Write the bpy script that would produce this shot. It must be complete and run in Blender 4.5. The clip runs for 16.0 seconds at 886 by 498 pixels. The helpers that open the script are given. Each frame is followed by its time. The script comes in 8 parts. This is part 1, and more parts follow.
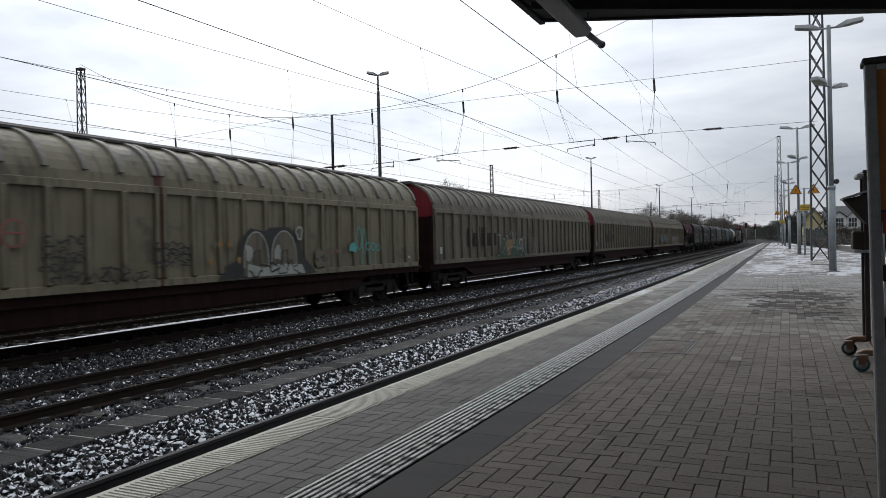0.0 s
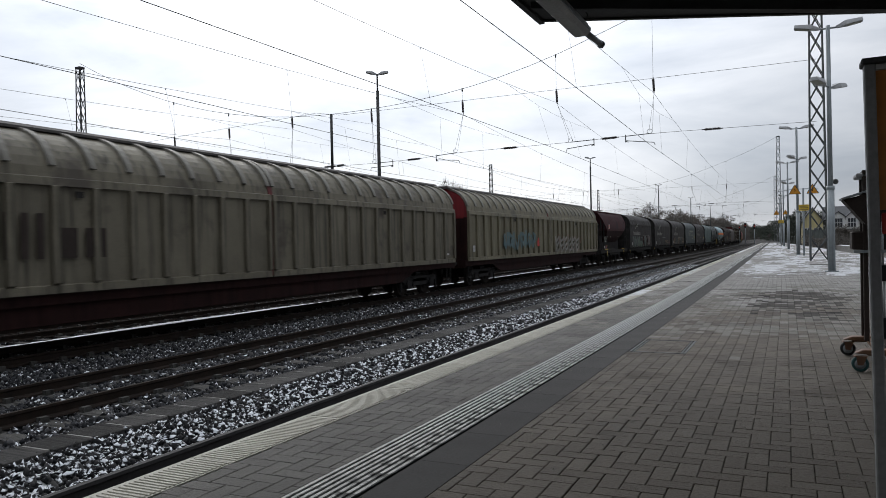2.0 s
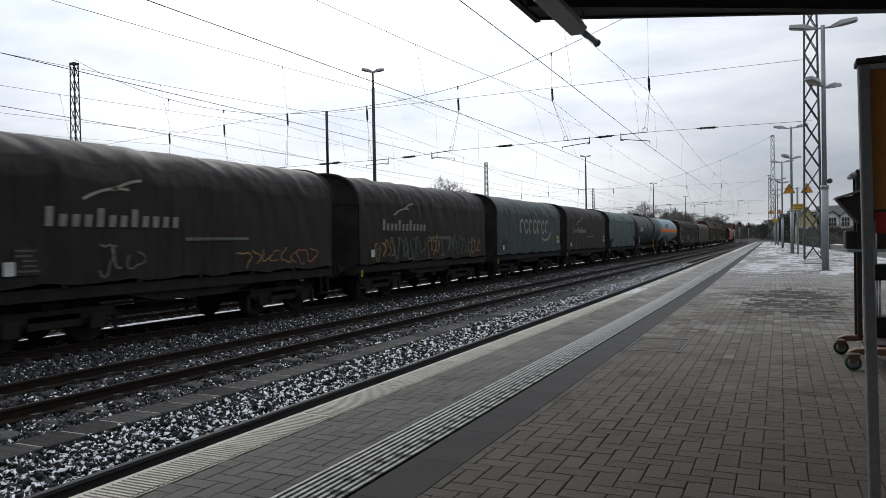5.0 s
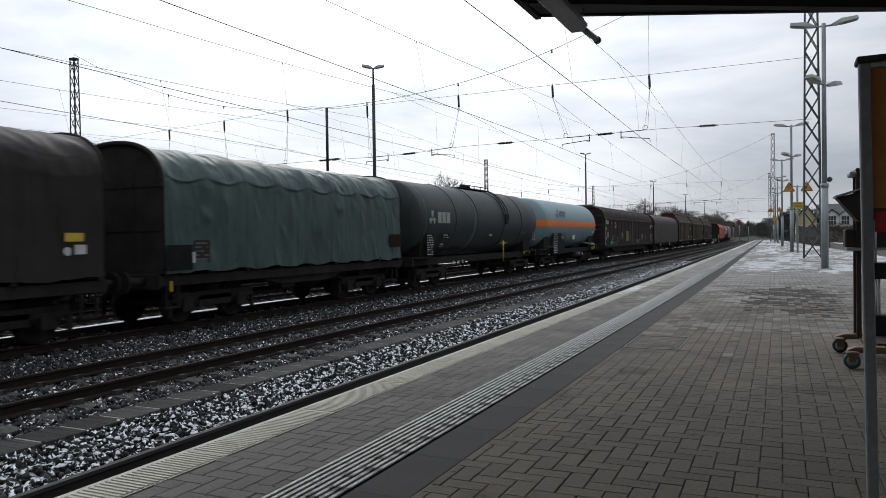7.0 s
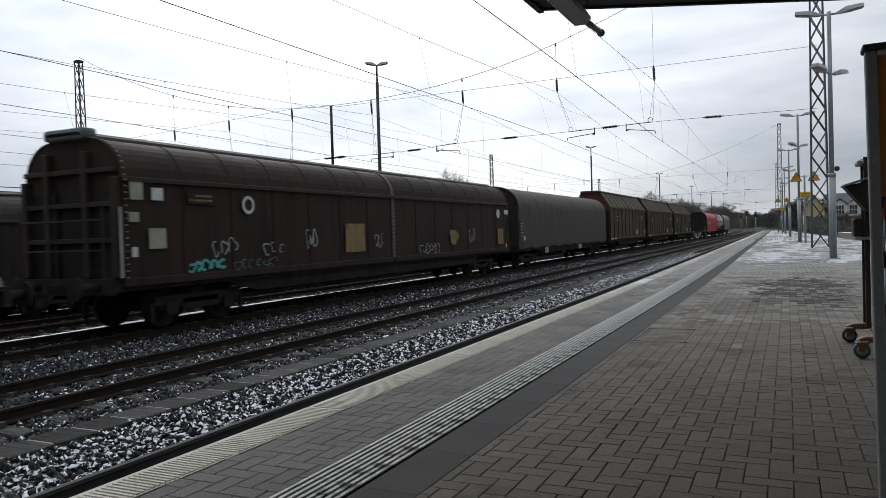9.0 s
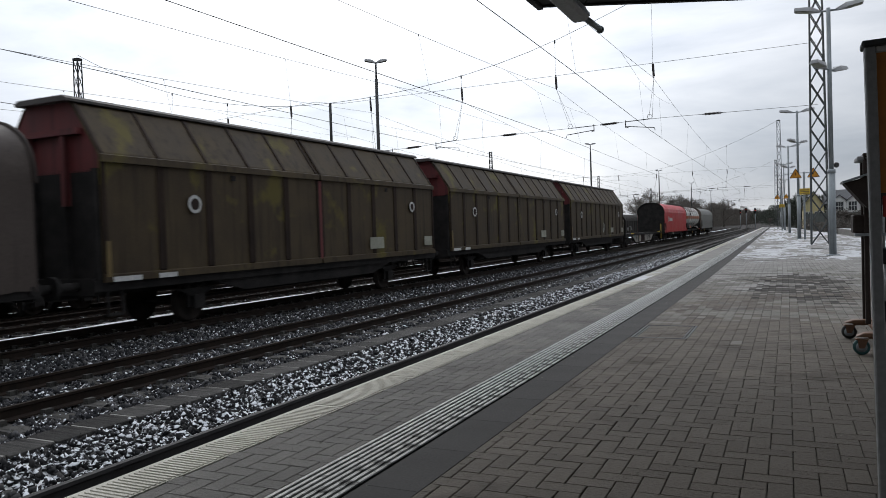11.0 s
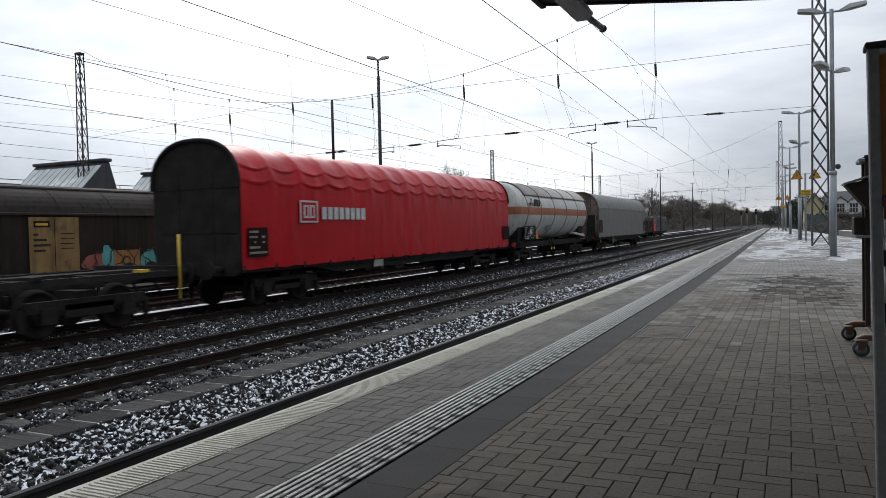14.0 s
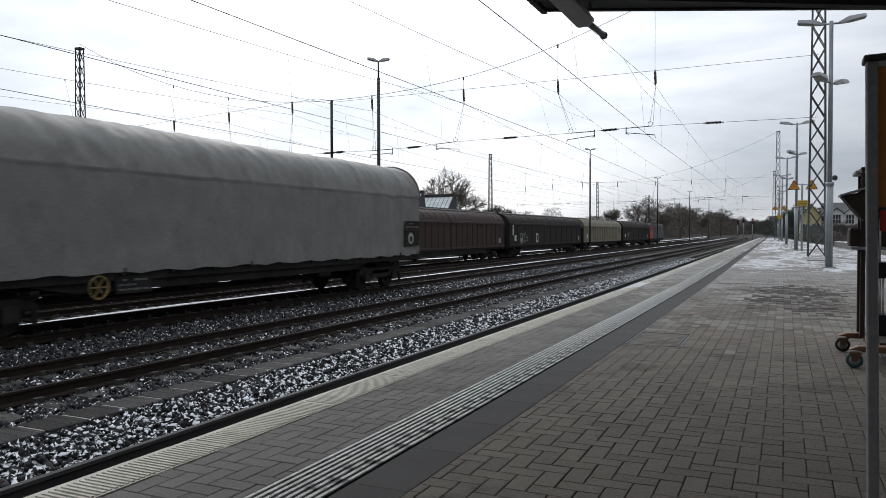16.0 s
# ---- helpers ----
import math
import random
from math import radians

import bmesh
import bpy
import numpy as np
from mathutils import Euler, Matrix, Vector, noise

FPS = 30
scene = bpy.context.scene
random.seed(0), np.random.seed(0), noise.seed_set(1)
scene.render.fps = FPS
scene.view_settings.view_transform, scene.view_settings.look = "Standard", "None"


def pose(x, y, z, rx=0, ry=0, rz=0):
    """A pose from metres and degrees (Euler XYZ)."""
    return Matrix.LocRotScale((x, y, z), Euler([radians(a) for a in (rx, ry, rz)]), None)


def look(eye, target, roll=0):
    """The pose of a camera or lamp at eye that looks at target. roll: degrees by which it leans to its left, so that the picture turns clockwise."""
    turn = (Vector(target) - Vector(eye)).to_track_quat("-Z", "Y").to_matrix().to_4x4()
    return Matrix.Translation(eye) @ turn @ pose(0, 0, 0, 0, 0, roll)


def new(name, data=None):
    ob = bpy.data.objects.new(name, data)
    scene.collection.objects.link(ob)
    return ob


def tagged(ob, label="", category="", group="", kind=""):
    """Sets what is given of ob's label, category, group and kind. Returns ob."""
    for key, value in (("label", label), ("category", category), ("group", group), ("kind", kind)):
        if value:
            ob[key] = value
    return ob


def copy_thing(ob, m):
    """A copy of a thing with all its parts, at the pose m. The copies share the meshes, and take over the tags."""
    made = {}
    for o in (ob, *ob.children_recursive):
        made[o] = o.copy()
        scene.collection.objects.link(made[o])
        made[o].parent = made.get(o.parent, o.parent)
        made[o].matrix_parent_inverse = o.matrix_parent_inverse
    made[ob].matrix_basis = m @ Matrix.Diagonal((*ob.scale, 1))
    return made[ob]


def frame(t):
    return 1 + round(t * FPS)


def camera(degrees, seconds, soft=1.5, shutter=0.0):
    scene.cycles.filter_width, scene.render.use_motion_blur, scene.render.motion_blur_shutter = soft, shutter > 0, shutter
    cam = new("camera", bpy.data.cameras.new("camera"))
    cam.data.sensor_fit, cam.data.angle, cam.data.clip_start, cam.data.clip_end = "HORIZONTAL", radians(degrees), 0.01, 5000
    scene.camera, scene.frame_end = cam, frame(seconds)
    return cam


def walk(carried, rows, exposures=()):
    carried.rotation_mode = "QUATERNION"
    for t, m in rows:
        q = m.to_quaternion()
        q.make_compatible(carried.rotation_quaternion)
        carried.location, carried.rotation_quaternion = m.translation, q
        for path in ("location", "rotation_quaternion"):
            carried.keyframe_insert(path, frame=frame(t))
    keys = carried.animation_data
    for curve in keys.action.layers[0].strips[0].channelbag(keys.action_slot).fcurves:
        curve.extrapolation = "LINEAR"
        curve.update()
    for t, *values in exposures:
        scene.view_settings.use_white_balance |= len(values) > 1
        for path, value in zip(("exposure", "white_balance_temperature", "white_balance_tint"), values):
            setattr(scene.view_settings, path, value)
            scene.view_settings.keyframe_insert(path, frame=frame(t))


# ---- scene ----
# the camera, held in a hand on the platform; metres, y along the tracks, z = 0 on the platform
cam = camera(61.8, 16.0, soft=0.6, shutter=0.12)
EYE = (0.0, 0.0, 1.11)
TURNS = [
    (0.0, 89.61, 1.286, 25.008), (0.5, 89.609, 1.216, 24.931), (1.0, 89.623, 1.481, 25.055), (1.5, 89.659, 1.146, 24.972),
    (2.0, 89.575, 1.205, 24.946), (2.5, 89.499, 1.137, 24.864), (3.0, 89.552, 1.068, 24.814), (3.5, 89.538, 0.875, 24.666),
    (4.0, 89.516, 0.99, 24.556), (6.5, 89.235, 0.981, 24.597), (7.0, 89.158, 0.782, 24.543), (7.5, 89.078, 0.392, 24.588),
    (8.0, 88.978, 0.936, 24.862), (8.5, 88.878, 1.339, 25.046), (9.0, 88.858, 1.724, 25.032), (11.5, 88.613, 1.862, 24.997),
    (12.0, 88.529, 1.59, 24.989), (12.5, 88.5, 1.481, 25.033), (13.0, 88.481, 1.84, 25.045), (13.5, 88.437, 1.283, 25.034),
    (14.0, 88.485, 1.307, 25.048), (14.5, 88.552, 0.602, 25.018), (15.0, 88.624, 0.049, 24.965), (15.5, 88.685, 0.192, 24.918),
    (16.0, 88.702, 0.094, 24.807),
]
walk(cam, [(t, pose(*EYE, a, b, c)) for t, a, b, c in TURNS], exposures=[(0.0, 0.18), (9.0, 0.2), (12.0, 0.27), (16.0, 0.28)])

RAIL = -0.76                     # rail head under the platform's top
BED = RAIL - 0.22                # ballast
TRACKS = {"near": -4.42, "second": -9.02, "train": -13.3, "fourth": -17.8, "parked": -22.8}
# ---- sky and sun ----
world = bpy.data.worlds.new("overcast_sky")
scene.world = world
world.use_nodes = True
wt, wl = world.node_tree.nodes, world.node_tree.links
wt.clear()
w_out, w_bg = wt.new("ShaderNodeOutputWorld"), wt.new("ShaderNodeBackground")
w_co, w_map, w_noise, w_ramp = wt.new("ShaderNodeTexCoord"), wt.new("ShaderNodeMapping"), wt.new("ShaderNodeTexNoise"), wt.new("ShaderNodeValToRGB")
w_sky, w_mix = wt.new("ShaderNodeTexSky"), wt.new("ShaderNodeMix")
w_sky.sky_type, w_sky.sun_disc = "NISHITA", False
w_sky.sun_elevation, w_sky.sun_rotation = radians(32), radians(-33)
w_map.inputs["Scale"].default_value = (1.0, 1.0, 3.2)
w_noise.inputs["Scale"].default_value, w_noise.inputs["Detail"].default_value = 2.6, 8
w_noise.inputs["Roughness"].default_value, w_noise.inputs["Distortion"].default_value = 0.55, 0.3
w_ramp.color_ramp.elements[0].position, w_ramp.color_ramp.elements[0].color = 0.3, (5.0, 5.6, 6.6, 1)
w_ramp.color_ramp.elements[1].position, w_ramp.color_ramp.elements[1].color = 0.64, (10.0, 10.35, 11.0, 1)
w_mix.data_type = "RGBA"
w_mix.inputs["Factor"].default_value = 0.92
# the cloud is thinner towards the hidden sun
SUN = Vector((-0.462, 0.711, 0.53)).normalized()
w_dot, w_pos, w_pow, w_lit, w_glow = wt.new("ShaderNodeVectorMath"), wt.new("ShaderNodeMath"), wt.new("ShaderNodeMath"), wt.new("ShaderNodeMath"), wt.new("ShaderNodeMix")
w_dot.operation, w_pos.operation, w_pow.operation, w_lit.operation = "DOT_PRODUCT", "MAXIMUM", "POWER", "MULTIPLY_ADD"
w_dot.inputs[1].default_value = SUN
w_pos.inputs[1].default_value, w_pow.inputs[1].default_value = 0.0, 3.9
w_lit.inputs[1].default_value, w_lit.inputs[2].default_value = 0.92, 0.265
w_up, w_up2, w_sum = wt.new("ShaderNodeSeparateXYZ"), wt.new("ShaderNodeMath"), wt.new("ShaderNodeMath")
w_up2.operation, w_sum.operation = "POWER", "MULTIPLY_ADD"
w_up2.inputs[1].default_value, w_sum.inputs[1].default_value = 2.0, 0.92
w_glow.data_type, w_glow.blend_type = "RGBA", "MULTIPLY"
w_glow.inputs["Factor"].default_value = 1.0
wl.new(w_co.outputs["Generated"], w_map.inputs["Vector"])
wl.new(w_co.outputs["Generated"], w_dot.inputs[0])
wl.new(w_dot.outputs["Value"], w_pos.inputs[0])
wl.new(w_pos.outputs["Value"], w_pow.inputs[0])
wl.new(w_pow.outputs["Value"], w_lit.inputs[0])
wl.new(w_map.outputs["Vector"], w_noise.inputs["Vector"])
wl.new(w_noise.outputs["Fac"], w_ramp.inputs["Fac"])
wl.new(w_sky.outputs["Color"], w_mix.inputs["A"])
wl.new(w_ramp.outputs["Color"], w_mix.inputs["B"])
wl.new(w_mix.outputs["Result"], w_glow.inputs["A"])
# an overcast sky is brightest overhead
wl.new(w_co.outputs["Generated"], w_up.inputs["Vector"])
wl.new(w_up.outputs["Z"], w_up2.inputs[0])
wl.new(w_up2.outputs["Value"], w_sum.inputs[0])
wl.new(w_lit.outputs["Value"], w_sum.inputs[2])
wl.new(w_sum.outputs["Value"], w_glow.inputs["B"])
wl.new(w_glow.outputs["Result"], w_bg.inputs["Color"])
w_bg.inputs["Strength"].default_value = 0.115
wl.new(w_bg.outputs["Background"], w_out.inputs["Surface"])

sun = new("sun", bpy.data.lights.new("sun", "SUN"))
sun.data.energy, sun.data.angle, sun.data.color = 0.5, radians(20), (1.0, 0.96, 0.9)
sun.matrix_world = look(60 * SUN, (0, 0, 0))
scene.view_settings.exposure = 0.0
# ---- tools ----
def part(name, bm, material, parent=None, label=""):
    me = bpy.data.meshes.new(name)
    bm.to_mesh(me)
    bm.free()
    for m in (material if isinstance(material, (list, tuple)) else (material,)):
        me.materials.append(m)
    ob = new(name, me)
    if parent:
        ob.parent = parent
    if label:
        ob["label"] = label
    return ob


def shared(name, me, parent, m):
    """One more object on a mesh that others use too."""
    ob = new(name, me)
    ob.parent, ob.matrix_basis = parent, m
    return ob


def thing(name, m, label, category, group="", kind=""):
    ob = new(name)
    ob.empty_display_size = 0.3
    ob.matrix_basis = m
    return tagged(ob, label, category, group, kind)


def box(bm, x0, x1, y0, y1, z0, z1, mi=0):
    v = [bm.verts.new((x, y, z)) for x in (x0, x1) for y in (y0, y1) for z in (z0, z1)]
    for q in ((0, 1, 3, 2), (4, 6, 7, 5), (0, 4, 5, 1), (2, 3, 7, 6), (0, 2, 6, 4), (1, 5, 7, 3)):
        bm.faces.new([v[i] for i in q]).material_index = mi
    return v


def bevelled(bm, width, segments=1):
    bmesh.ops.bevel(bm, geom=bm.edges[:], offset=width, segments=segments, affect="EDGES", profile=0.6)
    return bm


def prism(bm, outline, y0, y1, caps=True, mi=0, smooth=False, closed=True):
    """An outline of (x, z) drawn out from y0 to y1."""
    a = [bm.verts.new((x, y0, z)) for x, z in outline]
    b = [bm.verts.new((x, y1, z)) for x, z in outline]
    n = len(outline)
    for i in range(n if closed else n - 1):
        f = bm.faces.new((a[i], a[(i + 1) % n], b[(i + 1) % n], b[i]))
        f.material_index, f.smooth = mi, smooth
    if caps:
        bm.faces.new(a[::-1]).material_index = mi
        bm.faces.new(b).material_index = mi
    return a, b


def tube(bm, p, q, r0, r1=None, n=10, caps=True, mi=0):
    """A round bar from p to q."""
    r1 = r0 if r1 is None else r1
    p, q = Vector(p), Vector(q)
    turn = (q - p).to_track_quat("Z", "Y").to_matrix()
    rings = []
    for c, r in ((p, r0), (q, r1)):
        rings.append([bm.verts.new(c + turn @ Vector((r * math.cos(2 * math.pi * i / n), r * math.sin(2 * math.pi * i / n), 0))) for i in range(n)])
    for i in range(n):
        f = bm.faces.new((rings[0][i], rings[0][(i + 1) % n], rings[1][(i + 1) % n], rings[1][i]))
        f.smooth, f.material_index = n > 5, mi
    if caps:
        bm.faces.new(rings[0][::-1]).material_index = mi
        bm.faces.new(rings[1]).material_index = mi


def cable(bm, points, r, n=5):
    """One round wire through all the points."""
    rings = []
    for i, p in enumerate(points):
        d = Vector(points[min(i + 1, len(points) - 1)]) - Vector(points[max(i - 1, 0)])
        turn = d.to_track_quat("Z", "Y").to_matrix()
        rings.append([bm.verts.new(Vector(p) + turn @ Vector((r * math.cos(2 * math.pi * k / n), r * math.sin(2 * math.pi * k / n), 0))) for k in range(n)])
    for a, b in zip(rings, rings[1:]):
        for k in range(n):
            bm.faces.new((a[k], a[(k + 1) % n], b[(k + 1) % n], b[k])).smooth = True


def lathe(bm, stations, axis="y", n=32, x=0.0, z=0.0, mi=0):
    """Rings of (place along the axis, radius) joined to a round body with closed ends."""
    rings = []
    for s, r in stations:
        ring = []
        for i in range(n):
            a, b = r * math.cos(2 * math.pi * i / n), r * math.sin(2 * math.pi * i / n)
            ring.append(bm.verts.new((x + a, s, z + b) if axis == "y" else (s, x + a, z + b) if axis == "x" else (x + a, z + b, s)))
        rings.append(ring)
    for a, b in zip(rings, rings[1:]):
        for i in range(n):
            f = bm.faces.new((a[i], a[(i + 1) % n], b[(i + 1) % n], b[i]))
            f.smooth, f.material_index = True, mi
    bm.faces.new(rings[0][::-1]).material_index = mi
    bm.faces.new(rings[-1]).material_index = mi
    bmesh.ops.recalc_face_normals(bm, faces=bm.faces[:])


def surface(name, low, high, scale=3.0, fine=40.0, rough=0.7, metal=0.0, bump=0.15, streak=0.0, dirt=None, dirt_at=0.6, stretch=(1, 1, 1), rough_var=0.15, vary=0.0, gloss=0.5, island=0.0, crease=None):
    """A worn surface: two tones in large blotches, fine grain in colour and relief, streaks that run down, and patches of dirt."""
    m = bpy.data.materials.new(name)
    m.use_nodes = True
    n, l = m.node_tree.nodes, m.node_tree.links
    bsdf = n["Principled BSDF"]
    bsdf.inputs["Metallic"].default_value = metal
    bsdf.inputs["Specular IOR Level"].default_value = gloss
    co = n.new("ShaderNodeTexCoord")
    mp = n.new("ShaderNodeMapping")
    mp.inputs["Scale"].default_value = stretch
    l.new(co.outputs["Object"], mp.inputs["Vector"])

    def grain(s, detail, vec=mp):
        t = n.new("ShaderNodeTexNoise")
        t.inputs["Scale"].default_value, t.inputs["Detail"].default_value, t.inputs["Roughness"].default_value = s, detail, 0.6
        l.new(vec.outputs["Vector"], t.inputs["Vector"])
        return t

    def mix(kind, fac, a, b):
        x = n.new("ShaderNodeMix")
        x.data_type, x.blend_type = "RGBA", kind
        for socket, value in (("Factor", fac), ("A", a), ("B", b)):
            if isinstance(value, (int, float)):
                x.inputs[socket].default_value = value
            elif isinstance(value, tuple):
                x.inputs[socket].default_value = (*value, 1)
            else:
                l.new(value, x.inputs[socket])
        return x.outputs["Result"]

    def ramp(source, p0, p1):
        r = n.new("ShaderNodeMapRange")
        r.inputs["From Min"].default_value, r.inputs["From Max"].default_value = p0, p1
        l.new(source, r.inputs["Value"])
        return r.outputs["Result"]

    big, small = grain(scale, 6), grain(fine, 4)
    colour = mix("MIX", ramp(big.outputs["Fac"], 0.32, 0.68), low, high)
    tone = mix("MIX", ramp(small.outputs["Fac"], 0.2, 0.8), (0.78, 0.78, 0.78), (1.2, 1.2, 1.2))
    colour = mix("MULTIPLY", 1.0, colour, tone)
    if streak:
        sm = n.new("ShaderNodeMapping")
        sm.inputs["Scale"].default_value = (6.0, 6.0, 0.35)
        l.new(co.outputs["Object"], sm.inputs["Vector"])
        s = grain(1.0, 5, sm)
        colour = mix("MIX", ramp(s.outputs["Fac"], 0.5, 0.95 - 0.3 * streak), colour, tuple(0.35 * c for c in low))
    if dirt:
        d = grain(scale * 0.6 + 0.37, 8)
        colour = mix("MIX", ramp(d.outputs["Fac"], dirt_at, dirt_at + 0.08), colour, dirt)
    if vary:
        info = n.new("ShaderNodeObjectInfo")
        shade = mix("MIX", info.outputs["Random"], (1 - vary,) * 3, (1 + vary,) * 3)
        colour = mix("MULTIPLY", 1.0, colour, shade)
    if island:
        geo = n.new("ShaderNodeNewGeometry")
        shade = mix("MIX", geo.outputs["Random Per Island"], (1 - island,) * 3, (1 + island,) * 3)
        colour = mix("MULTIPLY", 1.0, colour, shade)
    l.new(colour, bsdf.inputs["Base Color"])
    r = n.new("ShaderNodeMapRange")
    r.inputs["To Min"].default_value, r.inputs["To Max"].default_value = max(0.03, rough - rough_var), min(1.0, rough + rough_var)
    l.new(big.outputs["Fac"], r.inputs["Value"])
    l.new(r.outputs["Result"], bsdf.inputs["Roughness"])
    folds = None
    if crease:
        # sharp slanting creases in slack cloth
        cm, ct = n.new("ShaderNodeMapping"), n.new("ShaderNodeTexNoise")
        cm.inputs["Rotation"].default_value, cm.inputs["Scale"].default_value = (0.5, 0, 0), (1.0, 1.0, 0.55)
        l.new(co.outputs["Object"], cm.inputs["Vector"])
        ct.noise_type = "RIDGED_MULTIFRACTAL"
        ct.inputs["Scale"].default_value, ct.inputs["Detail"].default_value, ct.inputs["Distortion"].default_value = crease[0], 3, 0.6
        l.new(cm.outputs["Vector"], ct.inputs["Vector"])
        folds = n.new("ShaderNodeBump")
        folds.inputs["Strength"].default_value, folds.inputs["Distance"].default_value = crease[1], 0.06
        l.new(ct.outputs["Fac"], folds.inputs["Height"])
        l.new(folds.outputs["Normal"], bsdf.inputs["Normal"])
    if bump:
        b = n.new("ShaderNodeBump")
        if folds:
            l.new(folds.outputs["Normal"], b.inputs["Normal"])
        b.inputs["Strength"].default_value, b.inputs["Distance"].default_value = bump, 0.02
        l.new(small.outputs["Fac"], b.inputs["Height"])
        l.new(b.outputs["Normal"], bsdf.inputs["Normal"])
    return m
# ---- materials ----
M_PAVER = surface("grey_paver", (0.079, 0.0675, 0.054), (0.124, 0.107, 0.087), 1.6, 60, 0.8, bump=0.5, dirt=(0.068, 0.0575, 0.046), dirt_at=0.54, vary=0.13, gloss=0.2)
M_PAVERS = surface("grey_pavers", (0.079, 0.0675, 0.054), (0.124, 0.107, 0.087), 1.6, 60, 0.8, bump=0.5, dirt=(0.068, 0.0575, 0.046), dirt_at=0.54, gloss=0.2, island=0.12)
M_PAVERS_EDGE = surface("pale_grey_edge_pavers", (0.086, 0.081, 0.073), (0.134, 0.127, 0.115), 1.6, 60, 0.8, bump=0.5, dirt=(0.075, 0.07, 0.063), dirt_at=0.54, gloss=0.2, island=0.11)
M_JOINT = surface("joint_sand", (0.004, 0.004, 0.004), (0.022, 0.02, 0.017), 2.2, 90, 0.95, dirt=(0.075, 0.067, 0.056), dirt_at=0.5, gloss=0.05)
M_EDGE = surface("pale_edge_slab", (0.34, 0.325, 0.27), (0.52, 0.5, 0.44), 2.2, 90, 0.8, dirt=(0.2, 0.185, 0.14), dirt_at=0.6, gloss=0.2)
M_RIB = surface("white_tactile_rib", (0.3, 0.3, 0.285), (0.56, 0.56, 0.53), 9, 90, 0.8, dirt=(0.07, 0.07, 0.066), dirt_at=0.54, gloss=0.2)
M_TACTILE = surface("tactile_slab", (0.02, 0.02, 0.02), (0.045, 0.045, 0.043), 9, 120, 0.9, gloss=0.1, dirt=(0.16, 0.16, 0.155), dirt_at=0.66)
M_DARKSLAB = surface("dark_strip_slab", (0.047, 0.0455, 0.0435), (0.066, 0.064, 0.061), 1.6, 80, 0.9, dirt=(0.056, 0.053, 0.049), dirt_at=0.66, gloss=0.1)
M_CONCRETE = surface("weathered_concrete", (0.16, 0.155, 0.14), (0.27, 0.26, 0.24), 2.5, 60, 0.8, bump=0.3, streak=0.4)
M_SLEEPER = surface("concrete_sleeper", (0.04, 0.038, 0.035), (0.085, 0.082, 0.076), 3, 60, 0.75, bump=0.4, stretch=(0.5, 3.0, 1), dirt=(0.025, 0.024, 0.022), dirt_at=0.55, vary=0.2, gloss=0.1)
M_DUCT = surface("duct_cover_concrete", (0.03, 0.029, 0.028), (0.095, 0.091, 0.086), 5, 60, 0.9, bump=0.8, stretch=(0.35, 4.0, 1), dirt=(0.34, 0.345, 0.355), dirt_at=0.6, vary=0.4, gloss=0.1)
M_RAIL = surface("rusty_rail", (0.016, 0.012, 0.01), (0.03, 0.021, 0.016), 4, 60, 0.8, gloss=0.15)
M_RAIL_DULL = surface("dull_grey_rail", (0.045, 0.043, 0.043), (0.062, 0.06, 0.06), 3, 60, 0.75, gloss=0.2)
M_RAIL_GLINT = surface("worn_rail_head", (0.2, 0.195, 0.19), (0.3, 0.295, 0.29), 3, 40, 0.35, 0.9, bump=0.05)
M_SNOW = surface("granular_snow", (0.58, 0.59, 0.605), (0.76, 0.765, 0.775), 4, 60, 0.75, bump=0.5)
M_SNOW_TRODDEN = surface("trodden_grey_snow", (0.34, 0.345, 0.355), (0.56, 0.565, 0.575), 1.3, 30, 0.75, bump=0.5, stretch=(0.5, 2.2, 1), dirt=(0.2, 0.2, 0.2), dirt_at=0.6)
M_GROUND = surface("dark_ground", (0.035, 0.033, 0.03), (0.085, 0.08, 0.075), 0.25, 3.5, 0.9, bump=0.5, dirt=(0.2, 0.205, 0.21), dirt_at=0.64, gloss=0.05)
M_GALV = surface("galvanised_steel", (0.2, 0.225, 0.235), (0.3, 0.33, 0.34), 2, 40, 0.5, 0.35, bump=0.05, streak=0.3)
M_DARKSTEEL = surface("dark_painted_steel", (0.02, 0.021, 0.021), (0.045, 0.046, 0.045), 2, 40, 0.6, 0.1, bump=0.08)
M_WIRE = surface("bronze_wire", (0.075, 0.08, 0.075), (0.11, 0.115, 0.11), 2, 40, 0.6, 0.3, bump=0)
M_INSUL = surface("brown_insulator", (0.02, 0.014, 0.012), (0.035, 0.024, 0.02), 6, 40, 0.3, bump=0)
M_CANOPY = surface("canopy_underside", (0.016, 0.017, 0.018), (0.03, 0.032, 0.033), 0.8, 30, 0.6, streak=0.2)
M_LAMPGREY = surface("lamp_housing", (0.3, 0.305, 0.31), (0.42, 0.425, 0.43), 2, 40, 0.5, bump=0.05)
M_UNDER = surface("grimy_underframe", (0.017, 0.0163, 0.0158), (0.035, 0.0325, 0.031), 2, 30, 0.85, bump=0.2, gloss=0.1)
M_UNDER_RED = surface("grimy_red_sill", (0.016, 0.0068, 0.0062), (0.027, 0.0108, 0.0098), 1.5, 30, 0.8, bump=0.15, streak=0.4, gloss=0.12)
# paler than the wagon paint: the hoops' highlight from above is in this colour
M_HOOP_LIT = surface("worn_pale_hoop", (0.17, 0.16, 0.135), (0.25, 0.238, 0.205), 1.2, 30, 0.6, bump=0.05, streak=0.4, gloss=0.3)
M_TEAL_DARK = surface("dark_teal_spray_paint", (0.013, 0.038, 0.036), (0.024, 0.062, 0.058), 2, 30, 0.5, bump=0)
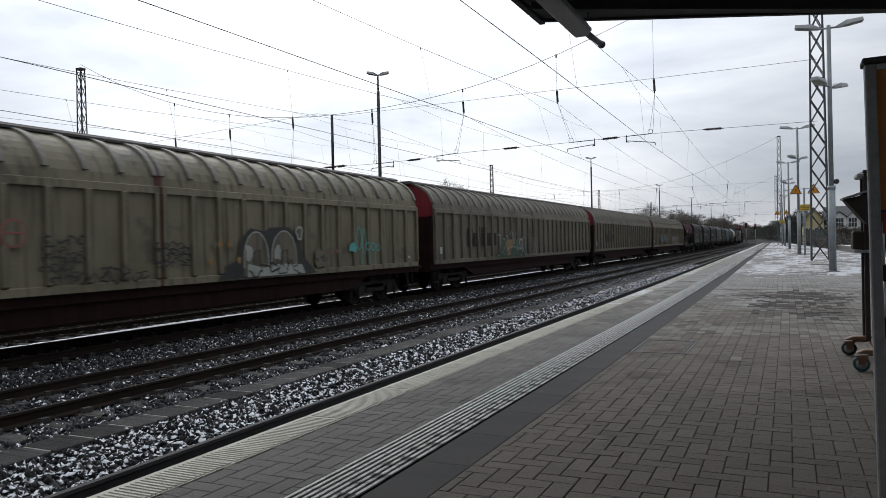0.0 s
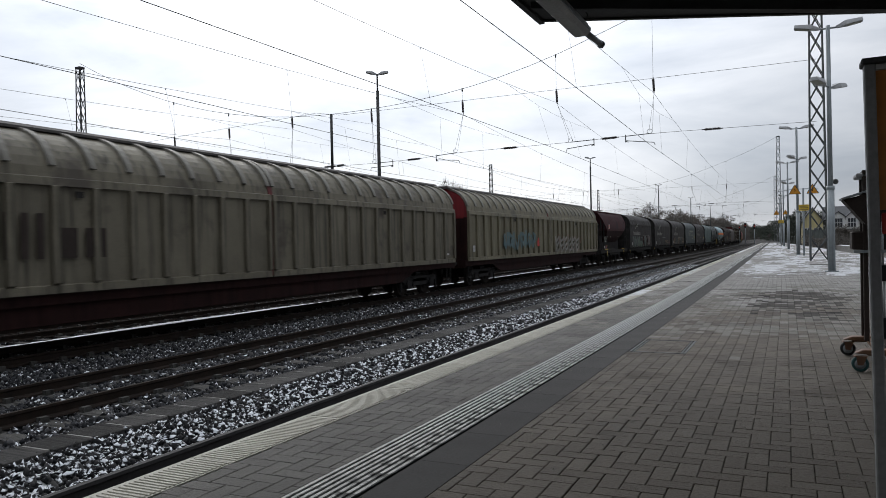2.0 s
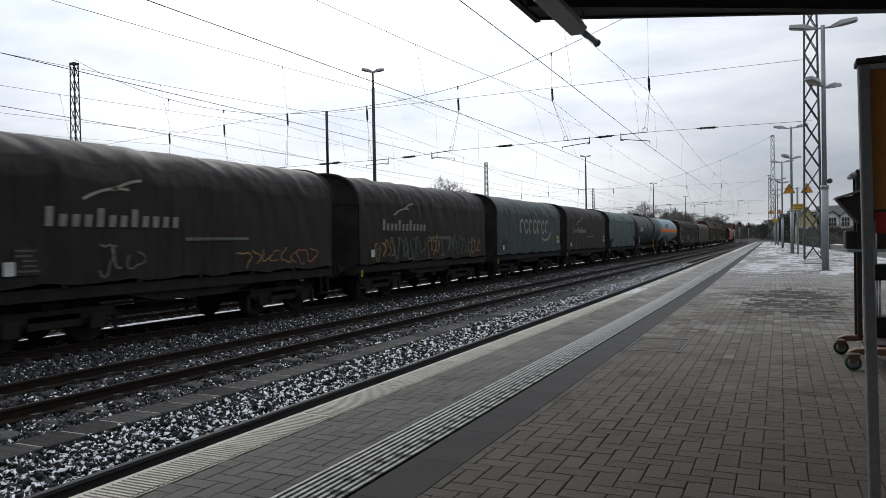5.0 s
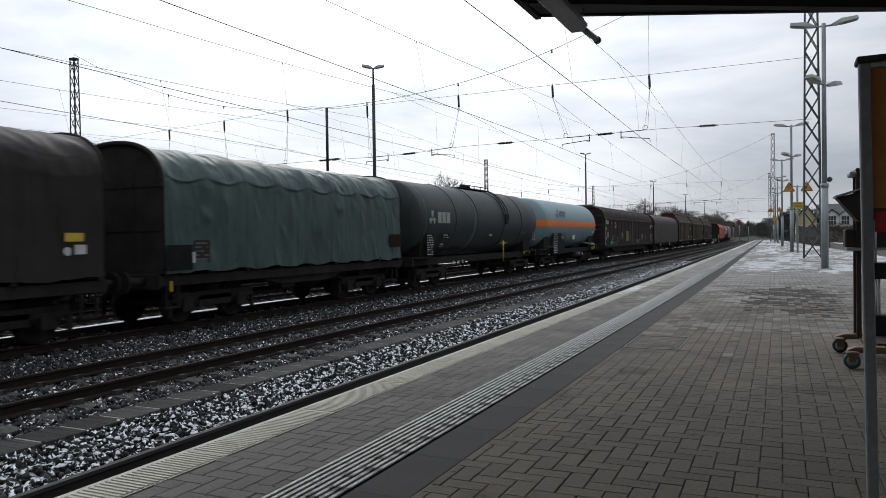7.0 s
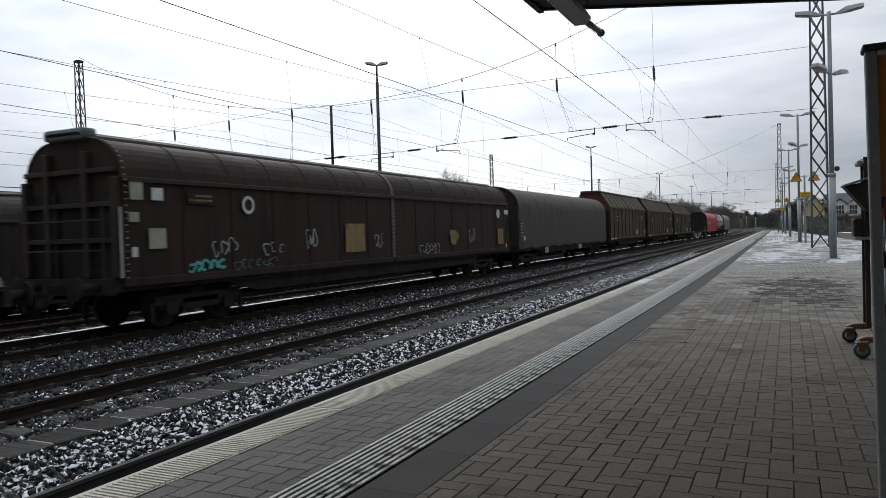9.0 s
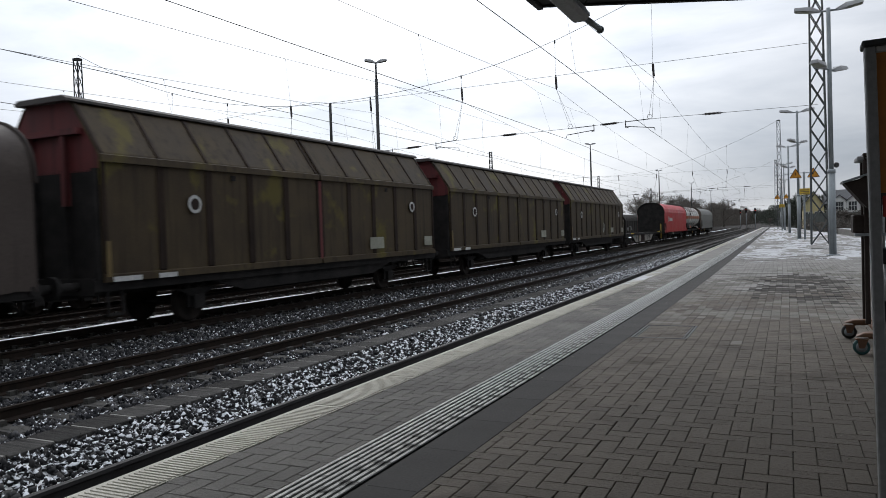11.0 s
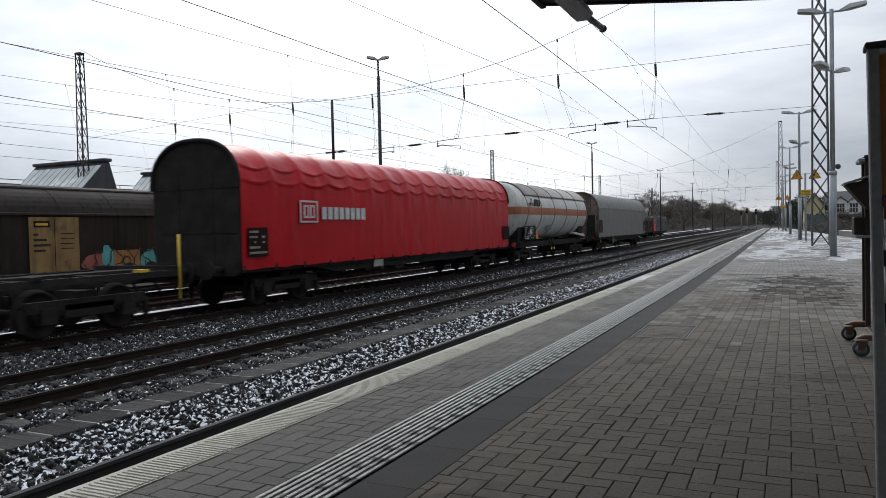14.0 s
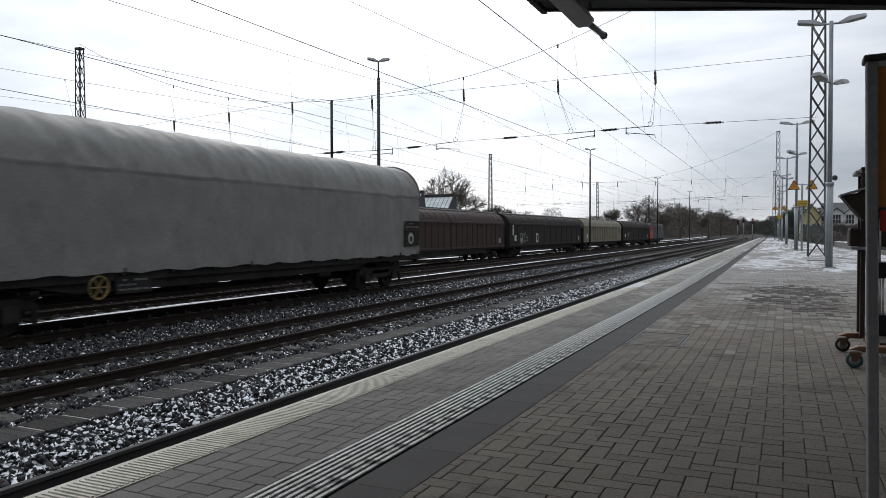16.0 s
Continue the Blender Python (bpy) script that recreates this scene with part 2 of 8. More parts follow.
M_WHEEL = surface("rusty_wheel", (0.019, 0.0165, 0.015), (0.038, 0.031, 0.027), 3, 30, 0.8, bump=0.1, gloss=0.1)
M_GREY = surface("pale_grey_wagon_paint", (0.142, 0.126, 0.082), (0.215, 0.193, 0.132), 0.6, 30, 0.6, bump=0.05, streak=0.75, gloss=0.35, dirt=(0.095, 0.088, 0.066), dirt_at=0.58)
M_RED_END = surface("red_end_sheet", (0.14, 0.006, 0.01), (0.22, 0.011, 0.015), 1, 30, 0.6, bump=0.05, streak=0.5)
M_RED_FADED = surface("faded_red_post_paint", (0.085, 0.012, 0.013), (0.135, 0.022, 0.022), 1, 30, 0.65, bump=0.05, streak=0.6)
M_ROOF = surface("dark_roof_rail", (0.05, 0.045, 0.042), (0.09, 0.08, 0.075), 1.2, 30, 0.7, bump=0.05, streak=0.2)
M_OLIVE = surface("olive_brown_wagon_paint", (0.046, 0.033, 0.02), (0.076, 0.056, 0.031), 0.7, 30, 0.65, bump=0.05, streak=0.45, dirt=(0.1, 0.083, 0.022), dirt_at=0.57, gloss=0.22)
M_OLIVE_RIB = surface("grimy_olive_rib", (0.024, 0.017, 0.0145), (0.05, 0.035, 0.026), 0.9, 30, 0.75, bump=0.05, streak=0.5, gloss=0.12)
M_GREY_WORN = surface("weathered_grey_wagon_paint", (0.115, 0.102, 0.074), (0.185, 0.166, 0.122), 0.6, 30, 0.6, bump=0.05, streak=0.8, gloss=0.3, dirt=(0.075, 0.064, 0.05), dirt_at=0.57)
M_SUNSHIELD = surface("weathered_sunshield", (0.38, 0.355, 0.335), (0.5, 0.47, 0.44), 0.8, 30, 0.6, bump=0.05, streak=0.2, dirt=(0.28, 0.255, 0.235), dirt_at=0.62, gloss=0.25)
M_BANDRING = surface("pale_green_tank_band", (0.06, 0.085, 0.08), (0.1, 0.13, 0.122), 1.2, 30, 0.6, bump=0.03, streak=0.5, gloss=0.2)
M_BROWN = surface("dark_brown_wagon_paint", (0.022, 0.0145, 0.0125), (0.042, 0.0265, 0.0215), 0.7, 30, 0.7, bump=0.05, streak=0.5, gloss=0.16)
M_PARKED_BROWN = surface("faded_brown_wagon_paint", (0.032, 0.0195, 0.016), (0.054, 0.034, 0.028), 0.8, 30, 0.65, bump=0.05, streak=0.5, gloss=0.2)
M_PARKED_DARK = surface("dull_umber_wagon_paint", (0.0195, 0.0165, 0.0138), (0.033, 0.0275, 0.0228), 0.7, 30, 0.7, bump=0.05, streak=0.5, gloss=0.14)
M_HOPPER = surface("oxide_red_hopper_paint", (0.036, 0.0115, 0.013), (0.058, 0.0175, 0.0195), 0.7, 30, 0.75, bump=0.05, streak=0.4, dirt=(0.027, 0.012, 0.013), dirt_at=0.58, gloss=0.18)
M_TARP_DARK = surface("dark_grey_tarpaulin", (0.021, 0.0175, 0.0158), (0.035, 0.0295, 0.0262), 0.9, 25, 0.6, bump=0.2, streak=0.3, gloss=0.17)
M_TARP_GREEN = surface("blue_green_tarpaulin", (0.045, 0.074, 0.067), (0.066, 0.1, 0.092), 0.9, 20, 0.5, bump=0.06, streak=0.15, gloss=0.24, crease=(2.2, 1.6))
M_TARP_SLATE = surface("slate_green_tarpaulin", (0.036, 0.048, 0.047), (0.048, 0.062, 0.06), 1.0, 20, 0.55, bump=0.2, streak=0.3, gloss=0.25)
M_TARP_RED = surface("red_tarpaulin", (0.36, 0.006, 0.01), (0.47, 0.01, 0.016), 0.8, 20, 0.36, bump=0.06, gloss=0.16, crease=(1.2, 0.45))
M_TARP_GREY = surface("grey_tarpaulin", (0.152, 0.151, 0.139), (0.2, 0.199, 0.185), 1.6, 20, 0.55, bump=0.1, gloss=0.22, dirt=(0.138, 0.137, 0.126), dirt_at=0.6, crease=(1.1, 0.3))
M_TARP_TAUPE = surface("taupe_tarpaulin", (0.056, 0.044, 0.038), (0.074, 0.06, 0.052), 0.8, 20, 0.6, bump=0.2, streak=0.3, gloss=0.2)
M_TANK_DARK = surface("slate_tank_paint", (0.025, 0.031, 0.0305), (0.044, 0.052, 0.0505), 0.6, 30, 0.55, bump=0.03, streak=0.12, gloss=0.3)
M_TANK_BLUE = surface("pale_blue_tank_paint", (0.155, 0.242, 0.262), (0.215, 0.31, 0.328), 0.5, 30, 0.45, bump=0.03, gloss=0.3)
M_TANK_WHITE = surface("off_white_tank_paint", (0.45, 0.455, 0.425), (0.6, 0.605, 0.57), 0.45, 30, 0.45, bump=0.03, streak=0.32, dirt=(0.38, 0.4, 0.375), dirt_at=0.56, gloss=0.3)
M_ORANGE = surface("orange_band_paint", (0.72, 0.15, 0.008), (0.85, 0.19, 0.012), 1, 30, 0.5, bump=0.03)
M_SALMON = surface("faded_orange_band", (0.3, 0.09, 0.04), (0.4, 0.135, 0.06), 1, 30, 0.5, bump=0.03, streak=0.2)
M_BLACK = surface("black_plate", (0.008, 0.008, 0.009), (0.016, 0.016, 0.017), 2, 30, 0.7, bump=0.02, gloss=0.1)
M_WHITE = surface("white_marking", (0.42, 0.42, 0.41), (0.6, 0.6, 0.58), 4, 40, 0.6, bump=0)
M_PALE = surface("pale_panel", (0.22, 0.22, 0.17), (0.33, 0.33, 0.27), 3, 40, 0.6, bump=0)
M_YELLOW = surface("yellow_paint", (0.5, 0.33, 0.02), (0.62, 0.43, 0.04), 3, 40, 0.5, bump=0)
M_MUSTARD = surface("faded_yellow_panel", (0.155, 0.105, 0.035), (0.26, 0.185, 0.065), 1.5, 30, 0.6, bump=0, streak=0.6, dirt=(0.1, 0.072, 0.034), dirt_at=0.58)
M_SIGNRED = surface("red_plate", (0.4, 0.02, 0.015), (0.5, 0.03, 0.02), 3, 40, 0.5, bump=0)
M_PAINT_TEAL = surface("teal_spray_paint", (0.06, 0.3, 0.28), (0.1, 0.4, 0.38), 3, 30, 0.5, bump=0)
M_LETTER = surface("faded_pale_lettering", (0.15, 0.142, 0.125), (0.24, 0.228, 0.2), 5, 40, 0.6, bump=0)
M_PAINT_PALE = surface("pale_spray_paint", (0.25, 0.27, 0.24), (0.36, 0.38, 0.34), 3, 30, 0.5, bump=0)
M_PAINT_GREEN = surface("dark_green_spray_paint", (0.02, 0.055, 0.032), (0.04, 0.1, 0.055), 2, 30, 0.5, bump=0)
M_PAINT_OCHRE = surface("ochre_spray_paint", (0.22, 0.12, 0.035), (0.3, 0.17, 0.05), 2, 30, 0.5, bump=0)
M_PAINT_BLACK = surface("black_spray_paint", (0.015, 0.017, 0.015), (0.03, 0.032, 0.028), 3, 30, 0.5, bump=0)
M_PAINT_RED = surface("faded_red_spray_paint", (0.22, 0.07, 0.055), (0.3, 0.1, 0.08), 3, 30, 0.5, bump=0)
M_FADED_MARK = surface("faded_blue_mark", (0.11, 0.155, 0.22), (0.14, 0.19, 0.26), 3, 30, 0.5, bump=0)
M_PAINT_BLUE = surface("faded_blue_spray_paint", (0.05, 0.105, 0.115), (0.085, 0.14, 0.145), 1.5, 30, 0.5, bump=0)
M_CONT_GREY = surface("pale_fishbelly_paint", (0.21, 0.195, 0.17), (0.34, 0.32, 0.285), 1, 30, 0.6, bump=0.03, streak=0.75, dirt=(0.16, 0.148, 0.125), dirt_at=0.56)
M_BARK = surface("bare_branch_bark", (0.045, 0.038, 0.032), (0.085, 0.072, 0.06), 3, 20, 0.9, bump=0.3)
M_TWIG = surface("brown_twigs", (0.085, 0.074, 0.064), (0.15, 0.132, 0.112), 0.3, 5, 0.95, bump=0)
M_EVERGREEN = surface("dark_evergreen", (0.03, 0.038, 0.028), (0.055, 0.064, 0.046), 0.5, 8, 0.9, bump=0)
M_BRICK = surface("sooty_brick", (0.09, 0.06, 0.05), (0.15, 0.1, 0.08), 0.6, 20, 0.85, bump=0.2, streak=0.4)
M_GLASS_SHED = surface("frosted_skylight_glass", (0.42, 0.46, 0.455), (0.6, 0.64, 0.63), 0.8, 12, 0.25, bump=0)
M_ZINC = surface("grey_green_zinc", (0.09, 0.1, 0.095), (0.15, 0.165, 0.155), 1, 20, 0.55, 0.2, bump=0.03, streak=0.4)
M_YELLOW_HOUSE = surface("pale_yellow_render", (0.5, 0.43, 0.22), (0.6, 0.53, 0.3), 0.5, 20, 0.85, streak=0.2)
M_WHITE_HOUSE = surface("white_render", (0.68, 0.68, 0.66), (0.8, 0.8, 0.78), 0.5, 20, 0.85, streak=0.2)
M_SLATE = surface("slate_roof", (0.04, 0.042, 0.045), (0.075, 0.078, 0.082), 0.8, 20, 0.7, streak=0.3)
M_PANE = surface("dark_window_pane", (0.03, 0.033, 0.037), (0.06, 0.064, 0.07), 1, 10, 0.12, bump=0)
M_RUSTY_ORANGE = surface("worn_orange_paint", (0.1, 0.052, 0.03), (0.19, 0.095, 0.048), 4, 50, 0.6, 0.1, bump=0.1, dirt=(0.06, 0.04, 0.033), dirt_at=0.57)
M_BOARD = surface("brown_orange_panel", (0.36, 0.13, 0.012), (0.46, 0.17, 0.016), 0.8, 20, 0.45, bump=0.02)
M_FRAME = surface("grey_post_paint", (0.2, 0.2, 0.2), (0.27, 0.27, 0.265), 1.5, 40, 0.55, 0.1, bump=0.03)
M_RUBBER = surface("black_rubber", (0.012, 0.014, 0.014), (0.025, 0.028, 0.028), 4, 40, 0.7)
M_RUBBER_TEAL = surface("teal_rubber_tyre", (0.015, 0.06, 0.06), (0.03, 0.09, 0.09), 4, 40, 0.7)
M_DULLBROWN = surface("dull_brown_panel", (0.024, 0.018, 0.015), (0.042, 0.031, 0.026), 2, 40, 0.7, gloss=0.2)


def stone_material(name, snow, base, scale):
    """Dark broken stone with snow on its upper faces where a blotchy pattern lets it lie."""
    m = bpy.data.materials.new(name)
    m.use_nodes = True
    n, l = m.node_tree.nodes, m.node_tree.links
    bsdf, geo, ramp = n["Principled BSDF"], n.new("ShaderNodeNewGeometry"), n.new("ShaderNodeValToRGB")
    els = ramp.color_ramp.elements
    els[0].color, els[1].color = (0.4 * base, 0.43 * base, 0.5 * base, 1), (3.2 * base, 3.1 * base, 3.0 * base, 1)
    for at, c in ((0.5, base), (0.85, 2 * base)):
        e = els.new(at)
        e.color = (c, c, c * 1.06, 1)
    l.new(geo.outputs["Random Per Island"], ramp.inputs["Fac"])
    up, blotch, lies, both, mix = n.new("ShaderNodeSeparateXYZ"), n.new("ShaderNodeTexNoise"), n.new("ShaderNodeMapRange"), n.new("ShaderNodeMath"), n.new("ShaderNodeMix")
    flat = n.new("ShaderNodeMapRange")
    l.new(geo.outputs["Normal"], up.inputs["Vector"])
    flat.inputs["From Min"].default_value, flat.inputs["From Max"].default_value = 0.3, 0.55
    l.new(up.outputs["Z"], flat.inputs["Value"])
    blotch.inputs["Scale"].default_value, blotch.inputs["Detail"].default_value = scale, 4
    l.new(geo.outputs["Position"], blotch.inputs["Vector"])
    lies.inputs["From Min"].default_value, lies.inputs["From Max"].default_value = snow, snow + 0.06
    l.new(blotch.outputs["Fac"], lies.inputs["Value"])
    both.operation = "MULTIPLY"
    l.new(flat.outputs["Result"], both.inputs[0])
    l.new(lies.outputs["Result"], both.inputs[1])
    mix.data_type = "RGBA"
    l.new(both.outputs["Value"], mix.inputs["Factor"])
    l.new(ramp.outputs["Color"], mix.inputs["A"])
    mix.inputs["B"].default_value = (0.68, 0.7, 0.73, 1)
    l.new(mix.outputs["Result"], bsdf.inputs["Base Color"])
    bsdf.inputs["Roughness"].default_value = 0.8
    bsdf.inputs["Specular IOR Level"].default_value = 0.1
    return m


M_STONE_SNOWY = stone_material("snowy_ballast_stone", 0.507, 0.018, 9.5)
M_STONE = stone_material("track_ballast_stone", 0.585, 0.034, 12.0)
M_PAVER_WET = surface("wet_grey_paver", (0.05, 0.046, 0.042), (0.085, 0.079, 0.072), 2.4, 70, 0.9, bump=0.35, gloss=0.05, island=0.2, stretch=(0.6, 2.0, 1), dirt=(0.03, 0.028, 0.026), dirt_at=0.56)
# two paler paver tones for the farther part of the platform
M_PAVER_PALE = surface("bleached_grey_paver", (0.17, 0.162, 0.149), (0.265, 0.255, 0.238), 1.1, 70, 0.85, bump=0.35, dirt=(0.09, 0.084, 0.075), dirt_at=0.56, gloss=0.2, island=0.12, stretch=(0.7, 1.8, 1))
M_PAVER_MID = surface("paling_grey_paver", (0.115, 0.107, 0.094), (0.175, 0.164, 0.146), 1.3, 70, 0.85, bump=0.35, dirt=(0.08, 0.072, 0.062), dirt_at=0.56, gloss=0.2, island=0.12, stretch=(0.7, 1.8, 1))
M_RUSTY_END = surface("rusty_end_wall", (0.11, 0.085, 0.07), (0.22, 0.19, 0.17), 1.2, 30, 0.8, bump=0.1, streak=0.5, dirt=(0.1, 0.056, 0.036), dirt_at=0.53, gloss=0.15)
M_RING = surface("rust_stained_ring", (0.07, 0.045, 0.036), (0.2, 0.16, 0.14), 2, 30, 0.7, bump=0.05, gloss=0.2)
# ---- ground, tracks, platform ----
def slab(name, x0, x1, y0, y1, z0, z1, m, parent=None, label="", bev=0.0):
    bm = bmesh.new()
    box(bm, x0, x1, y0, y1, z0, z1)
    if bev:
        bevelled(bm, bev)
    return part(name, bm, m, parent, label)


def sheet(name, material, verts, faces, parent=None, smooth=False):
    me = bpy.data.meshes.new(name)
    me.from_pydata(verts, [], faces)
    me.materials.append(material)
    if smooth:
        for p in me.polygons:
            p.use_smooth = True
    me.update()
    ob = new(name, me)
    if parent:
        ob.parent = parent
    return ob


def uneven(name, material, xs, ys, height, parent=None):
    """A sheet over the grid xs by ys, its height given by a function of x and y."""
    verts = [(x, y, height(x, y)) for y in ys for x in xs]
    w = len(xs)
    faces = [(j * w + i, j * w + i + 1, (j + 1) * w + i + 1, (j + 1) * w + i) for j in range(len(ys) - 1) for i in range(w - 1)]
    return sheet(name, material, verts, faces, parent, True)


def steps(a, b, d0, growth=1.0):
    out, d = [a], d0
    while out[-1] < b:
        out.append(out[-1] + d)
        d *= growth
    return out


def rough(x, y, s):
    return noise.noise((x * s, y * s, 3.7)) + 0.5 * noise.noise((x * s * 2.3, y * s * 2.3, 9.1))


PARK = RAIL - 0.4                # the sidings lie lower


def platform_bend(y):
    """The platform and the track along it draw gently to the left with distance."""
    return -0.0105 * (math.sqrt((y - 16) ** 2 + 16) + y - 16) / 2


def track_bend(y):
    """The other tracks run straight and then curve to the left."""
    return -0.00012 * max(0.0, y - 130) ** 2


def bend(bm, curve):
    for v in bm.verts:
        v.co.x += curve(v.co.y)
    return bm


ground = uneven("ground", M_GROUND, [-1500, -300, -90, -48, -40, -26, -20, -15.9, -2.8, 1.0, 12, 60, 300, 1500],
                [-300, -40, 0, 60, 140, 300, 700, 2500],
                lambda x, y: BED - 0.12 if x > -16 else BED - 0.5)
tagged(ground, "dark gritty ground with patches of thin snow", "ground", kind="structure")

bed = uneven("ballast_bed", M_GROUND, [-26, -24.6, -21, -20, -19.4, -16.2, -15.6, -14.9, -11.5, -11.1, -10.6, -7.3, -6.6, -5.9, -2.9], steps(-12, 420, 3, 1.06),
             lambda x, y: (BED - 0.04 if x > -15 else BED - 0.16 if x > -20 else BED - 0.42) - (0.05 if x in (-6.6, -11.1, -15.6) else 0))
for v in bed.data.vertices:
    v.co.x += track_bend(v.co.y)
tagged(bed, "dark grey ballast bed with thin snow in its hollows", "ballast", kind="structure")

# snow in the hollows between the stones, thicker between the tracks
def snow_depth(x, y):
    band = (0.016 if -6.9 < x < -5.0 else 0.0) + max(0.0, 1 - abs(x + 11.0) / 0.6) * 0.012
    return BED - 0.03 + band + 0.014 * rough(x, y, 2.6) + 0.014 * rough(x, y, 9.0)


ballast_snow = uneven("ballast_snow", M_SNOW, [-12.3 + 0.07 * i for i in range(106)], steps(-5, 24, 0.09, 1.003) + steps(24.4, 60, 0.4, 1.03), snow_depth)
tagged(ballast_snow, "patchy old snow lying between dark ballast stones", "snow", kind="stuff")


def snow_strip(x0, x1, z, y0, y1, seed, thick=0.05):
    def h(x, y):
        u = (x - x0) / (x1 - x0)
        return z - 0.02 + thick * (1 - abs(2 * u - 1) ** 3) * (0.75 + 0.7 * noise.noise((x, y * 0.35 + seed, 1.0))) - (0.06 if u < 0.01 or u > 0.99 else 0)
    ob = uneven("snow_strip", M_SNOW, [x0 + (x1 - x0) * i / 8 for i in range(9)], steps(y0, y1, 0.3, 1.012), h)
    for v in ob.data.vertices:
        v.co.x += track_bend(v.co.y)
    return tagged(ob, "narrow strip of white snow beside the track", "snow", "snow strips", "stuff")


snow_strip(-15.75, -14.95, BED - 0.05, 4, 260, 1, 0.12)
snow_strip(-16.7, -16.45, BED - 0.1, 4, 260, 5, 0.05)
snow_strip(-20.6, -19.7, BED - 0.28, 8, 320, 9, 0.12)
snow_strip(-25.6, -24.4, BED - 0.4, 10, 320, 13, 0.12)
snow_strip(-30.6, -27.4, BED - 0.42, 60, 420, 17, 0.14)


def stones(name, x0, x1, y0, y1, per_m2, size, z, label, thin=None, snowy=False):
    """Broken stones lying close together."""
    rng = np.random.default_rng(int(abs(x0 * 97 + y0 * 13)))
    n = int((x1 - x0) * (y1 - y0) * per_m2)
    x, y = rng.uniform(x0, x1, n), rng.uniform(y0, y1, n)
    if thin is not None:
        keep = rng.uniform(0, 1, n) < thin(x, y)
        x, y = x[keep], y[keep]
        n = len(x)
    base = np.array([(1, 0, 0), (-1, 0, 0), (0, 1, 0), (0, -1, 0), (0, 0, 1), (0, 0, -1)], float)
    tri = np.array([(0, 2, 4), (2, 1, 4), (1, 3, 4), (3, 0, 4), (2, 0, 5), (1, 2, 5), (3, 1, 5), (0, 3, 5)])
    s = size * rng.uniform(0.55, 1.25, (n, 1, 1))
    v = base[None] * s * rng.uniform(0.6, 1.3, (n, 6, 3)) + rng.normal(0, 0.18, (n, 6, 3)) * s
    a, b = rng.uniform(0, 6.28, n), rng.uniform(-0.7, 0.7, n)
    ca, sa, cb, sb = np.cos(a)[:, None], np.sin(a)[:, None], np.cos(b)[:, None], np.sin(b)[:, None]
    vy, vz = v[:, :, 1] * cb - v[:, :, 2] * sb, v[:, :, 1] * sb + v[:, :, 2] * cb
    vx, vy = v[:, :, 0] * ca - vy * sa, v[:, :, 0] * sa + vy * ca
    out = np.stack([vx + x[:, None], vy + y[:, None], vz + (z + rng.uniform(-0.025, 0.02, n))[:, None]], 2).reshape(-1, 3)
    f = (tri[None] + 6 * np.arange(n)[:, None, None]).reshape(-1, 3)
    me = bpy.data.meshes.new(name)
    me.vertices.add(len(out))
    me.vertices.foreach_set("co", out.ravel())
    me.loops.add(3 * len(f))
    me.loops.foreach_set("vertex_index", f.ravel())
    me.polygons.add(len(f))
    me.polygons.foreach_set("loop_start", np.arange(0, 3 * len(f), 3))
    me.polygons.foreach_set("loop_total", np.full(len(f), 3))
    me.update(calc_edges=True)
    me.materials.append(M_STONE_SNOWY if snowy else M_STONE)
    return tagged(new(name, me), label, "ballast", kind="stuff")


stones("ballast_stones", -6.93, -4.9, -5, 15, 420, 0.042, BED + 0.006, "dark broken ballast stones poking out of snow", snowy=True)
stones("ballast_stones", -6.93, -4.9, 15, 60, 190, 0.055, BED + 0.006, "dark broken ballast stones poking out of snow", snowy=True)
stones("ballast_stones", -12.4, -7.33, -3, 18, 260, 0.043, BED + 0.012, "dark grey broken ballast stones between the rails")
stones("ballast_stones", -12.4, -7.33, 18, 60, 110, 0.06, BED + 0.01, "dark grey broken ballast stones between the rails")
stones("ballast_stones", -14.9, -12.4, 5, 45, 120, 0.05, BED, "dark grey broken ballast stones between the rails")

# cable duct between the tracks, under concrete covers with snow in their joints
duct = thing("cable_duct", pose(-7.13, 0, RAIL - 0.165), "concrete cable duct with flat cover slabs between the tracks", "cable duct", kind="structure")
bm = bmesh.new()
prism(bm, [(-0.2, -0.3), (0.2, -0.3), (0.2, -0.004), (-0.2, -0.004)], -4.4, 60.3)
part("duct_trough", bm, M_CONCRETE, duct)
bm = bmesh.new()
box(bm, -0.26, 0.26, 0.017, 0.513, -0.052, 0.0)
bevelled(bm, 0.006)
me = bpy.data.meshes.new("duct_cover")
bm.to_mesh(me)
bm.free()
me.materials.append(M_DUCT)
for i in range(122):
    y = -4.38 + 0.53 * i
    shared("duct_cover", me, duct, pose(0.008 * noise.noise((i, 3, 1)), y, 0.008 * noise.noise((i, 7, 2)), 0.8 * noise.noise((i, 1, 9)), 1.0 * noise.noise((i, 5, 9)), 3.0 * noise.noise((i * 1.3, 8, 9))))
slab("duct_cover_row", -0.275, 0.275, 60.4, 120, -0.052, 0.0, M_DUCT, duct)["kind"] = "stuff"
stones("ballast_stones", -19.4, -16.9, 10, 60, 45, 0.07, BED - 0.12, "dark grey broken ballast stones between the rails")

RAIL_OUTLINE = [(-0.035, -0.003), (-0.021, 0.0), (0.035, 0.0), (0.036, -0.03), (0.012, -0.05), (0.01, -0.13), (0.065, -0.15), (0.07, -0.17), (-0.07, -0.17), (-0.065, -0.15), (-0.01, -0.13), (-0.012, -0.05), (-0.036, -0.03)]


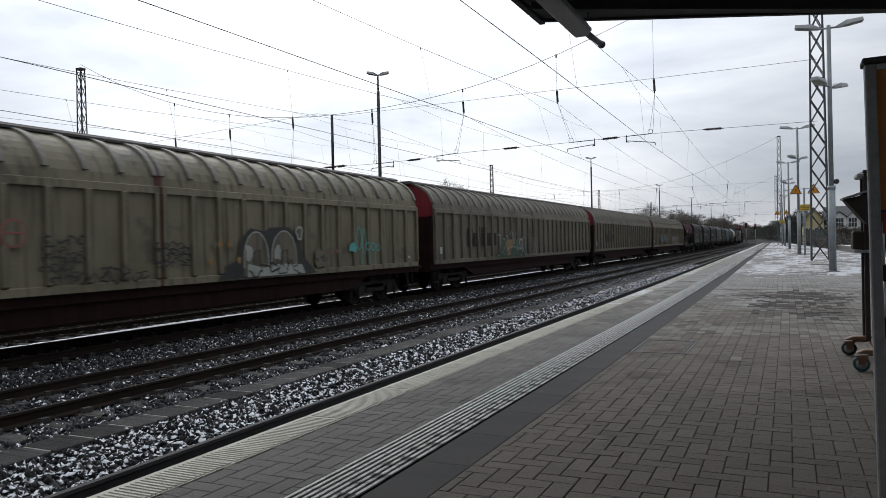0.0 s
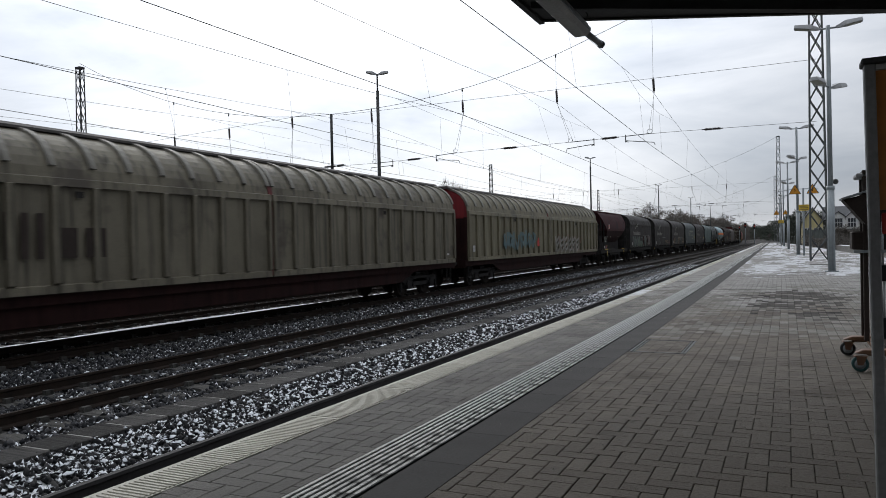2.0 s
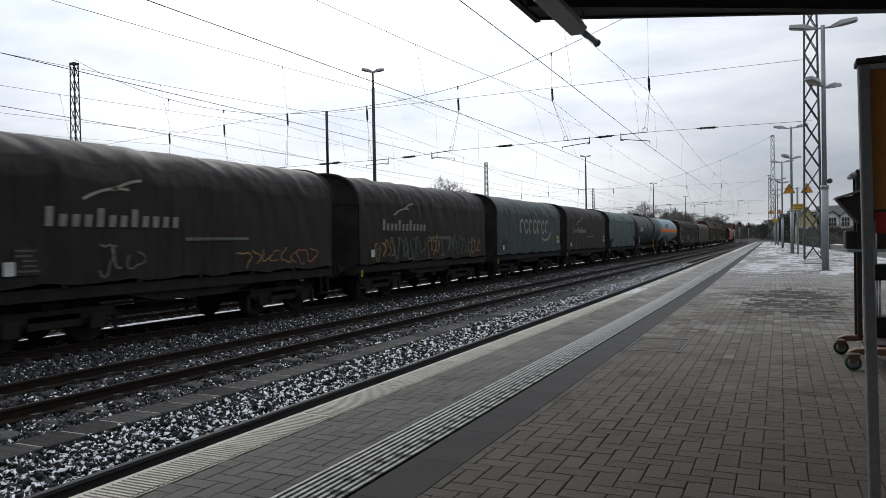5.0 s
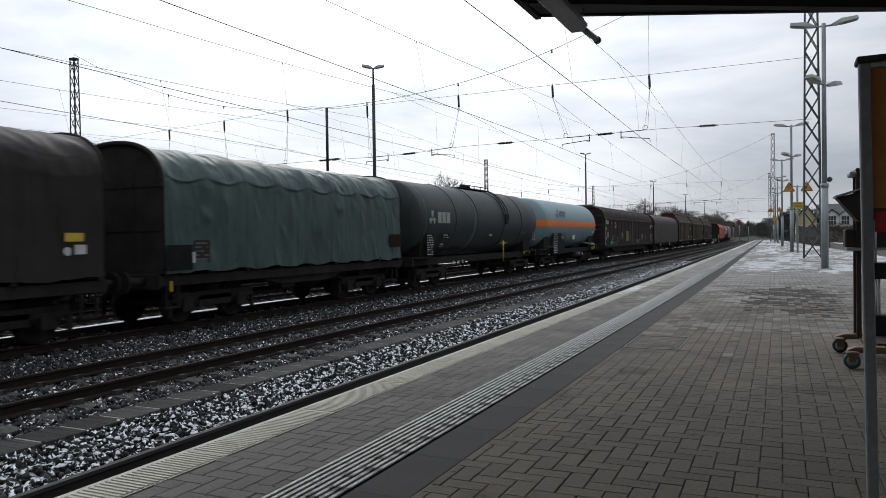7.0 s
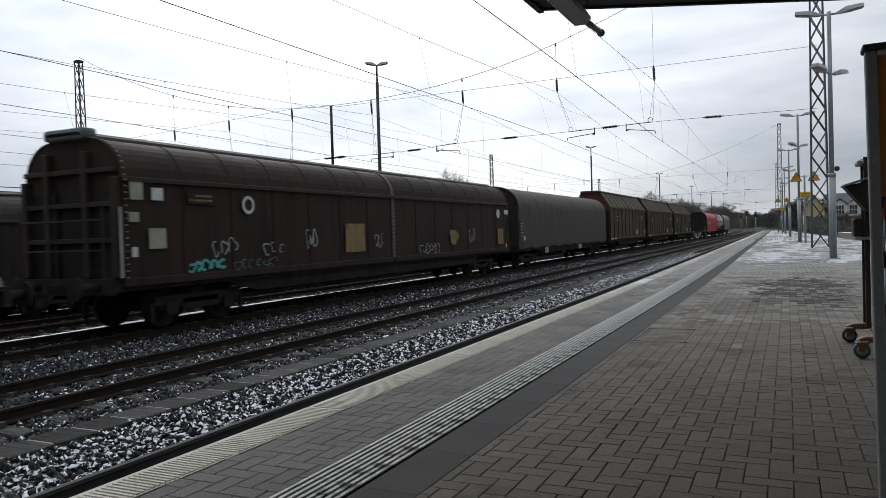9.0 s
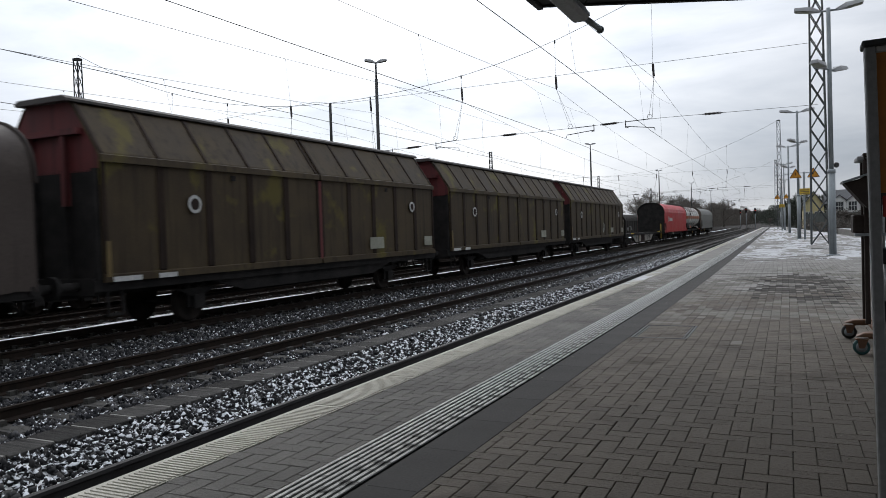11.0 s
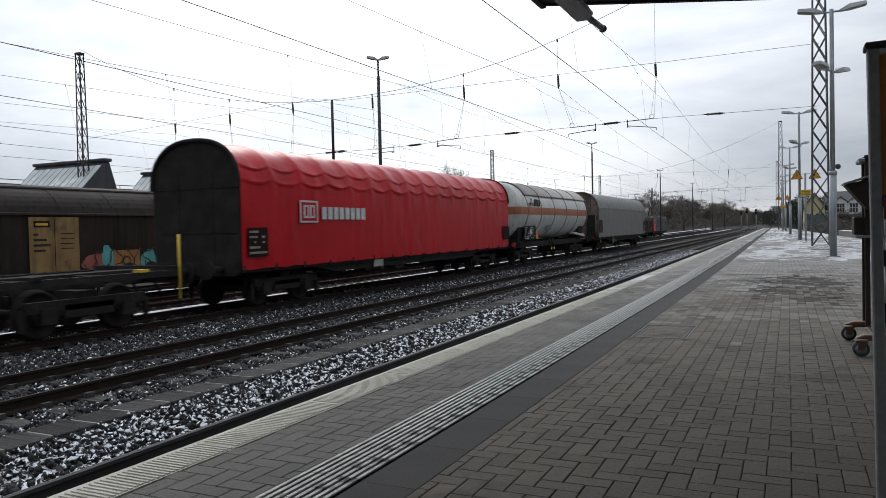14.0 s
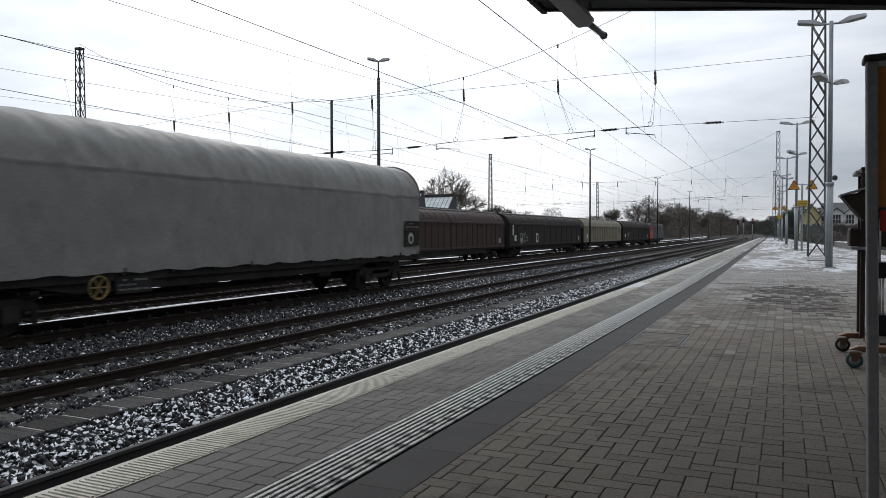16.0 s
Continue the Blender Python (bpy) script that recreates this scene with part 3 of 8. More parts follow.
def track(x, z, y0, y1, near, far, curve=track_bend, rail=None):
    t = thing("railway_track", pose(x, 0, z), "straight railway track of rusty rails on concrete sleepers", "railway track", "parallel tracks", "structure")
    for s in (-0.75, 0.75):
        bm = bmesh.new()
        ys = [y0] + [y for y in range(10, int(y1), 10)] + [y1]
        rings = [[bm.verts.new((px + s + curve(y), y, pz)) for px, pz in RAIL_OUTLINE] for y in ys]
        for a, b in zip(rings, rings[1:]):
            for i in range(len(a)):
                bm.faces.new((a[i], a[(i + 1) % len(a)], b[(i + 1) % len(a)], b[i]))
        bm.faces.new(rings[0][::-1])
        bm.faces.new(rings[-1])
        # only the far left edge gets bright steel, painting in the sky's glint
        for f in bm.faces:
            if all(v.co.z > -0.004 for v in f.verts) and max(v.co.x - curve(v.co.y) for v in f.verts) < s - 0.014:
                f.material_index = 1
        part("rail", bm, (rail or M_RAIL, M_RAIL_GLINT), t)
    bm = bmesh.new()
    prism(bm, [(-1.3, -0.36), (1.3, -0.36), (1.3, -0.2), (1.18, -0.175), (0.5, -0.175), (0.4, -0.22), (-0.4, -0.22), (-0.5, -0.175), (-1.18, -0.175), (-1.3, -0.2)], -0.13, 0.13)
    for s in (-0.75, 0.75):
        for d in (-0.13, 0.13):
            box(bm, s + d - 0.04, s + d + 0.04, -0.06, 0.06, -0.18, -0.11)
    me = bpy.data.meshes.new("sleeper")
    bm.to_mesh(me)
    bm.free()
    me.materials.append(M_SLEEPER)
    y = near[0]
    while y < near[1]:
        shared("sleeper", me, t, pose(0.02 * noise.noise((x, y, 0)) + curve(y), y, 0, 0, 0, 0.5 * noise.noise((y, x, 2))))
        y += 0.6
    bm = bmesh.new()
    y = max(near[1], far[0])
    while y < far[1]:
        box(bm, -1.3, 1.3, y - 0.13, y + 0.13, -0.34, -0.19)
        y += 0.6
    tagged(part("sleeper_row", bend(bm, curve), M_SLEEPER, t), kind="stuff")
    return t


track(TRACKS["near"], RAIL, -20, 330, (-8, 26), (26, 150), platform_bend, M_RAIL_DULL)
track(TRACKS["second"], RAIL, -20, 420, (-6, 45), (45, 260))
track(TRACKS["train"], RAIL, -30, 420, (6, 30), (30, 260))
track(TRACKS["fourth"], RAIL - 0.12, -30, 330, (10, 34), (34, 150))
track(TRACKS["parked"], PARK, -30, 330, (12, 20), (20, 150))
track(-30.4 + 4.2, PARK, -30, 420, (60, 64), (64, 200))

# platform: core, edge slabs, pavers, guiding strip
platform = thing("platform", pose(0, 0, 0), "station platform paved with grey herringbone pavers and a pale edge", "platform", kind="structure")
bm = bmesh.new()
# the platform draws in a little to its far end
ys = [-8, 0, 8, 16, 24, 32, 40, 60, 90, 120, 150]
for ya, yb in zip(ys, ys[1:]):
    a0, b0 = prism(bm, [(-2.8, -0.95), (4.6, -0.95), (4.6, -0.009), (-2.8, -0.009)], ya, yb, ya == -8 or yb == 150)
    for v in a0 + b0:
        if v.co.x > 0:
            v.co.x -= 4.0 * max(0.0, v.co.y - 40) / 110
bend(bm, platform_bend)
part("platform_core", bm, M_JOINT, platform)

bm = bmesh.new()
box(bm, -2.89, -2.615, 0.0, 0.995, -0.22, 0.0)
for i in range(32):
    y = 0.02 + i * 0.0305
    box(bm, -2.85, -2.625, y, y + 0.015, -0.001, 0.006)
me = bpy.data.meshes.new("edge_slab")
bm.to_mesh(me)
bm.free()
me.materials.append(M_EDGE)
for i in range(65):
    shared("edge_slab", me, platform, pose(0.003 * noise.noise((i, 0, 5)) + platform_bend(-7.5 + i), -8 + i, 0.002 * noise.noise((i, 4, 5))))


def strip(name, x0, x1, y0, y1, z0, z1, m):
    """A long row of slabs that follows the platform's bend."""
    bm = bmesh.new()
    n = int((y1 - y0) / 8)
    for i in range(n):
        box(bm, x0, x1, y0 + (y1 - y0) * i / n, y0 + (y1 - y0) * (i + 1) / n, z0, z1)
    part(name, bend(bm, platform_bend), m, platform)["kind"] = "stuff"


strip("edge_slab_row", -2.89, -2.615, 57, 150, -0.2, 0.0, M_EDGE)

bm = bmesh.new()
box(bm, -2.045, -1.745, 0.0, 0.296, -0.06, 0.0)
me = bpy.data.meshes.new("tactile_slab")
for i in range(8):
    x = -2.036 + i * 0.0385
    box(bm, x, x + 0.018, 0.0, 0.296, -0.001, 0.006, 1)
bm.to_mesh(me)
bm.free()
me.materials.append(M_TACTILE)
me.materials.append(M_RIB)
for i in range(140):
    shared("tactile_slab", me, platform, pose(0.002 * noise.noise((i, 9, 5)) + platform_bend(-7.85 + 0.3 * i), -8 + 0.3 * i, 0))
bm = bmesh.new()
for k in range(12):
    box(bm, -2.045, -1.745, 34 + 9.6667 * k, 34 + 9.6667 * (k + 1), -0.06, 0.0)
    for i in range(8):
        x = -2.036 + i * 0.0385
        box(bm, x, x + 0.018, 34 + 9.6667 * k, 34 + 9.6667 * (k + 1), -0.001, 0.006, 1)
part("tactile_strip", bend(bm, platform_bend), (M_TACTILE, M_RIB), platform)["kind"] = "stuff"
bm = bmesh.new()
box(bm, -1.73, -1.455, 0.0, 0.594, -0.06, -0.001)
me = bpy.data.meshes.new("dark_slab")
bm.to_mesh(me)
bm.free()
me.materials.append(M_DARKSLAB)
for i in range(75):
    shared("dark_slab", me, platform, pose(platform_bend(-7.65 + 0.597 * i), -7.955 + 0.597 * i, 0.001 * noise.noise((i, 2, 8))))
strip("dark_slab_row", -1.73, -1.455, 36.8, 150, -0.06, -0.001, M_DARKSLAB)


def herringbone(x0, x1, y0, y1):
    """Corners (x, y, long side along y) of 0.2 by 0.1 pavers in right-angled herringbone."""
    out = []
    s = 0.1
    for i in range(int((x0 + y0) / 0.2) - 4, int((x1 + y1) / 0.2) + 4):
        for k in range(int((x0 - y1) / 0.4) - 4, int((x1 - y0) / 0.4) + 4):
            # each step of the zigzag: one lying and one standing paver
            cx, cy = k * 2 * s + i * s, (i - 2 * k) * s
            for px, py, w, h in ((cx, cy, 2 * s, s), (cx + 0, cy + s, s, 2 * s)):
                if px + w > x0 + 0.012 and px < x1 - 0.012 and py >= y0 and py + h <= y1:
                    out.append((px, py, w, h))
    return out


def paver_mesh(name, w, h):
    bm = bmesh.new()
    g, c = 0.0018, 0.003
    lo = [bm.verts.new((x, y, -0.034)) for x, y in ((g, g), (w - g, g), (w - g, h - g), (g, h - g))]
    mid = [bm.verts.new((v.co.x, v.co.y, -0.003)) for v in lo]
    top = [bm.verts.new((x, y, 0)) for x, y in ((g + c, g + c), (w - g - c, g + c), (w - g - c, h - g - c), (g + c, h - g - c))]
    for a, b in ((lo, mid), (mid, top)):
        for i in range(4):
            bm.faces.new((a[i], a[(i + 1) % 4], b[(i + 1) % 4], b[i]))
    bm.faces.new(top)
    me = bpy.data.meshes.new(name)
    bm.to_mesh(me)
    bm.free()
    me.materials.append(M_PAVER)
    return me


LID = (-1.445, -0.905, 7.42, 8.38)

bm = bmesh.new()
ys = [20, 26, 32, 40, 60, 90, 120, 150]
for ya, yb in zip(ys, ys[1:]):
    bm.faces.new([bm.verts.new((x, y, 0.0)) for x, y in ((-2.61, ya), (-2.05, ya), (-2.05, yb), (-2.61, yb))])
    if ya >= 26:
        ra, rb = [4.5 - 4.0 * max(0.0, y - 40) / 110 for y in (ya, yb)]
        bm.faces.new([bm.verts.new((x, y, 0.0)) for x, y in ((-1.453, ya), (ra, ya), (rb, yb), (-1.453, yb))])
bend(bm, platform_bend)
part("far_paving", bm, M_PAVER_PALE, platform)["kind"] = "stuff"
slab("kerb", 4.5, 4.7, -8, 40, -0.3, 0.01, M_EDGE, platform)


# snow on the far part of the platform, thin and broken near by
def platform_snow(x, y):
    cover = min(1.0, max(0.0, (y - 19.5) / 4.5)) + 0.55 * max(0.0, 1 - ((x + 1.0) / 0.75) ** 2) * max(0.0, 1 - ((y - 18.0) / 5.0) ** 2)
    if x < -2.61:
        cover = 0.75 * min(1.0, max(0.0, (y - 6.5) / 9.0))
    elif -2.05 < x < -1.74:
        cover = 0.42 * min(1.0, max(0.0, (y - 7.0) / 14.0))
    lane = 0.5 if -1.735 < x < -1.45 else 0.0 if x < -2.61 or -2.05 < x < -1.45 else 0.7 if x < -2.04 else 0.0
    lift = 0.006 if x < -2.61 else 0.002 if -2.05 < x < -1.74 else 0.0
    blob = 0.3 * noise.noise((x * 0.4, y * 0.1, 7.3)) + 0.34 * noise.noise((x * 1.2, y * 0.55, 2.2)) + 0.42 * noise.noise((x * 2.4, y * 3.2, 1.1)) + 0.34 * noise.noise((x * 7, y * 8.0, 4.1))
    v = blob - 0.6 + 0.64 * cover - lane
    return (0.02 if v > 0 else 0.06) * v - 0.0006 + lift


def edge_x(y, x):
    return x if y < 40 else -1.45 + (x + 1.45) * (1 - 0.0061 * (y - 40)) if x > -1.45 else x


xs = [-2.88 + 0.06 * i for i in range(123)]
ys = steps(7.0, 45, 0.05, 1.006) + steps(46, 150, 1.5, 1.05)[:-1]
verts = [(edge_x(y, x) + platform_bend(y), y, platform_snow(x, y) if y < 45 else max(platform_snow(x, y), -0.01)) for y in ys for x in xs]
w = len(xs)
snow = sheet("platform_snow", M_SNOW_TRODDEN, verts, [(j * w + i, j * w + i + 1, (j + 1) * w + i + 1, (j + 1) * w + i) for j in range(len(ys) - 1) for i in range(w - 1)], None, True)
tagged(snow, "thin trodden snow on the far end of the platform", "snow", kind="stuff")

# cover let into the paving: a frame with pavers inside
lid = thing("manhole_cover", pose(0, 0, 0), "rectangular steel-framed cover filled with grey pavers, flush with the platform", "manhole cover")
bm = bmesh.new()
for a, b, c, d in ((LID[0], LID[1], LID[2], LID[2] + 0.02), (LID[0], LID[1], LID[3] - 0.02, LID[3]), (LID[0], LID[0] + 0.02, LID[2] + 0.02, LID[3] - 0.02), (LID[1] - 0.02, LID[1], LID[2] + 0.02, LID[3] - 0.02)):
    box(bm, a, b, c, d, -0.034, 0.002)
for a, b, c, d in ((LID[0] + 0.035, LID[1] - 0.035, LID[2] + 0.035, LID[2] + 0.05), (LID[0] + 0.035, LID[1] - 0.035, LID[3] - 0.05, LID[3] - 0.035), (LID[0] + 0.035, LID[0] + 0.05, LID[2] + 0.05, LID[3] - 0.05), (LID[1] - 0.05, LID[1] - 0.035, LID[2] + 0.05, LID[3] - 0.05)):
    box(bm, a, b, c, d, -0.034, 0.0)
part("cover_frame", bm, M_DARKSTEEL, lid)
inner = bmesh.new()
y = LID[2] + 0.055
row = 0
while y + 0.1 < LID[3] - 0.05:
    x = LID[0] + 0.055 - (0.1 if row % 2 else 0)
    while x < LID[1] - 0.06:
        c0, c1 = max(x, LID[0] + 0.055), min(x + 0.2, LID[1] - 0.055)
        if c1 - c0 > 0.03:
            box(inner, c0 + 0.003, c1 - 0.003, y + 0.003, y + 0.103, -0.034, -0.001)
        x += 0.2
    y += 0.107
    row += 1
part("cover_paving", inner, M_PAVERS, lid)

# grit and crumbs trodden about on the paving
rng = np.random.default_rng(77)
bm = bmesh.new()
for k in range(260):
    x, y, d = rng.uniform(-2.5, 1.4), 2.3 + 9 * rng.uniform(0, 1) ** 1.5, rng.uniform(0.003, 0.008)
    vs = [bm.verts.new((x + d * a, y + d * b * rng.uniform(0.6, 1.3), c)) for a, b, c in ((1, 0.2, 0.001), (-0.3, 1, 0.001), (-0.8, -0.7, 0.001), (0, 0, d * 0.9))]
    for f in ((0, 1, 3), (1, 2, 3), (2, 0, 3)):
        bm.faces.new([vs[i] for i in f])
grit = part("grit", bm, M_PALE)
tagged(grit, "pale crumbs of grit scattered on the platform", "grit", kind="stuff")
# ---- wagons: y runs back from the leading end, +x faces the platform, z = 0 on the rail ----
def run(t):
    """How far the train has come after t seconds."""
    return 22.2143 * t - 0.9165 * (t - 8) ** 2 / 100 + 4.2175 * (t - 8) ** 3 / 1000


moving = []


def wheel_mesh():
    bm = bmesh.new()
    lathe(bm, [(-0.07, 0.46), (-0.065, 0.48), (-0.04, 0.48), (-0.035, 0.455), (0.06, 0.45), (0.065, 0.4), (0.03, 0.38), (0.025, 0.16), (0.07, 0.14), (0.09, 0.1)], "x", 20)
    me = bpy.data.meshes.new("wheel")
    bm.to_mesh(me)
    bm.free()
    me.materials.append(M_WHEEL)
    return me


WHEEL = wheel_mesh()


def wheels(parent, y):
    for s in (1, -1):
        shared("wheel", WHEEL, parent, pose(0.75 * s, y, 0.46, 0, 0, 0 if s > 0 else 180))


def bogie(wagon, y):
    bm = bmesh.new()
    for s in (-1, 1):
        x = s * 1.02
        prism(bm, [(x - 0.06, 0.38), (x + 0.06, 0.38), (x + 0.06, 0.62), (x - 0.06, 0.62)], y - 0.55, y + 0.55)
        prism(bm, [(x - 0.06, 0.52), (x + 0.06, 0.52), (x + 0.06, 0.72), (x - 0.06, 0.72)], y - 1.35, y + 1.35)
        for a in (-0.9, 0.9):
            box(bm, x - 0.1, x + 0.1, y + a - 0.16, y + a + 0.16, 0.3, 0.6)
            tube(bm, (x, y + a - 0.26, 0.42), (x, y + a - 0.26, 0.7), 0.07, n=8)
            tube(bm, (x, y + a + 0.26, 0.42), (x, y + a + 0.26, 0.7), 0.07, n=8)
            box(bm, x - 0.03, x + 0.03, y + a * 1.55 - 0.05, y + a * 1.55 + 0.05, 0.2, 0.6)
    for a in (-0.9, 0.9):
        tube(bm, (-0.98, y + a, 0.46), (0.98, y + a, 0.46), 0.08, n=8)
    box(bm, -1.0, 1.0, y - 0.2, y + 0.2, 0.5, 0.85)
    b = part("bogie", bm, M_UNDER, wagon)
    for a in (-0.9, 0.9):
        wheels(b, y + a)
    return b


def axle(wagon, y):
    bm = bmesh.new()
    tube(bm, (-0.98, y, 0.46), (0.98, y, 0.46), 0.08, n=8)
    for s in (-1, 1):
        x = s * 1.0
        prism(bm, [(x - 0.1, 0.32), (x + 0.1, 0.32), (x + 0.1, 0.62), (x - 0.1, 0.62)], y - 0.15, y + 0.15)
    b = part("axle", bm, M_UNDER, wagon)
    for s in (-1, 1):
        x = s * 1.0
        bm = bmesh.new()
        # leaves shorten downwards, in one stepped outline
        top = [(-0.6, 0.78), (0.6, 0.78)]
        low = []
        for k in range(5):
            low += [(0.6 - 0.09 * k, 0.78 - 0.035 * (k + 1)), (0.6 - 0.09 * (k + 1), 0.78 - 0.035 * (k + 1))]
        ring = top + low + [(-a, z) for a, z in low[::-1]]
        for side in (x - 0.05, x + 0.05):
            bm.faces.new([bm.verts.new((side, y + a, z)) for a, z in ring])
        f0, f1 = list(bm.faces)
        va, vb = list(f0.verts), list(f1.verts)
        for i in range(len(va)):
            bm.faces.new((va[i], va[(i + 1) % len(va)], vb[(i + 1) % len(va)], vb[i]))
        part("leaf_spring", bm, M_UNDER, b)
        for a in (-0.28, 0.2):
            bm = bmesh.new()
            box(bm, x - 0.02, x + 0.02, y + a, y + a + 0.08, 0.35, 1.0)
            part("axle_guard", bm, M_UNDER, b)
    wheels(b, y)
    return b


def buffers(wagon, L, reach=0.62):
    bm = bmesh.new()
    tube(bm, (0, 0, 0), (0, -reach + 0.05, 0), 0.09, n=10)
    tube(bm, (0, -reach + 0.05, 0), (0, -reach, 0), 0.23, n=14)
    me = bpy.data.meshes.new("buffer")
    bm.to_mesh(me)
    bm.free()
    me.materials.append(M_UNDER)
    for s in (-0.875, 0.875):
        shared("buffer", me, wagon, pose(s, 0.0, 1.03))
        shared("buffer", me, wagon, pose(s, L, 1.03, 0, 0, 180))
    for y, d in ((0.0, -1), (L, 1)):
        bm = bmesh.new()
        box(bm, -0.06, 0.06, min(y, y + 0.5 * d), max(y, y + 0.5 * d), 0.9, 1.08)
        part("coupling", bm, M_UNDER, wagon)
        for x in (-0.35, 0.35):
            bm = bmesh.new()
            tube(bm, (x, y, 0.95), (x, y + 0.3 * d, 0.55), 0.03, n=6)
            part("brake_hose", bm, M_UNDER, wagon)


def underframe(wagon, L, material=None, low=0.62, boxes=True, seed=0):
    rng = random.Random(seed)
    bm = bmesh.new()
    for s in (-1, 1):
        prism(bm, [(s * 1.28, 0.92), (s * 1.34, 0.92), (s * 1.34, 1.14), (s * 1.28, 1.14)], 0.0, L)
    box(bm, -0.2, 0.2, 0.1, L - 0.1, 0.75, 1.12)
    for y in (0.0, L - 0.12):
        box(bm, -1.3, 1.3, y, y + 0.12, 0.86, 1.18)
    y = 2.2
    while y < L - 2.2:
        box(bm, -1.25, 1.25, y, y + 0.08, 0.9, 1.1)
        y += 1.6
    part("underframe", bm, material or M_UNDER, wagon)
    if boxes:
        bm = bmesh.new()
        y = 4.4
        while y < L - 4.8:
            w, h = rng.uniform(0.3, 0.9), rng.uniform(0.2, 0.38)
            if rng.random() < 0.6:
                box(bm, 0.75, 1.2, y, y + w, 0.92 - h, 0.92)
            else:
                tube(bm, (0.6, y, 0.72), (0.6, y + 0.9, 0.72), 0.18, n=12)
            y += rng.uniform(1.0, 2.0)
        tube(bm, (1.15, 3.4, 0.74), (1.15, L - 3.4, 0.74), 0.02, n=6)
        tube(bm, (0.3, 2.4, 0.5), (0.3, L - 2.4, 0.5), 0.03, n=6)
        part("brake_gear", bm, M_UNDER, wagon)
    if low < 0.9:
        bm = bmesh.new()
        for s in (-1, 1):
            a, b = prism(bm, [(s * 1.2, low), (s * 1.25, low), (s * 1.25, 0.94), (s * 1.2, 0.94)], 3.2, L - 3.2)
            for v in a:
                if v.co.z < 0.9:
                    v.co.y += 1.2
            for v in b:
                if v.co.z < 0.9:
                    v.co.y -= 1.2
        part("truss_beam", bm, material or M_UNDER, wagon)


def marks(wagon, y, z, w, h, rows, x=1.455, plate=None, ink=None, seed=0, name="data_panel"):
    """A plate with rows of short bars for lettering."""
    rng = random.Random(seed)
    bm = bmesh.new()
    box(bm, x - 0.004, x + 0.004, y, y + w, z, z + h)
    p = part(name, bm, plate or M_BLACK, wagon)
    bm = bmesh.new()
    step = h / (rows + 0.6)
    for r in range(rows):
        zz = z + h - (r + 1) * step
        yy = y + w * 0.07
        while yy < y + w * 0.8:
            ww = rng.uniform(0.04, 0.17) * w
            if rng.random() < 0.75:
                box(bm, x + 0.004, x + 0.008, yy, min(yy + ww, y + w * 0.93), zz, zz + step * 0.42)
            yy += ww + 0.035 * w
    if len(bm.faces):
        part("lettering", bm, ink or M_WHITE, p)
    else:
        bm.free()
    return p


def patch(wagon, name, y, z, w, h, m, x=1.455, skew=0.0, label=""):
    bm = bmesh.new()
    q = [(y, z), (y + w, z), (y + w + skew, z + h), (y + skew, z + h)]
    lo = [bm.verts.new((x - 0.004, a, b)) for a, b in q]
    hi = [bm.verts.new((x + 0.004, a, b)) for a, b in q]
    bm.faces.new(hi)
    for i in range(4):
        bm.faces.new((lo[i], lo[(i + 1) % 4], hi[(i + 1) % 4], hi[i]))
    return part(name, bm, m, wagon, label)


def ribbon(bm, points, width, x):
    left, right = [], []
    for i, (y, z) in enumerate(points):
        a, b = points[max(0, i - 1)], points[min(len(points) - 1, i + 1)]
        d = Vector((b[0] - a[0], b[1] - a[1]))
        d = d.normalized() if d.length > 1e-6 else Vector((1, 0))
        left.append(bm.verts.new((x, y - d.y * width / 2, z + d.x * width / 2)))
        right.append(bm.verts.new((x, y + d.y * width / 2, z - d.x * width / 2)))
    for i in range(len(points) - 1):
        bm.faces.new((left[i], right[i], right[i + 1], left[i + 1]))


def scrawl(wagon, y, z, w, h, m, seed, n=5, width=0.07, x=1.462, loops=True, name="spray_paint"):
    """Sprayed lines: rounded strokes with no letters in them."""
    rng = random.Random(seed)
    stroke = None
    for k in range(n):
        bm = bmesh.new()
        cy, cz = y + w * (k + 0.5) / n, z + h * rng.uniform(0.35, 0.65)
        ry, rz = w / n * rng.uniform(0.35, 0.65), h * rng.uniform(0.3, 0.5)
        a0, turn = rng.uniform(0, 6.28), rng.uniform(2.8, 6.0) * rng.choice((-1, 1))
        pts = []
        for i in range(15):
            a = a0 + turn * i / 14
            wob = 1 + 0.25 * math.sin(3 * a + k)
            pts.append((cy + ry * wob * math.cos(a) + 0.12 * w / n * (i / 14), cz + rz * wob * math.sin(a) if loops else cz + rz * math.sin(a * 2.2)))
        ribbon(bm, pts, width * rng.uniform(0.7, 1.3), x + 0.0004 * k)
        stroke = part(name, bm, m, wagon)
    return stroke


def blot(wagon, y, z, w, h, m, seed, x=1.459, name="spray_paint"):
    """A filled, rounded patch of paint."""
    rng = random.Random(seed)
    bm = bmesh.new()
    ring = []
    for i in range(26):
        a = 2 * math.pi * i / 26
        r = 1 + 0.16 * math.sin(3 * a + seed) + 0.1 * math.sin(5 * a + 2 * seed) + rng.uniform(-0.04, 0.04)
        ring.append(bm.verts.new((x, y + w / 2 + w / 2 * r * math.cos(a), z + h / 2 + h / 2 * max(-0.98, min(0.98, r * math.sin(a))))))
    bm.faces.new(ring)
    return part(name, bm, m, wagon)


def mound(wagon, points, m, x=1.458, name="spray_paint"):
    """A flat painted shape with straight sides, from its corners."""
    bm = bmesh.new()
    bm.faces.new([bm.verts.new((x, y, z)) for y, z in points])
    return part(name, bm, m, wagon)


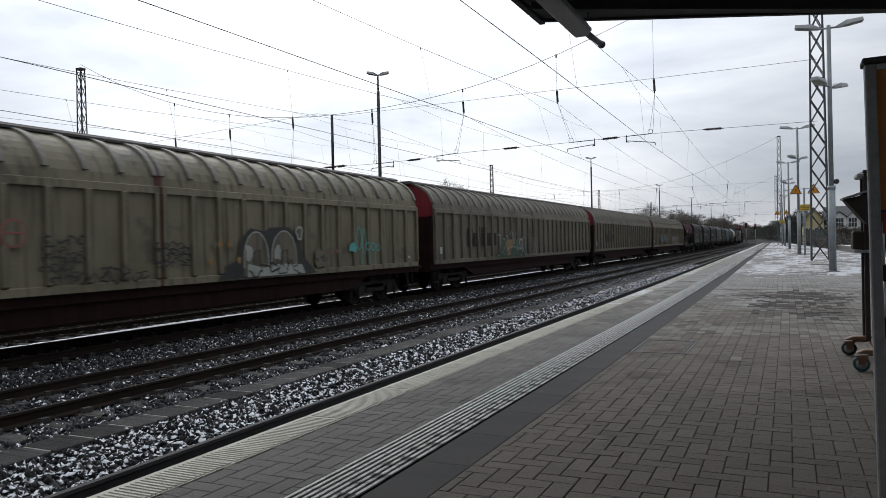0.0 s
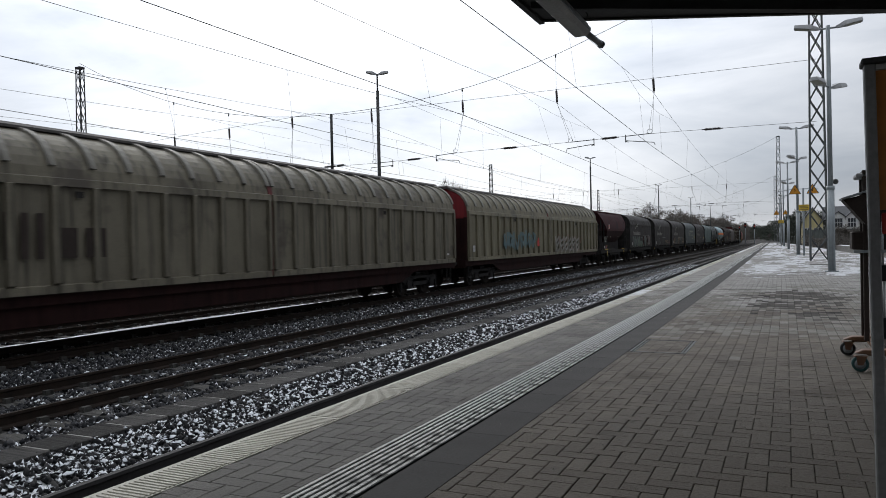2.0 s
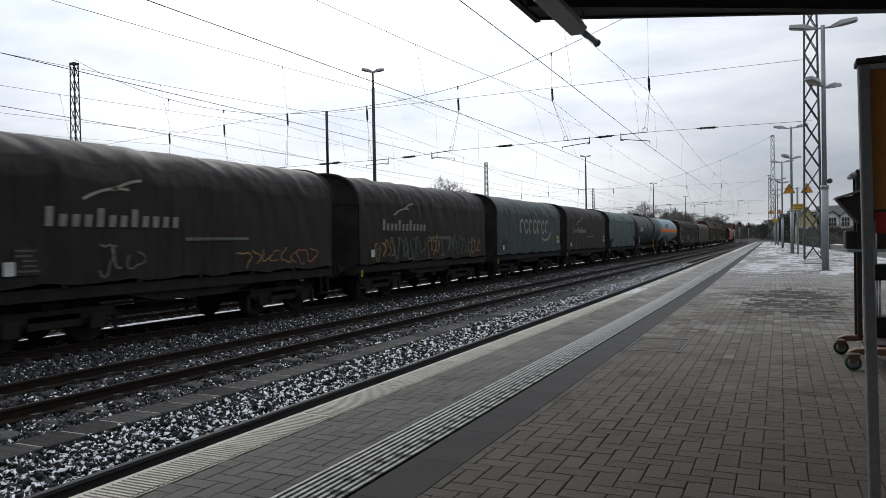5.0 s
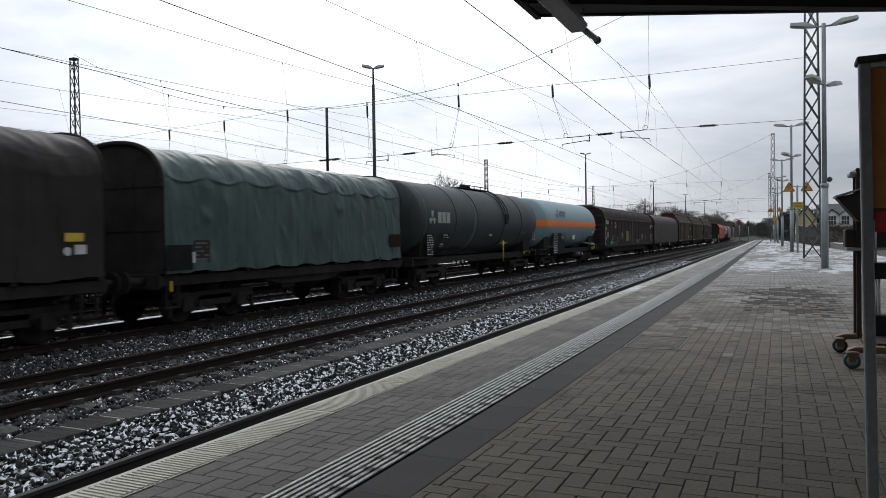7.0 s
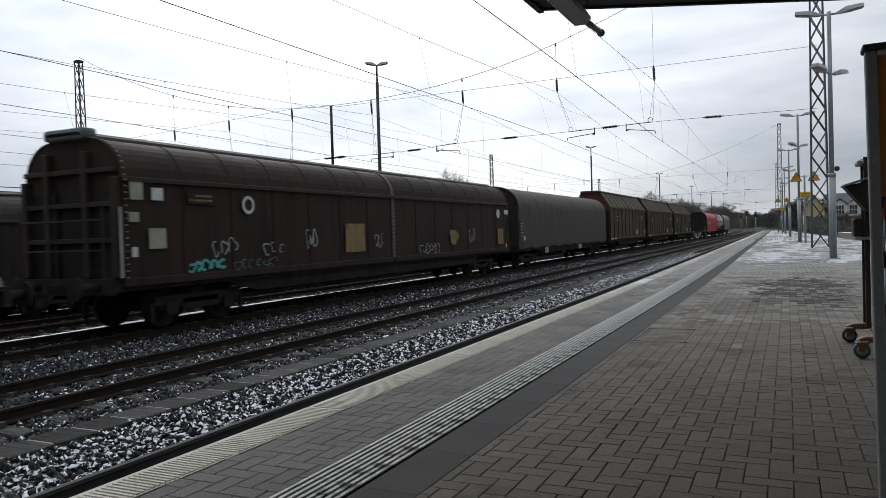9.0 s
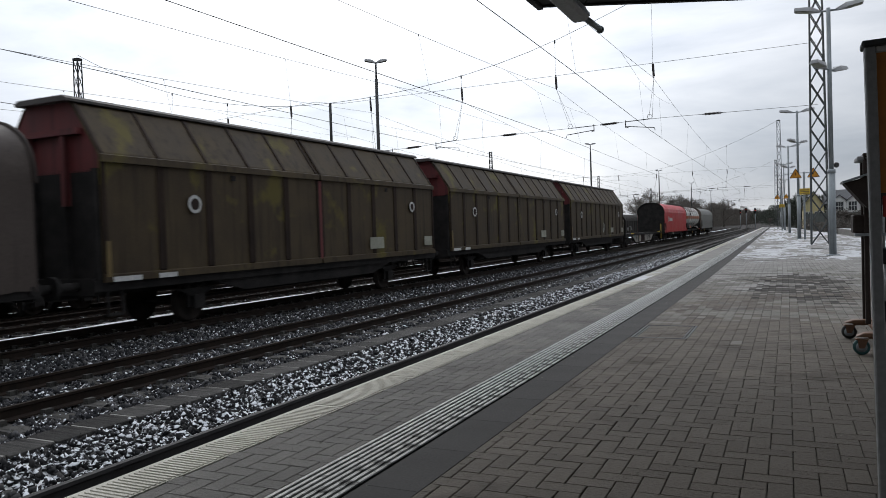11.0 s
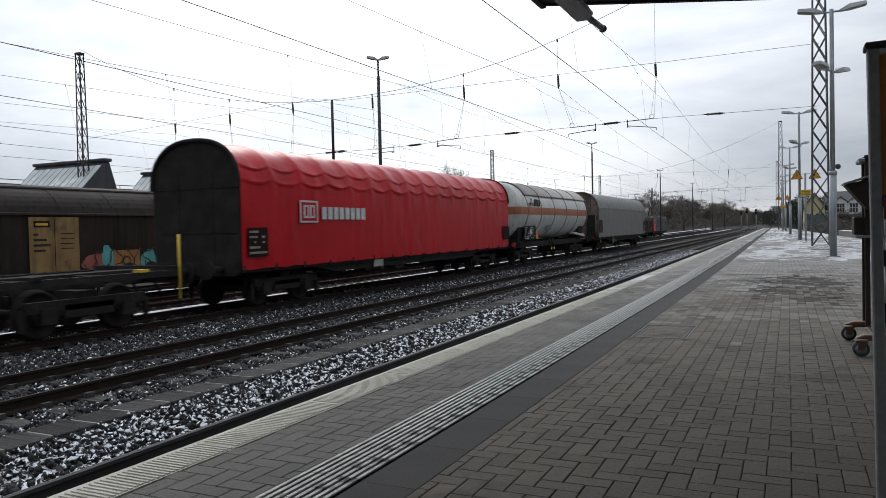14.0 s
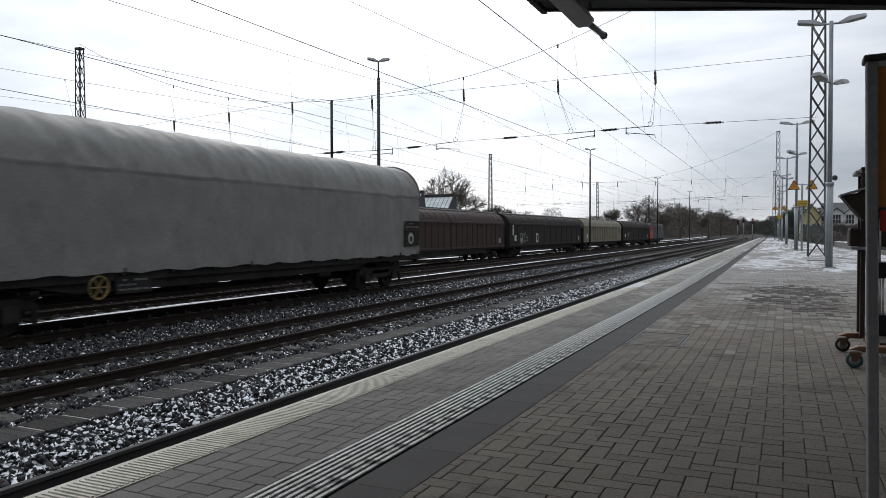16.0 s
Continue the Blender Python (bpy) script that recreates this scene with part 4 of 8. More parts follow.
def outlined(wagon, y, z, w, h, m, edge, seed, x=1.462, line=0.06):
    """A rounded painted shape inside a darker sprayed line."""
    blot(wagon, y, z, w, h, m, seed, x)
    bm = bmesh.new()
    pts = []
    for i in range(27):
        a = 2 * math.pi * i / 26
        k = 1 + 0.16 * math.sin(3 * a + seed) + 0.1 * math.sin(5 * a + 2 * seed)
        pts.append((y + w / 2 + w / 2 * k * math.cos(a), z + h / 2 + h / 2 * max(-0.98, min(0.98, k * math.sin(a)))))
    ribbon(bm, pts, line, x + 0.004)
    return part("spray_outline", bm, edge, wagon)


def fan(wagon, y, z, h, m, seed, x=1.459):
    """A leaning stroke with three broad arms, in one flat painted shape each."""
    rng = random.Random(seed)
    lean = -rng.uniform(0.2, 0.36)
    mound(wagon, [(y, z), (y + 0.22, z), (y + 0.22 + lean, z + h), (y + lean, z + h * 0.97)], m, x)
    for k in range(3):
        u = 0.06 + 0.3 * k
        a, b = rng.uniform(0.34, 0.5), rng.uniform(0.16, 0.3)
        mound(wagon, [(y + 0.2 + lean * u, z + h * u), (y + 0.2 + a, z + h * (u + b)), (y + 0.12 + a, z + h * (u + b + 0.15)), (y + 0.2 + lean * u, z + h * (u + 0.17))], m, x)


def disc(wagon, y, z, r, m, x=1.456, name="round_mark"):
    bm = bmesh.new()
    tube(bm, (x - 0.004, y, z), (x + 0.004, y, z), r, n=20)
    return part(name, bm, m, wagon)


def arc(x0, z0, x1, z1, bulge, n=8):
    """Points of a bowed line from (x0, z0) to (x1, z1)."""
    out = []
    for i in range(n + 1):
        u = i / n
        nx, nz = (z1 - z0), -(x1 - x0)
        k = bulge * 4 * u * (1 - u)
        out.append((x0 + (x1 - x0) * u + nx * k, z0 + (z1 - z0) * u + nz * k))
    return out


def shell(bm, line, y0, y1, t, mi=0):
    """A curved sheet of thickness t along the line of (x, z)."""
    inner = []
    for i, (x, z) in enumerate(line):
        a, b = line[max(0, i - 1)], line[min(len(line) - 1, i + 1)]
        d = Vector((b[0] - a[0], b[1] - a[1])).normalized()
        inner.append((x - d.y * t, z + d.x * t))
    prism(bm, line + inner[::-1], y0, y1, mi=mi)


def sliding_wall_wagon(L, paint, end_paint, wall, roof, ribs, label, rib_w=0.15, hoop=0.075, rib_d=0.085, halves=2, eave=0.16, top=4.2, under=None, hoop_w=0.14, low=0.62, group="goods train", rib_paint=None, hoop_paint=None):
    """wall: (foot, eave) heights of the side; roof: line of (x, z) from the eave to the ridge."""
    wg = thing("covered_wagon", pose(0, 0, 0), label, "railway wagon", group)
    zf, ze = wall
    line = [(1.40, zf), (1.40, ze)] + roof
    # core and ends
    bm = bmesh.new()
    inner = [(x - 0.05, z - 0.02) for x, z in line]
    prism(bm, inner + [(-x, z) for x, z in inner[::-1]], 0.3, L - 0.3)
    part("body", bm, M_UNDER, wg)
    for y0, flip in ((0.0, 1), (L, -1)):
        bm = bmesh.new()
        up = [(x, z) for x, z in inner if z >= ze - 0.6]
        up = [(up[0][0], ze - 0.25)] + up[1:] if len(up) > 1 else up
        a, b = sorted((y0 + 0.2 * flip, y0 + 0.31 * flip))
        prism(bm, up + [(-x, z) for x, z in up[::-1]], a, b)
        end = part("end_wall", bm, end_paint, wg, "upper end sheet of the wagon")
        bm = bmesh.new()
        for x in (-1.3, -0.45, 0.45, 1.3):
            c, d = sorted((y0 + 0.1 * flip, y0 + 0.32 * flip))
            box(bm, x - 0.05, x + 0.05, c, d, zf, ze - 0.2)
        c, d = sorted((y0 + 0.2 * flip, y0 + 0.3 * flip))
        box(bm, -1.34, 1.34, c, d, zf, ze - 0.22)
        part("end_frame", bm, M_UNDER_RED if end_paint is M_RED_END else M_UNDER, wg)
    # sliding walls, each with its part of the roof
    span = (L - 0.36) / halves
    per = max(1, round(span / ribs))
    for h in range(halves):
        y0, y1 = 0.18 + h * span + (0.04 if h else 0), 0.18 + (h + 1) * span - (0.04 if h < halves - 1 else 0)
        bm = bmesh.new()
        shell(bm, line, y0, y1, 0.03)
        near = part("sliding_wall", bm, paint, wg)
        back = shared("sliding_wall", near.data, wg, pose(0, L, 0, 0, 0, 180))
        # sill, eave rail, ribs and hoops stand proud
        rails = []
        for name, quad in (("sill_rail", [(1.402, zf), (1.45, zf), (1.45, zf + 0.14), (1.402, zf + 0.16)]),
                           ("eave_rail", [(1.402, ze - eave / 2), (1.47, ze - eave / 2), (1.455, ze + eave / 2 - 0.02), (1.402, ze + eave / 2)])):
            bm = bmesh.new()
            prism(bm, quad, y0, y1)
            rails.append(part(name, bm, paint, near))
        for ob in rails:
            shared(ob.name.split(".")[0], ob.data, back, pose(0, 0, 0))
        for k in range(per + 1):
            y = y0 + 0.06 + (y1 - y0 - 0.12) * k / per
            if k in (0, 1, per):
                w = rib_w if 0 < k < per else 0.1
                bm = bmesh.new()
                prism(bm, [(1.40, zf + 0.14), (1.40 + rib_d, zf + 0.18), (1.40 + rib_d, ze - eave / 2), (1.40, ze - eave / 2 + 0.02)], -w / 2, w / 2)
                rib = part("rib", bevelled(bm, 0.01), rib_paint or paint, near)
                bm = bmesh.new()
                shell(bm, [(x + 0.6 * hoop, z + 0.5 * hoop) for x, z in line[2:]], -hoop_w / 2, hoop_w / 2, hoop)
                bow = part("roof_hoop", bm, hoop_paint or rib_paint or paint, near)
                rib.matrix_basis = bow.matrix_basis = pose(0, y, 0)
            else:
                shared("rib", rib.data, near, pose(0, y, 0))
                shared("roof_hoop", bow.data, near, pose(0, y, 0))
            shared("rib", rib.data, back, pose(0, y, 0))
            shared("roof_hoop", bow.data, back, pose(0, y, 0))
        # lock on the wall
        patch(wg, "latch", y0 + 0.5 * (y1 - y0), ze - eave - 0.12, 0.16, 0.12, M_UNDER, 1.45)
    xr, zr = line[-1]
    bm = bmesh.new()
    prism(bm, [(-xr - 0.12, zr - 0.02), (xr + 0.12, zr - 0.02), (xr + 0.12, zr + 0.03), (xr + 0.03, zr + 0.09), (-xr - 0.03, zr + 0.09), (-xr - 0.12, zr + 0.03)], 0.02, L - 0.02)
    part("roof_ridge", bm, M_ROOF, wg)
    underframe(wg, L, under, low, seed=int(L * 10))
    buffers(wg, L, 0.55)
    return wg


def tarp_wagon(L, tarp, label, hoops, arch, foot=1.15, wrinkle=0.02, sag=0.03, snap=0.16, seed=0, end_paint=None, width=1.4, group="goods train", slack=0.0, tucks=(0.16, 0.55), lip=0.0, gather=0.0, swag=0.11):
    """A flat wagon under a tarpaulin on hoops. arch: (shoulder height, ridge height)."""
    wg = thing("tarpaulin_wagon", pose(0, 0, 0), label, "railway wagon", group)
    sh, top = arch

    def outline(n=112):
        pts = []
        for i in range(7):
            pts.append((width, foot + (sh - foot) * i / 7))
        for i in range(n + 1):
            a = math.pi * i / n
            c, s = math.cos(a), math.sin(a)
            e = 0.84
            pts.append((width * math.copysign(abs(c) ** e, c), sh + (top - sh) * abs(s) ** e))
        for i in range(7):
            pts.append((-width, sh - (sh - foot) * (i + 1) / 7))
        return pts

    base = outline()
    ys, n = [], max(60, int(L * 12))
    for j in range(n + 1):
        ys.append(0.12 + (L - 0.24) * j / n)
    verts, faces = [], []
    for y in ys:
        u = (y - 0.12) / (L - 0.24) * hoops
        dip = abs(math.sin(math.pi * u)) ** 0.7
        for i, (x, z) in enumerate(base):
            upper = max(0.0, min(1.0, (z - sh + 0.35) / 0.6))
            low = max(0.0, 1 - (z - foot) / 0.8)
            nz = noise.noise((x * 1.1 + seed, y * 1.6, z * 1.1)) + 0.6 * noise.noise((x * 2.6, y * 3.6 + seed, z * 2.0))
            # creases run slanting down from the hoops
            slant = y * 1.5 + 0.9 * z
            crease = (1 - 2.4 * abs(noise.noise((slant + seed, z * 0.8 - y * 0.3, seed * 0.7)))) + 0.5 * (1 - 2.4 * abs(noise.noise((slant * 2.1, z * 2.3 - y, seed + 4.0))))
            fold = wrinkle * (nz * (0.35 + upper) + 0.8 * crease) + 0.9 * wrinkle * low * noise.noise((seed, y * 4.5, z * 0.8))
            fold += gather * low ** 1.4 * (1 - 2.3 * abs(noise.noise((seed, y * 2.1 + 1.4 * (z - foot), 1.7))))
            # slack cloth hangs in bags between the hoops, each with a tucked lower edge
            bag = 0.0
            if slack and z > sh - 0.25:
                bay = int(u)
                for q, level in enumerate(tucks):
                    edge = sh + (top - sh) * level - swag * math.sin(math.pi * (u % 1.0)) + 0.05 * noise.noise((bay * 3.1, q * 5.0, seed))
                    size = 0.6 + 0.8 * abs(noise.noise((bay * 1.7 + 0.4, q * 2.0 + 0.3, seed + 2.2)))
                    v = (z - edge) / 0.22
                    bag += slack * size * max(lip, dip) * (math.exp(-v * 1.6) if v > 0 else math.exp(-(v * 14) ** 2))
            k = 1 - sag * dip * upper / 1.4 + fold / 1.4 + bag / 1.4
            zz = foot + (z - foot) * (1 - sag * dip * upper / 2.8 + fold / 3)
            if z < foot + 0.01:
                zz = foot + snap * 0.18 * math.cos(2 * math.pi * u * 1.0 + 1.2) + 0.03 * noise.noise((seed, y * 3, 0))
            verts.append((x * k, y, zz))
    w = len(base)
    for j in range(n):
        faces += [(j * w + i, j * w + i + 1, (j + 1) * w + i + 1, (j + 1) * w + i) for i in range(w - 1)]
    sheet("tarpaulin", tarp, verts, faces, wg, True)
    # end walls: a ribbed plate inside a rim
    for y0, flip in ((0.04, 1), (L - 0.04, -1)):
        bm = bmesh.new()
        plate = [(x * 0.985, z - 0.01) for x, z in base]
        a, b = sorted((y0 + 0.06 * flip, y0 + 0.1 * flip))
        prism(bm, plate, a, b)
        a, b = sorted((y0, y0 + 0.07 * flip))
        for i in range(7, len(base) - 8):
            (x0, z0), (x1, z1) = base[i], base[i + 1]
            tube(bm, (x0, (a + b) / 2, z0), (x1, (a + b) / 2, z1), 0.055, n=6, caps=False)
        c, d = sorted((y0 + 0.045 * flip, y0 + 0.07 * flip))
        for x in (-0.55, 0.55):
            box(bm, x - 0.04, x + 0.04, c, d, foot, sh + 0.35)
        for z in (foot + 0.9, sh):
            box(bm, -width + 0.05, width - 0.05, c, d, z, z + 0.05)
        part("end_wall", bm, end_paint or M_DULLBROWN, wg)
    # clips along the foot
    bm = bmesh.new()
    box(bm, -0.03, 0.03, -0.05, 0.05, -0.06, 0.1)
    clip = part("tarpaulin_clip", bevelled(bm, 0.008), M_UNDER, wg)
    for k in range(hoops + 1):
        y = 0.2 + (L - 0.4) * k / hoops
        for s in (-1, 1):
            if k == 0 and s < 0:
                clip.matrix_basis = pose(-1.38, y, foot)
            else:
                shared("tarpaulin_clip", clip.data, wg, pose(s * 1.38, y, foot))
    underframe(wg, L, None, 0.72, seed=int(L * 7) + seed)
    buffers(wg, L, 0.55)
    return wg


def tank_wagon(L, paint, label, r, axis_z, ends, rings, ring_paint, band=None, seam=0.0, group="goods train", dome=0.35, saddle=None):
    wg = thing("tank_wagon", pose(0, 0, 0), label, "railway wagon", group)
    y0, y1 = ends
    st = []
    for i in range(9):
        a = math.pi / 2 * i / 8
        st.append((y0 + dome * (1 - math.cos(a)) ** 0.8 if i else y0, max(0.05, r * math.sin(a) ** 0.8)))
    cyl = [(y0 + dome + (y1 - y0 - 2 * dome) * k / 12, r) for k in range(1, 12)]
    back = [(y1 - (s - y0), q) for s, q in st[::-1]]
    bm = bmesh.new()
    lathe(bm, st + cyl + back, "y", 48, 0, axis_z)
    part("tank", bm, paint, wg)
    if band:
        colour, z0, z1 = band
        bm = bmesh.new()
        for s in (-1, 1):
            rows = []
            for i in range(5):
                z = z0 + (z1 - z0) * i / 4
                x = math.sqrt(max(0.01, (r + 0.006) ** 2 - (z - axis_z) ** 2))
                rows.append([bm.verts.new((s * x, y, z)) for y in (y0 + dome + 0.02, y1 - dome - 0.02)])
            for p, q in zip(rows, rows[1:]):
                bm.faces.new((p[0], p[1], q[1], q[0])).smooth = True
        # round the domed ends
        for ya, yb in ((y0, 1), (y1, -1)):
            prof = [(s, q) for s, q in (st if yb > 0 else [(y1 - (s - y0), q) for s, q in st])]
            rows = []
            for s, q in prof:
                q = q + 0.006
                row = []
                for z in [z0 + (z1 - z0) * i / 2 for i in range(3)]:
                    h = z - axis_z
                    row.append((math.sqrt(max(0.0, q * q - h * h)), s - 0.006 * yb, z) if q > abs(h) else None)
                rows.append(row)
            for p, q in zip(rows, rows[1:]):
                if None in p or None in q:
                    continue
                for i in range(2):
                    for s in (-1, 1):
                        bm.faces.new([bm.verts.new((s * c[0], c[1], c[2])) for c in (p[i], q[i], q[i + 1], p[i + 1])]).smooth = True
        part("colour_band", bm, colour, wg)
    for y in rings:
        bm = bmesh.new()
        lathe(bm, [(y - 0.022, r + 0.001), (y - 0.018, r + 0.022), (y + 0.018, r + 0.022), (y + 0.022, r + 0.001)], "y", 48, 0, axis_z)
        part("tank_ring", bm, ring_paint, wg)
    # frame under the tank with its saddles
    bm = bmesh.new()
    for s in (-1, 1):
        box(bm, s * 1.0 - 0.06, s * 1.0 + 0.06, 0.1, L - 0.1, 0.86, 1.14)
    for y in (0.0, L - 0.14):
        box(bm, -1.3, 1.3, y, y + 0.14, 0.86, 1.2)
    for y in (0.14, L - 1.6):
        box(bm, -1.35, 1.35, y, y + 1.45, 1.13, 1.17)
    part("tank_frame", bm, M_UNDER, wg)
    for s in (-1, 1):
        for y in (y0 + 1.2, y1 - 1.2):
            bm = bmesh.new()
            prism(bm, [(s * 0.4, 1.1), (s * 1.15, 1.1), (s * 1.2, axis_z - 0.75), (s * 0.6, axis_z - r + 0.06)], y - 0.5, y + 0.5)
            part("saddle", bm, saddle or paint, wg)
    buffers(wg, L, 0.55)
    return wg


def handrail(wagon, y, x=1.25, z=1.2, h=0.9, w=0.5, m=None, name="handrail"):
    bm = bmesh.new()
    tube(bm, (x, y, z), (x, y, z + h), 0.02, n=6)
    tube(bm, (x, y, z + h), (x, y + w, z + h), 0.02, n=6)
    tube(bm, (x, y + w, z + h), (x, y + w, z), 0.02, n=6)
    return part(name, bm, m or M_YELLOW, wagon)


def step_iron(wagon, y, x=1.32, m=None):
    bm = bmesh.new()
    box(bm, x - 0.02, x + 0.02, y, y + 0.04, 0.45, 1.0)
    box(bm, x - 0.02, x + 0.02, y + 0.34, y + 0.38, 0.45, 1.0)
    box(bm, x - 0.12, x + 0.03, y, y + 0.38, 0.43, 0.47)
    return part("step", bm, m or M_UNDER, wagon)


def join_train(wg, s):
    moving.append((wg, s))
    wg.matrix_basis = pose(TRACKS["train"], s - run(0), RAIL)
    return wg
# ---- the goods train, from its head back ----
GREY_ROOF = arc(1.40, 3.2, 0.62, 4.1, 0.16, 7)[1:] + [(0.5, 4.16)]
GREY_LABELS = ["pale grey-green sliding-wall wagon with ribs and dull graffiti", "weathered grey-green ribbed sliding-wall wagon with green and white graffiti",
               "pale grey-green ribbed sliding-wall wagon with dark faded lettering bars", "pale grey-green ribbed sliding-wall wagon with pale blocky graffiti"]
for k, (a, b) in enumerate(((-3.2, 20.75), (21.8, 45.75), (46.85, 70.0), (71.05, 94.0))):
    L = b - a
    wg = sliding_wall_wagon(L, (M_GREY, M_GREY_WORN, M_GREY_WORN, M_GREY)[k], M_RED_END, (1.12, 3.13), GREY_ROOF, 0.87, GREY_LABELS[k], under=M_UNDER_RED, low=0.55, hoop_paint=M_HOOP_LIT)
    bogie(wg, 2.6), bogie(wg, L - 2.6)
    step_iron(wg, 0.3), step_iron(wg, L - 0.8)
    bm = bmesh.new()
    shell(bm, [(1.415, 1.15), (1.415, 3.13)] + [(x + 0.012, z + 0.01) for x, z in GREY_ROOF], L / 2 - 0.085, L / 2 + 0.085, 0.03)
    part("centre_post", bm, M_RED_FADED, wg, "faded red post between the walls")
    patch(wg, "data_panel", 0.6, 1.5, 0.22, 0.26, M_WHITE, 1.44)
    patch(wg, "data_panel", L - 1.1, 1.42, 0.32, 0.07, M_WHITE, 1.44)
    if k == 0:
        for q in range(4):
            scrawl(wg, 9.15 + 0.04 * q, 1.5 + 0.17 * q, 0.85, 0.16, M_PAINT_BLACK, 3 + q, 4, 0.035, 1.489)
            scrawl(wg, 11.75, 1.52 + 0.12 * q, 1.0, 0.14, M_PAINT_BLACK, 43 + q, 5, 0.035, 1.489)
        scrawl(wg, 9.4, 1.28, 2.2, 0.2, M_PAINT_BLACK, 8, 9, 0.035, 1.489), scrawl(wg, 10.3, 1.36, 0.8, 0.25, M_PAINT_BLACK, 9, 3, 0.035, 1.489)
        for r, m in ((0.25, M_PAINT_RED), (0.21, M_GREY)):
            disc(wg, 8.68, 2.21, r, m, 1.489 + (0.25 - r) * 0.1)
        patch(wg, "sign_bar", 8.5, 2.2, 0.36, 0.04, M_PAINT_RED, 1.5)
        # two sprayed arches on a black ground, with pale fill at their feet
        mound(wg, [(13.6, 1.16), (14.0, 1.5), (14.3, 1.62), (14.4, 2.1), (14.75, 2.36), (15.3, 2.28), (15.5, 2.38), (16.3, 2.4), (16.75, 2.05), (16.85, 1.66), (17.5, 1.16)], M_PAINT_BLACK, 1.488)
        for cy, hw, top in ((14.95, 0.46, 2.27), (16.05, 0.52, 2.3)):
            ring = [(cy + hw * math.cos(math.pi * (1 - a / 12)), 1.62 + (top - 1.62) * math.sin(math.pi * a / 12)) for a in range(13)]
            mound(wg, [(cy - hw, 1.2)] + ring + [(cy + hw, 1.2)], M_GREY_WORN, 1.492)
            bm = bmesh.new()
            ribbon(bm, [(cy - hw, 1.4)] + ring + [(cy + hw, 1.4)], 0.035, 1.498)
            part("spray_outline", bm, M_PAINT_PALE, wg)
            bm = bmesh.new()
            ribbon(bm, [(cy - 0.1, 1.24), (cy - 0.12, 1.75), (cy + 0.12, 1.82), (cy + 0.14, 1.24)], 0.06, 1.5)
            part("spray_outline", bm, M_PAINT_BLACK, wg)
            blot(wg, cy - 0.4, 1.55, 0.28, 0.4, M_PAINT_PALE, int(cy), 1.494)
        mound(wg, [(14.6, 1.17), (16.95, 1.17), (16.8, 1.42), (15.9, 1.46), (15.2, 1.38), (14.62, 1.5)], M_PAINT_PALE, 1.504)
        scrawl(wg, 14.7, 1.2, 2.1, 0.3, M_PAINT_BLACK, 21, 6, 0.045, 1.508)
        outlined(wg, 16.58, 2.08, 0.24, 0.34, M_GREY_WORN, M_PAINT_PALE, 6, 1.506)
        blot(wg, 17.4, 1.3, 0.62, 0.5, M_GREY_WORN, 14, 1.489), scrawl(wg, 17.45, 1.45, 0.5, 0.16, M_PAINT_BLACK, 22, 3, 0.03, 1.494)
        # teal tag: a loop, a drop and a row of small curls
        blot(wg, 19.2, 1.68, 0.42, 0.3, M_PAINT_TEAL, 4, 1.489)
        for cy, cz, ry, rz in ((19.75, 2.1, 0.16, 0.34), (20.05, 2.0, 0.1, 0.4), (20.3, 1.85, 0.14, 0.12), (20.6, 1.84, 0.13, 0.11), (20.9, 1.8, 0.13, 0.1)):
            bm = bmesh.new()
            ribbon(bm, [(cy + ry * math.cos(0.45 * a), cz + rz * math.sin(0.45 * a)) for a in range(15)], 0.035, 1.489)
            part("spray_paint", bm, M_PAINT_TEAL, wg)
        for y in (19.9, 20.35, 20.7):
            patch(wg, "spray_paint", y, 1.3, 0.03, 0.42, M_PAINT_TEAL, 1.489)
        for q in range(7):
            blot(wg, 13.3 + 0.16 * q, 1.5 + 0.45 * abs(math.sin(q * 2.1)), 0.13, 0.17, M_GREY_WORN if q % 2 else M_PAINT_OCHRE, q, 1.489)
        blot(wg, 18.2, 1.62, 0.12, 0.16, M_PAINT_RED, 7, 1.489), blot(wg, 18.5, 1.68, 0.1, 0.13, M_PAINT_RED, 8, 1.489)
    if k == 1:
        mound(wg, [(6.9, 1.2), (7.2, 1.9), (7.7, 2.2), (8.6, 1.9), (9.3, 2.0), (9.9, 1.55), (10.2, 1.9), (10.45, 1.8), (10.4, 1.2)], M_PAINT_GREEN, 1.487)
        blot(wg, 7.7, 1.25, 0.7, 0.85, M_PAINT_OCHRE, 75, 1.489), blot(wg, 8.3, 1.7, 0.35, 0.35, M_PAINT_OCHRE, 76, 1.489)
        blot(wg, 9.4, 1.25, 1.1, 0.6, M_PAINT_BLACK, 77, 1.489)
        scrawl(wg, 6.3, 1.35, 4.2, 1.0, M_PAINT_PALE, 61, 7, 0.045, 1.492)
        scrawl(wg, 6.5, 1.2, 3.8, 0.3, M_TEAL_DARK, 64, 6, 0.035, 1.496)
        for q in range(4):
            scrawl(wg, 11.15, 1.22 + 0.23 * q, 0.8, 0.2, M_LETTER, 90 + q, 4, 0.04, 1.492)
        scrawl(wg, 6.35, 1.3, 5.1, 1.05, M_PAINT_BLACK, 62, 9, 0.04, 1.5)
        outlined(wg, 9.5, 1.55, 0.45, 0.5, M_GREY_WORN, M_PAINT_PALE, 63, 1.503)
